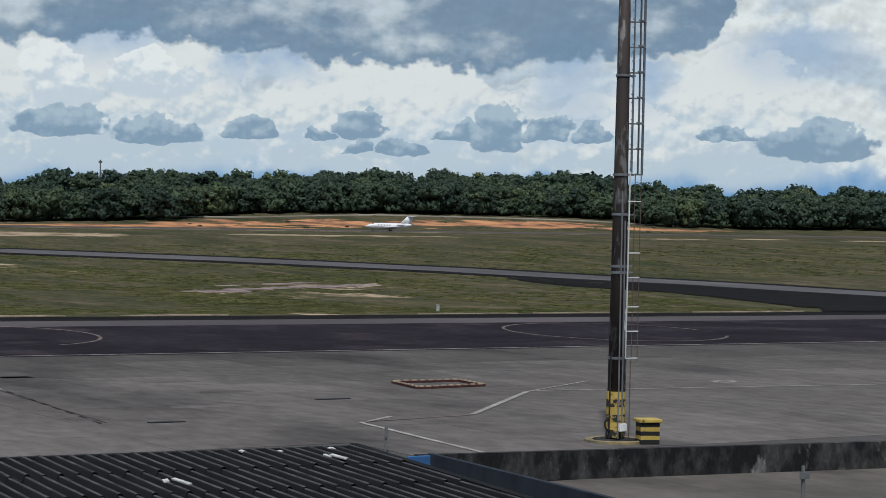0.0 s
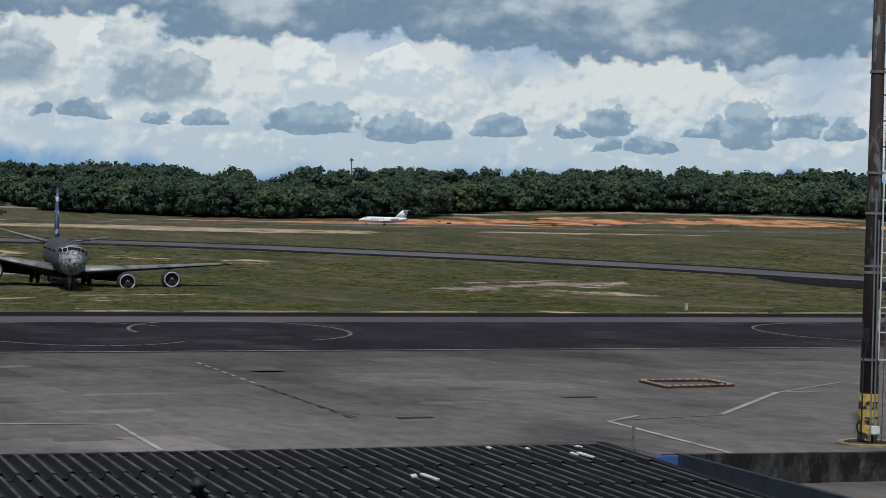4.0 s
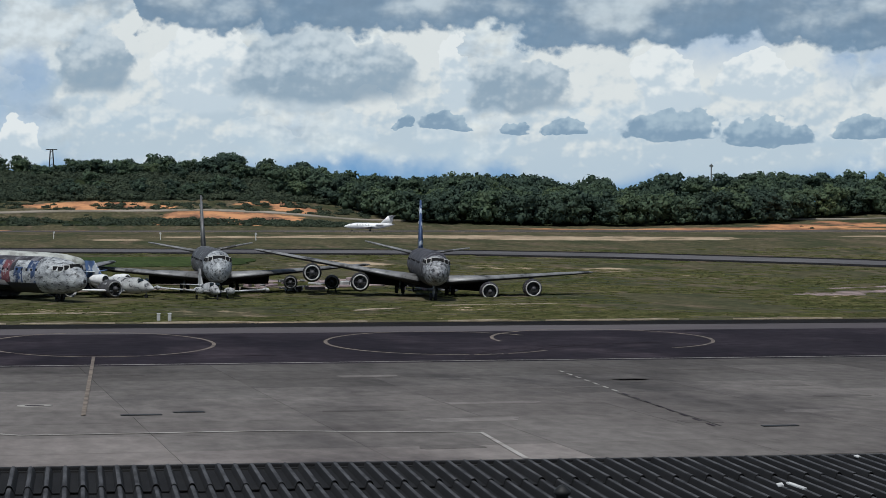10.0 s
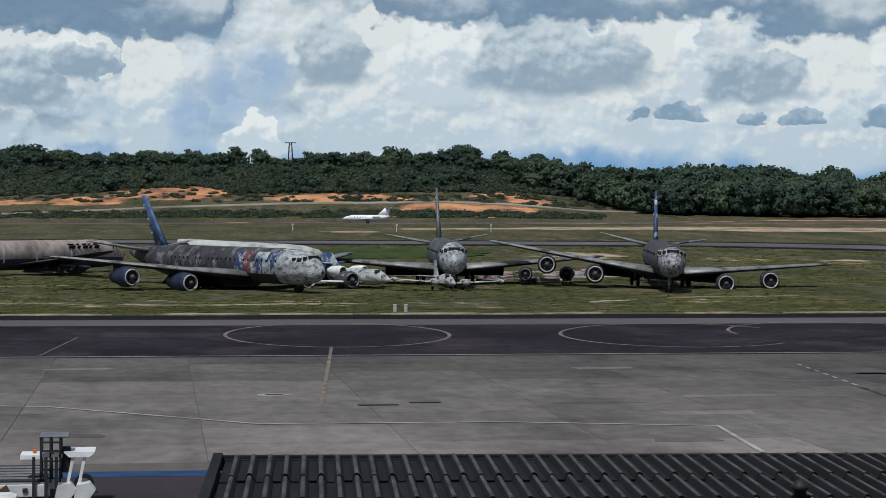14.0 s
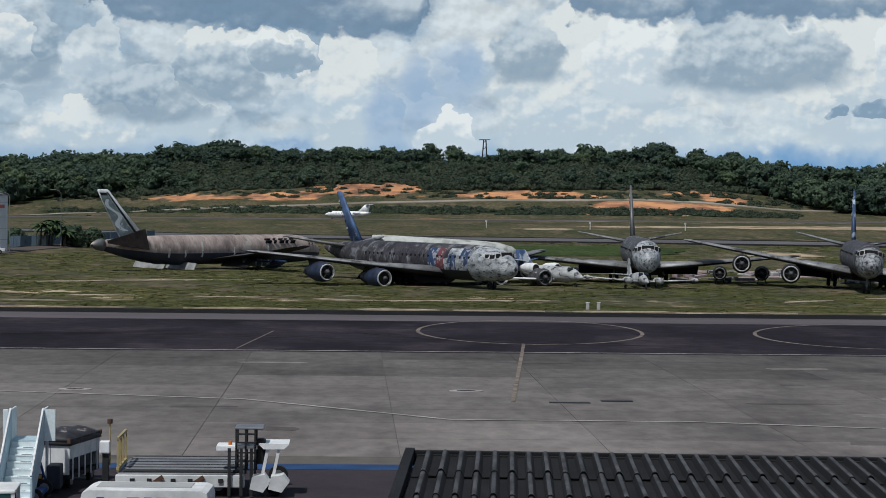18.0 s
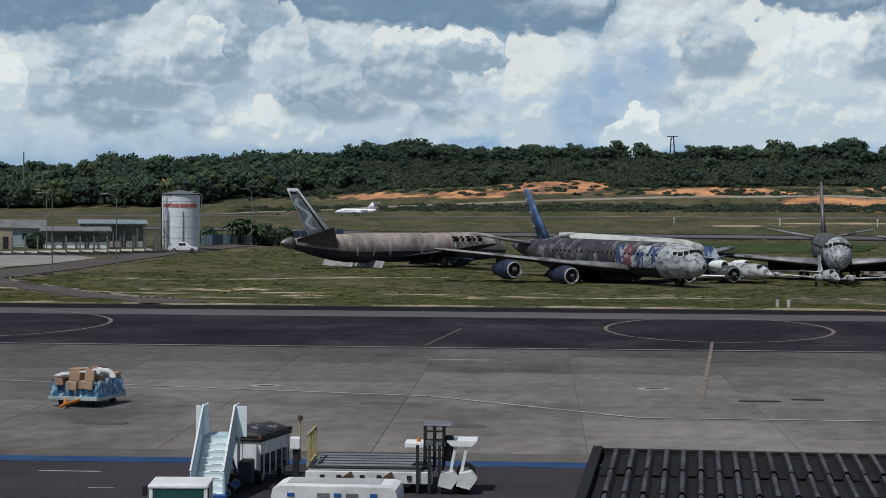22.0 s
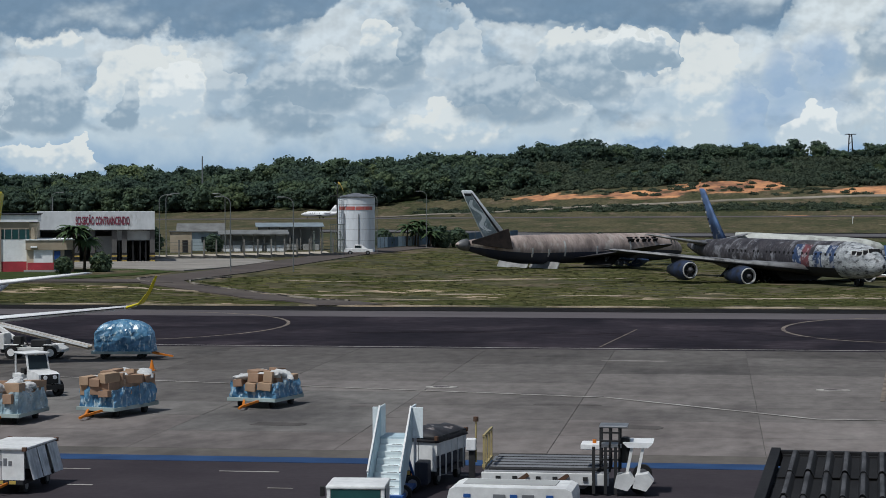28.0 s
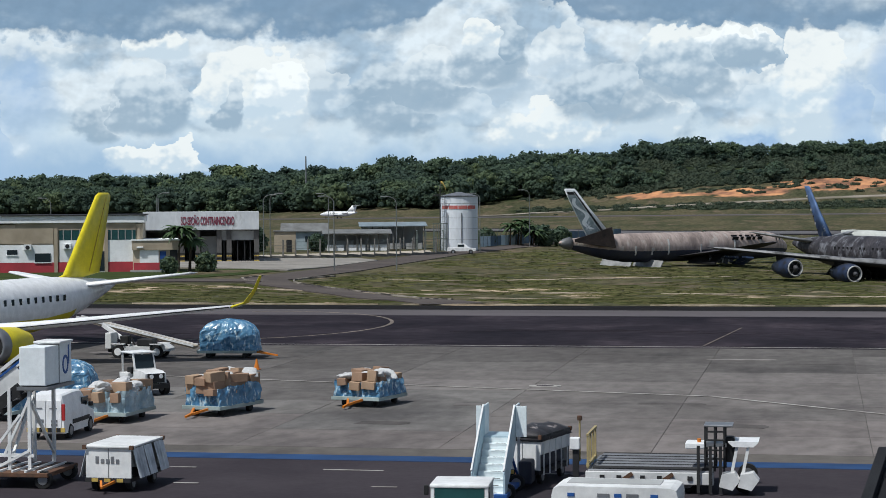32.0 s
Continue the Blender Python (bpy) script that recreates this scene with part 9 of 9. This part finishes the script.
def boarding_stairs():
    """Tall towed stairs: a white cabin on legs, the flight going down to one side, a wheeled frame."""
    v = thing("boarding_stairs", pose(-23.85, 59.1, 0.012), "tall white boarding stairs with a cabin and blue ring emblem", "boarding stairs")
    cabin = part("cabin", box((0.02, 0.95, 3.70), (0.86, 2.2, 1.2), bevel=0.03), M_CABIN, v, "white cabin at the stair head")
    part("cabin_roof", box((0.15, 1.3, 4.38), (0.9, 1.1, 0.07), bevel=0.02), M_DIRTYWHITE, cabin)
    part("panel_seam", box((0.455, 0.98, 3.72), (0.015, 0.03, 1.2)), M_GREYMETAL, cabin)
    part("side_panel", box((0.46, 1.5, 3.74), (0.03, 0.98, 1.3), bevel=0.01), M_CABIN, cabin)
    ring = part("ring_emblem", lathe(((0.24, 0.0), (0.24, 0.02), (0.17, 0.02), (0.17, 0.0)), 24, "X", cap=False), M_BLUE, cabin, "blue ring emblem")
    ring.matrix_basis = Matrix.Translation((0.475, 1.45, 3.65)) @ Matrix.Diagonal((1, 1, 1.25, 1))
    part("emblem_stem", box((0.485, 1.72, 3.95), (0.02, 0.07, 0.6)), M_BLUE, cabin)
    part("floor_frame", box((0.05, 0.9, 3.02), (1.0, 2.3, 0.1)), M_GREYMETAL, v)
    for x, y in ((-0.1, -0.1), (-0.75, -0.1), (-0.1, 1.9), (-0.75, 1.9)):
        part("leg", box((x, y, 1.75), (0.1, 0.1, 2.5)), M_DIRTYWHITE, v)
    for p, q in (((-0.1, -0.1, 2.7), (-0.95, -0.1, 0.9)), ((-0.4, -0.12, 2.2), (-1.5, -0.12, 0.8)), ((-0.1, -0.15, 1.1), (-1.6, -0.15, 0.35)), ((-0.1, 0.0, 2.6), (-0.1, 1.9, 0.8)), ((-0.75, 1.8, 2.6), (-0.75, 0.0, 0.8))):
        part("brace", beam(p, q, 0.08), M_DIRTYWHITE, v)
    for z in (0.95, 0.45):
        part("cross_rail", box((-0.9, -0.1, z), (1.9, 0.09, 0.1)), M_DIRTYWHITE, v)
    part("base_frame", box((-0.45, 0.6, 0.42), (2.3, 2.6, 0.14), bevel=0.02), M_RUST, v, "rusty wheeled base frame")
    for k in range(5):
        part("grating_bar", box((-1.3 + 0.42 * k, 0.5, 0.52), (0.07, 2.3, 0.06)), M_DIRTYWHITE, v)
    for x in (-1.3, 0.5):
        for y in (-0.5, 1.6):
            road_wheel(v, x, y, 0.27, 0.2)
    # the flight
    top, foot = Vector((-0.4, 0.5, 3.05)), Vector((-3.9, 0.1, 0.35))
    for k in range(13):
        p = top.lerp(foot, k / 12)
        part("tread", box((p.x, p.y, p.z), (0.3, 0.95, 0.04)), M_GREYMETAL, v)
    for sy in (-0.52, 0.52):
        d = Vector((0, sy, 0))
        part("stringer", beam(top + d, foot + d, 0.08, 0.34), M_DARK, v, "dark stair stringer")
        part("side_sheet", beam(top + d + Vector((0, 0, 0.45)), foot + d + Vector((0, 0, 0.45)), 0.04, 0.55), M_DIRTYWHITE, v, "white side sheet")
        part("blue_stripe", beam(top + d * 1.06 + Vector((0, 0, 0.82)), foot + d * 1.06 + Vector((0, 0, 0.82)), 0.05, 0.07), M_BLUE, v)
        part("handrail", beam(top + d + Vector((0, 0, 1.0)), foot + d + Vector((0, 0, 1.0)), 0.08, 0.1), M_DIRTYWHITE, v)


boarding_stairs()


def passenger_stairs():
    st = thing("passenger_stairs", Matrix.Translation((-9.42, 57.5, 0.012)) @ Matrix.Rotation(radians(0.5), 4, "Z"), "pale blue and white mobile passenger stairs", "passenger stairs")
    n, w = 8, 0.84
    for k in range(n):
        y, z = 0.2 + 0.25 * k, 0.27 + 0.175 * k
        t = part("tread", box((0, y, z), (w, 0.28, 0.04), bevel=0.005), M_STEPWHITE, st)
        part("tread_plate", box((0.1, y - 0.06, z + 0.022), (0.3, 0.08, 0.008)), M_BLACK, t)
        part("riser", box((0, y + 0.13, z + 0.09), (w, 0.02, 0.15)), M_STEPWHITE, st)
    yt, zt = 0.2 + 0.25 * n, 0.27 + 0.175 * n
    part("landing", box((0, yt + 0.5, zt), (w + 0.1, 1.2, 0.06)), M_PALEBLUE, st)
    for s in (-1, 1):
        x = s * (w / 2 + 0.05)
        part("stringer", loft([[(x - 0.03, y, z), (x + 0.03, y, z), (x + 0.03, y, z + h), (x - 0.03, y, z + h)] for y, z, h in ((0.0, 0.02, 0.85), (yt, zt - 0.25, 1.15), (yt + 0.1, zt - 0.2, 1.15))]), M_PALEBLUE, st, "pale blue side panel")
        part("guard_panel", box((x, yt + 0.55, zt + 0.45), (0.06, 0.9, 0.95), bevel=0.02), M_STEPWHITE, st, "tall white guard panel")
        part("handrail", beam((x, -0.1, 0.95), (x, yt, zt + 0.95), 0.05), M_DIRTYWHITE, st)
        part("guard_flap", box((x + s * (0.14 if s < 0 else 0.20), yt + 0.05, zt + 0.46), (0.16 if s < 0 else 0.32, 0.05, 0.92), bevel=0.01), M_STEPWHITE, st)
        for y in (0.6, 2.6):
            road_wheel(st, x, y, 0.25, 0.16)
        part("support_leg", beam((x, yt + 0.9, 0.05), (x, yt + 0.9, zt), 0.08), M_DIRTYWHITE, st)
        part("cross_brace", beam((x, yt + 0.85, 0.3), (x, yt - 0.6, zt - 0.5), 0.06), M_BLUE, st)
    part("base_frame", box((0, 1.6, 0.22), (w + 0.3, 3.6, 0.12)), M_BLUE, st)
    part("engine_box", box((0.68, 3.3, 0.5), (0.4, 0.8, 0.7), bevel=0.05), M_NAVY, st)


M_STEPWHITE = mat("stair_white", (0.78, 0.84, 0.85), (0.62, 0.68, 0.69), 0.5, scale=1.5)
passenger_stairs()


def tug():
    t = thing("baggage_tug", pose(-8.95, 50.6, 0.012, 0, 0, 4), "white cab of a parked baggage tug", "tug")
    part("cab", loft([[(x, y, z) for x, y in ((-0.72, -0.7), (0.72, -0.7), (0.72, 0.8), (-0.72, 0.8))] for z in (0.35, 1.0)] ), M_DIRTYWHITE, t)
    part("roof", box((0, 0.05, 1.58), (1.5, 1.55, 0.09), bevel=0.03), M_DIRTYWHITE, t)
    for x in (-0.68, 0.68):
        for y in (-0.65, 0.75):
            part("pillar", box((x, y, 1.28), (0.09, 0.09, 0.56)), M_DIRTYWHITE, t)
    part("windscreen", box((0, -0.68, 1.28), (1.25, 0.03, 0.5)), M_TEAL, t)
    part("rear_glass", box((0, 0.78, 1.28), (1.25, 0.03, 0.5)), M_TEAL, t)
    for x in (-0.86,):
        part("mirror", box((x, -0.5, 1.45), (0.12, 0.06, 0.26), bevel=0.02), M_BLACK, t)
    part("bonnet", box((0, -1.2, 0.75), (1.3, 1.0, 0.5), bevel=0.06), M_DIRTYWHITE, t)
    for x in (-0.6, 0.6):
        for y in (-1.2, 0.5):
            part("wheel", tube((x - 0.1, y, 0.32), (x + 0.1, y, 0.32), 0.32, seg=16), M_RUBBER, t)


tug()


def cargo_loader():
    c = thing("cargo_loader", pose(-5.1, 61.0, 0.012), "white cargo loader with roller deck and lift cab", "cargo loader")
    part("deck_frame", box((0.1, 0.9, 0.58), (3.7, 3.4, 0.22), bevel=0.03), M_GREYMETAL, c)
    for k in range(16):
        part("roller", tube((-1.6, -0.65 + 0.21 * k, 0.72), (1.9, -0.65 + 0.21 * k, 0.72), 0.06, seg=8), M_GREYMETAL if k % 3 else M_DARK, c)
    part("deck_side", box((0.1, -0.85, 0.46), (3.8, 0.12, 0.36), bevel=0.02), M_DIRTYWHITE, c, "white side beam")
    for x in (-1.3, -0.8, -0.1, 0.4, 1.3):
        part("side_lamp", box((x, -0.93, 0.48), (0.14, 0.05, 0.12)), M_DARK, c)
    for x in (-0.55, 0.65):
        part("strap", beam((x - 0.2, -0.95, 0.36), (x + 0.15, -0.95, 0.6), 0.06, 0.12), M_RUST, c)
    # yellow railing and beacon post
    for y in (-0.7, 0.0, 0.7, 1.4):
        part("rail_post", box((-1.75, y, 1.2), (0.06, 0.06, 1.0)), M_RAIL, c, "pale yellow rail post")
    part("top_rail", beam((-1.75, -0.75, 1.7), (-1.75, 1.5, 1.7), 0.07), M_RAIL, c)
    part("foot_rail", beam((-1.75, -0.75, 0.8), (-1.75, 1.5, 0.8), 0.09), M_RAIL, c)
    part("beacon_post", tube((-2.0, -0.6, 0.9), (-2.0, -0.6, 2.15), 0.03, seg=8), M_RAIL, c)
    part("beacon", tube((-2.0, -0.6, 2.12), (-2.0, -0.6, 2.26), 0.08, seg=10), M_RUST, c)
    part("control_post", box((-2.1, -0.75, 0.9), (0.18, 0.18, 1.0)), M_DARK, c)
    part("control_box", box((-2.12, -0.78, 1.45), (0.3, 0.28, 0.36), bevel=0.03), M_WHITE, c)
    # lift cab with lattice back
    cab = part("lift_cab", box((2.05, -0.3, 1.45), (0.62, 0.9, 0.1)), M_GREYMETAL, c)
    for x in (1.74, 2.02, 2.30):
        for y in (-0.72, 0.1):
            part("cab_post", box((x, y, 1.35), (0.06, 0.06, 1.35)), M_DARK, cab)
    for z in (0.8, 1.05, 1.3, 1.6, 1.85, 2.02):
        part("cab_bar", box((2.02, -0.73, z), (0.62, 0.05, 0.05)), M_DARK if z < 2 else M_GREYMETAL, cab)
    part("cab_roof", box((2.12, -0.3, 2.02), (0.85, 0.95, 0.06), bevel=0.02), M_GREYMETAL, cab)
    part("seat", box((2.45, -0.3, 1.3), (0.3, 0.5, 0.75), bevel=0.08), M_BLACK, cab, "black padded seat")
    part("white_tray", box((1.45, -0.35, 1.42), (0.6, 0.8, 0.18), bevel=0.03), M_WHITE, c)
    part("amber_lamp", tube((1.55, -0.5, 1.5), (1.55, -0.5, 1.62), 0.06, seg=10), M_ORANGE, c)
    part("canopy", loft([[(x, y, z) for x, y in ((2.5 - e, -0.7), (3.2 + e, -0.7), (3.2 + e, 0.5), (2.5 - e, 0.5))] for z, e in ((1.40, -0.05), (1.52, 0.08), (1.56, 0.1))]), M_WHITE, c)
    for x in (2.62, 2.95):
        part("canopy_leg", beam((x + 0.05, -0.6, 1.42), (x - 0.12, -0.6, 0.55), 0.09), M_DIRTYWHITE, c)
    for x in (2.45, 3.0):
        part("mudguard", loft([[(x - 0.3, -1.0, 0.25), (x + 0.1, -1.0, 0.15), (x + 0.32, -1.0, 0.45), (x + 0.15, -1.0, 0.68), (x - 0.22, -1.0, 0.62)], [(x - 0.3, -0.4, 0.25), (x + 0.1, -0.4, 0.15), (x + 0.32, -0.4, 0.45), (x + 0.15, -0.4, 0.68), (x - 0.22, -0.4, 0.62)]]), M_DIRTYWHITE, c, "white mudguard")
    for x in (-1.3, 1.2, 2.9):
        for y in (-0.4, 1.8):
            road_wheel(c, x, y, 0.3, 0.22)
    for x in (1.55, 1.9, 2.2):
        part("mast_post", box((x, -0.95, 0.75), (0.09, 0.09, 1.4)), M_DARK, c)


M_RAIL = mat("pale_yellow_rail", (0.42, 0.34, 0.16), (0.3, 0.24, 0.12), 0.6, scale=2)
cargo_loader()

hd = thing("service_vehicle", pose(-5.55, 56.4, 0.012, 0, 0, -2), "white flat-roofed service vehicle with dark scuffs", "service vehicle")
part("body", loft([[(x, y, z) for x, y in ((-1.75 + e, -0.9), (1.75 - e, -0.9), (1.75 - e, 0.9), (-1.75 + e, 0.9))] for z, e in ((0.2, 0.0), (0.56, 0.0), (0.76, 0.05), (0.83, 0.22))]), M_DIRTYWHITE, hd)
part("roof_stain", box((-0.1, 0.2, 0.84), (2.6, 1.0, 0.02)), M_GREYWALL, hd)
for i, x in enumerate((-1.2, -0.3, 0.1, 0.5, 1.1)):
    part("emblem_mark", box((x, -0.91, 0.6), (0.34 if i % 2 else 0.2, 0.02, 0.1)), M_GREYMETAL if i % 2 else M_BLUE, hd)
for x in (-1.2, 1.2):
    for y in (-0.75, 0.75):
        road_wheel(hd, x, y, 0.32, 0.22)




def motions():
    walk(jet, [jet_row(t, az) for t, az in JET])


JET = ((0, 30.21), (1, 28.40), (2, 26.62), (3.5, 23.95), (5, 21.26), (6, 19.49), (7, 17.69), (8, 15.97), (9, 14.26), (10, 12.52), (11, 10.80), (12, 9.11), (13, 7.45), (14.5, 5.03), (16, 2.69),
       (17, 1.26), (18, -0.15), (19, -1.47), (20, -2.79), (21, -4.00), (22, -5.18), (24, -7.40), (26, -9.40), (29, -11.80), (31, -12.96), (32, -13.49))
motions()
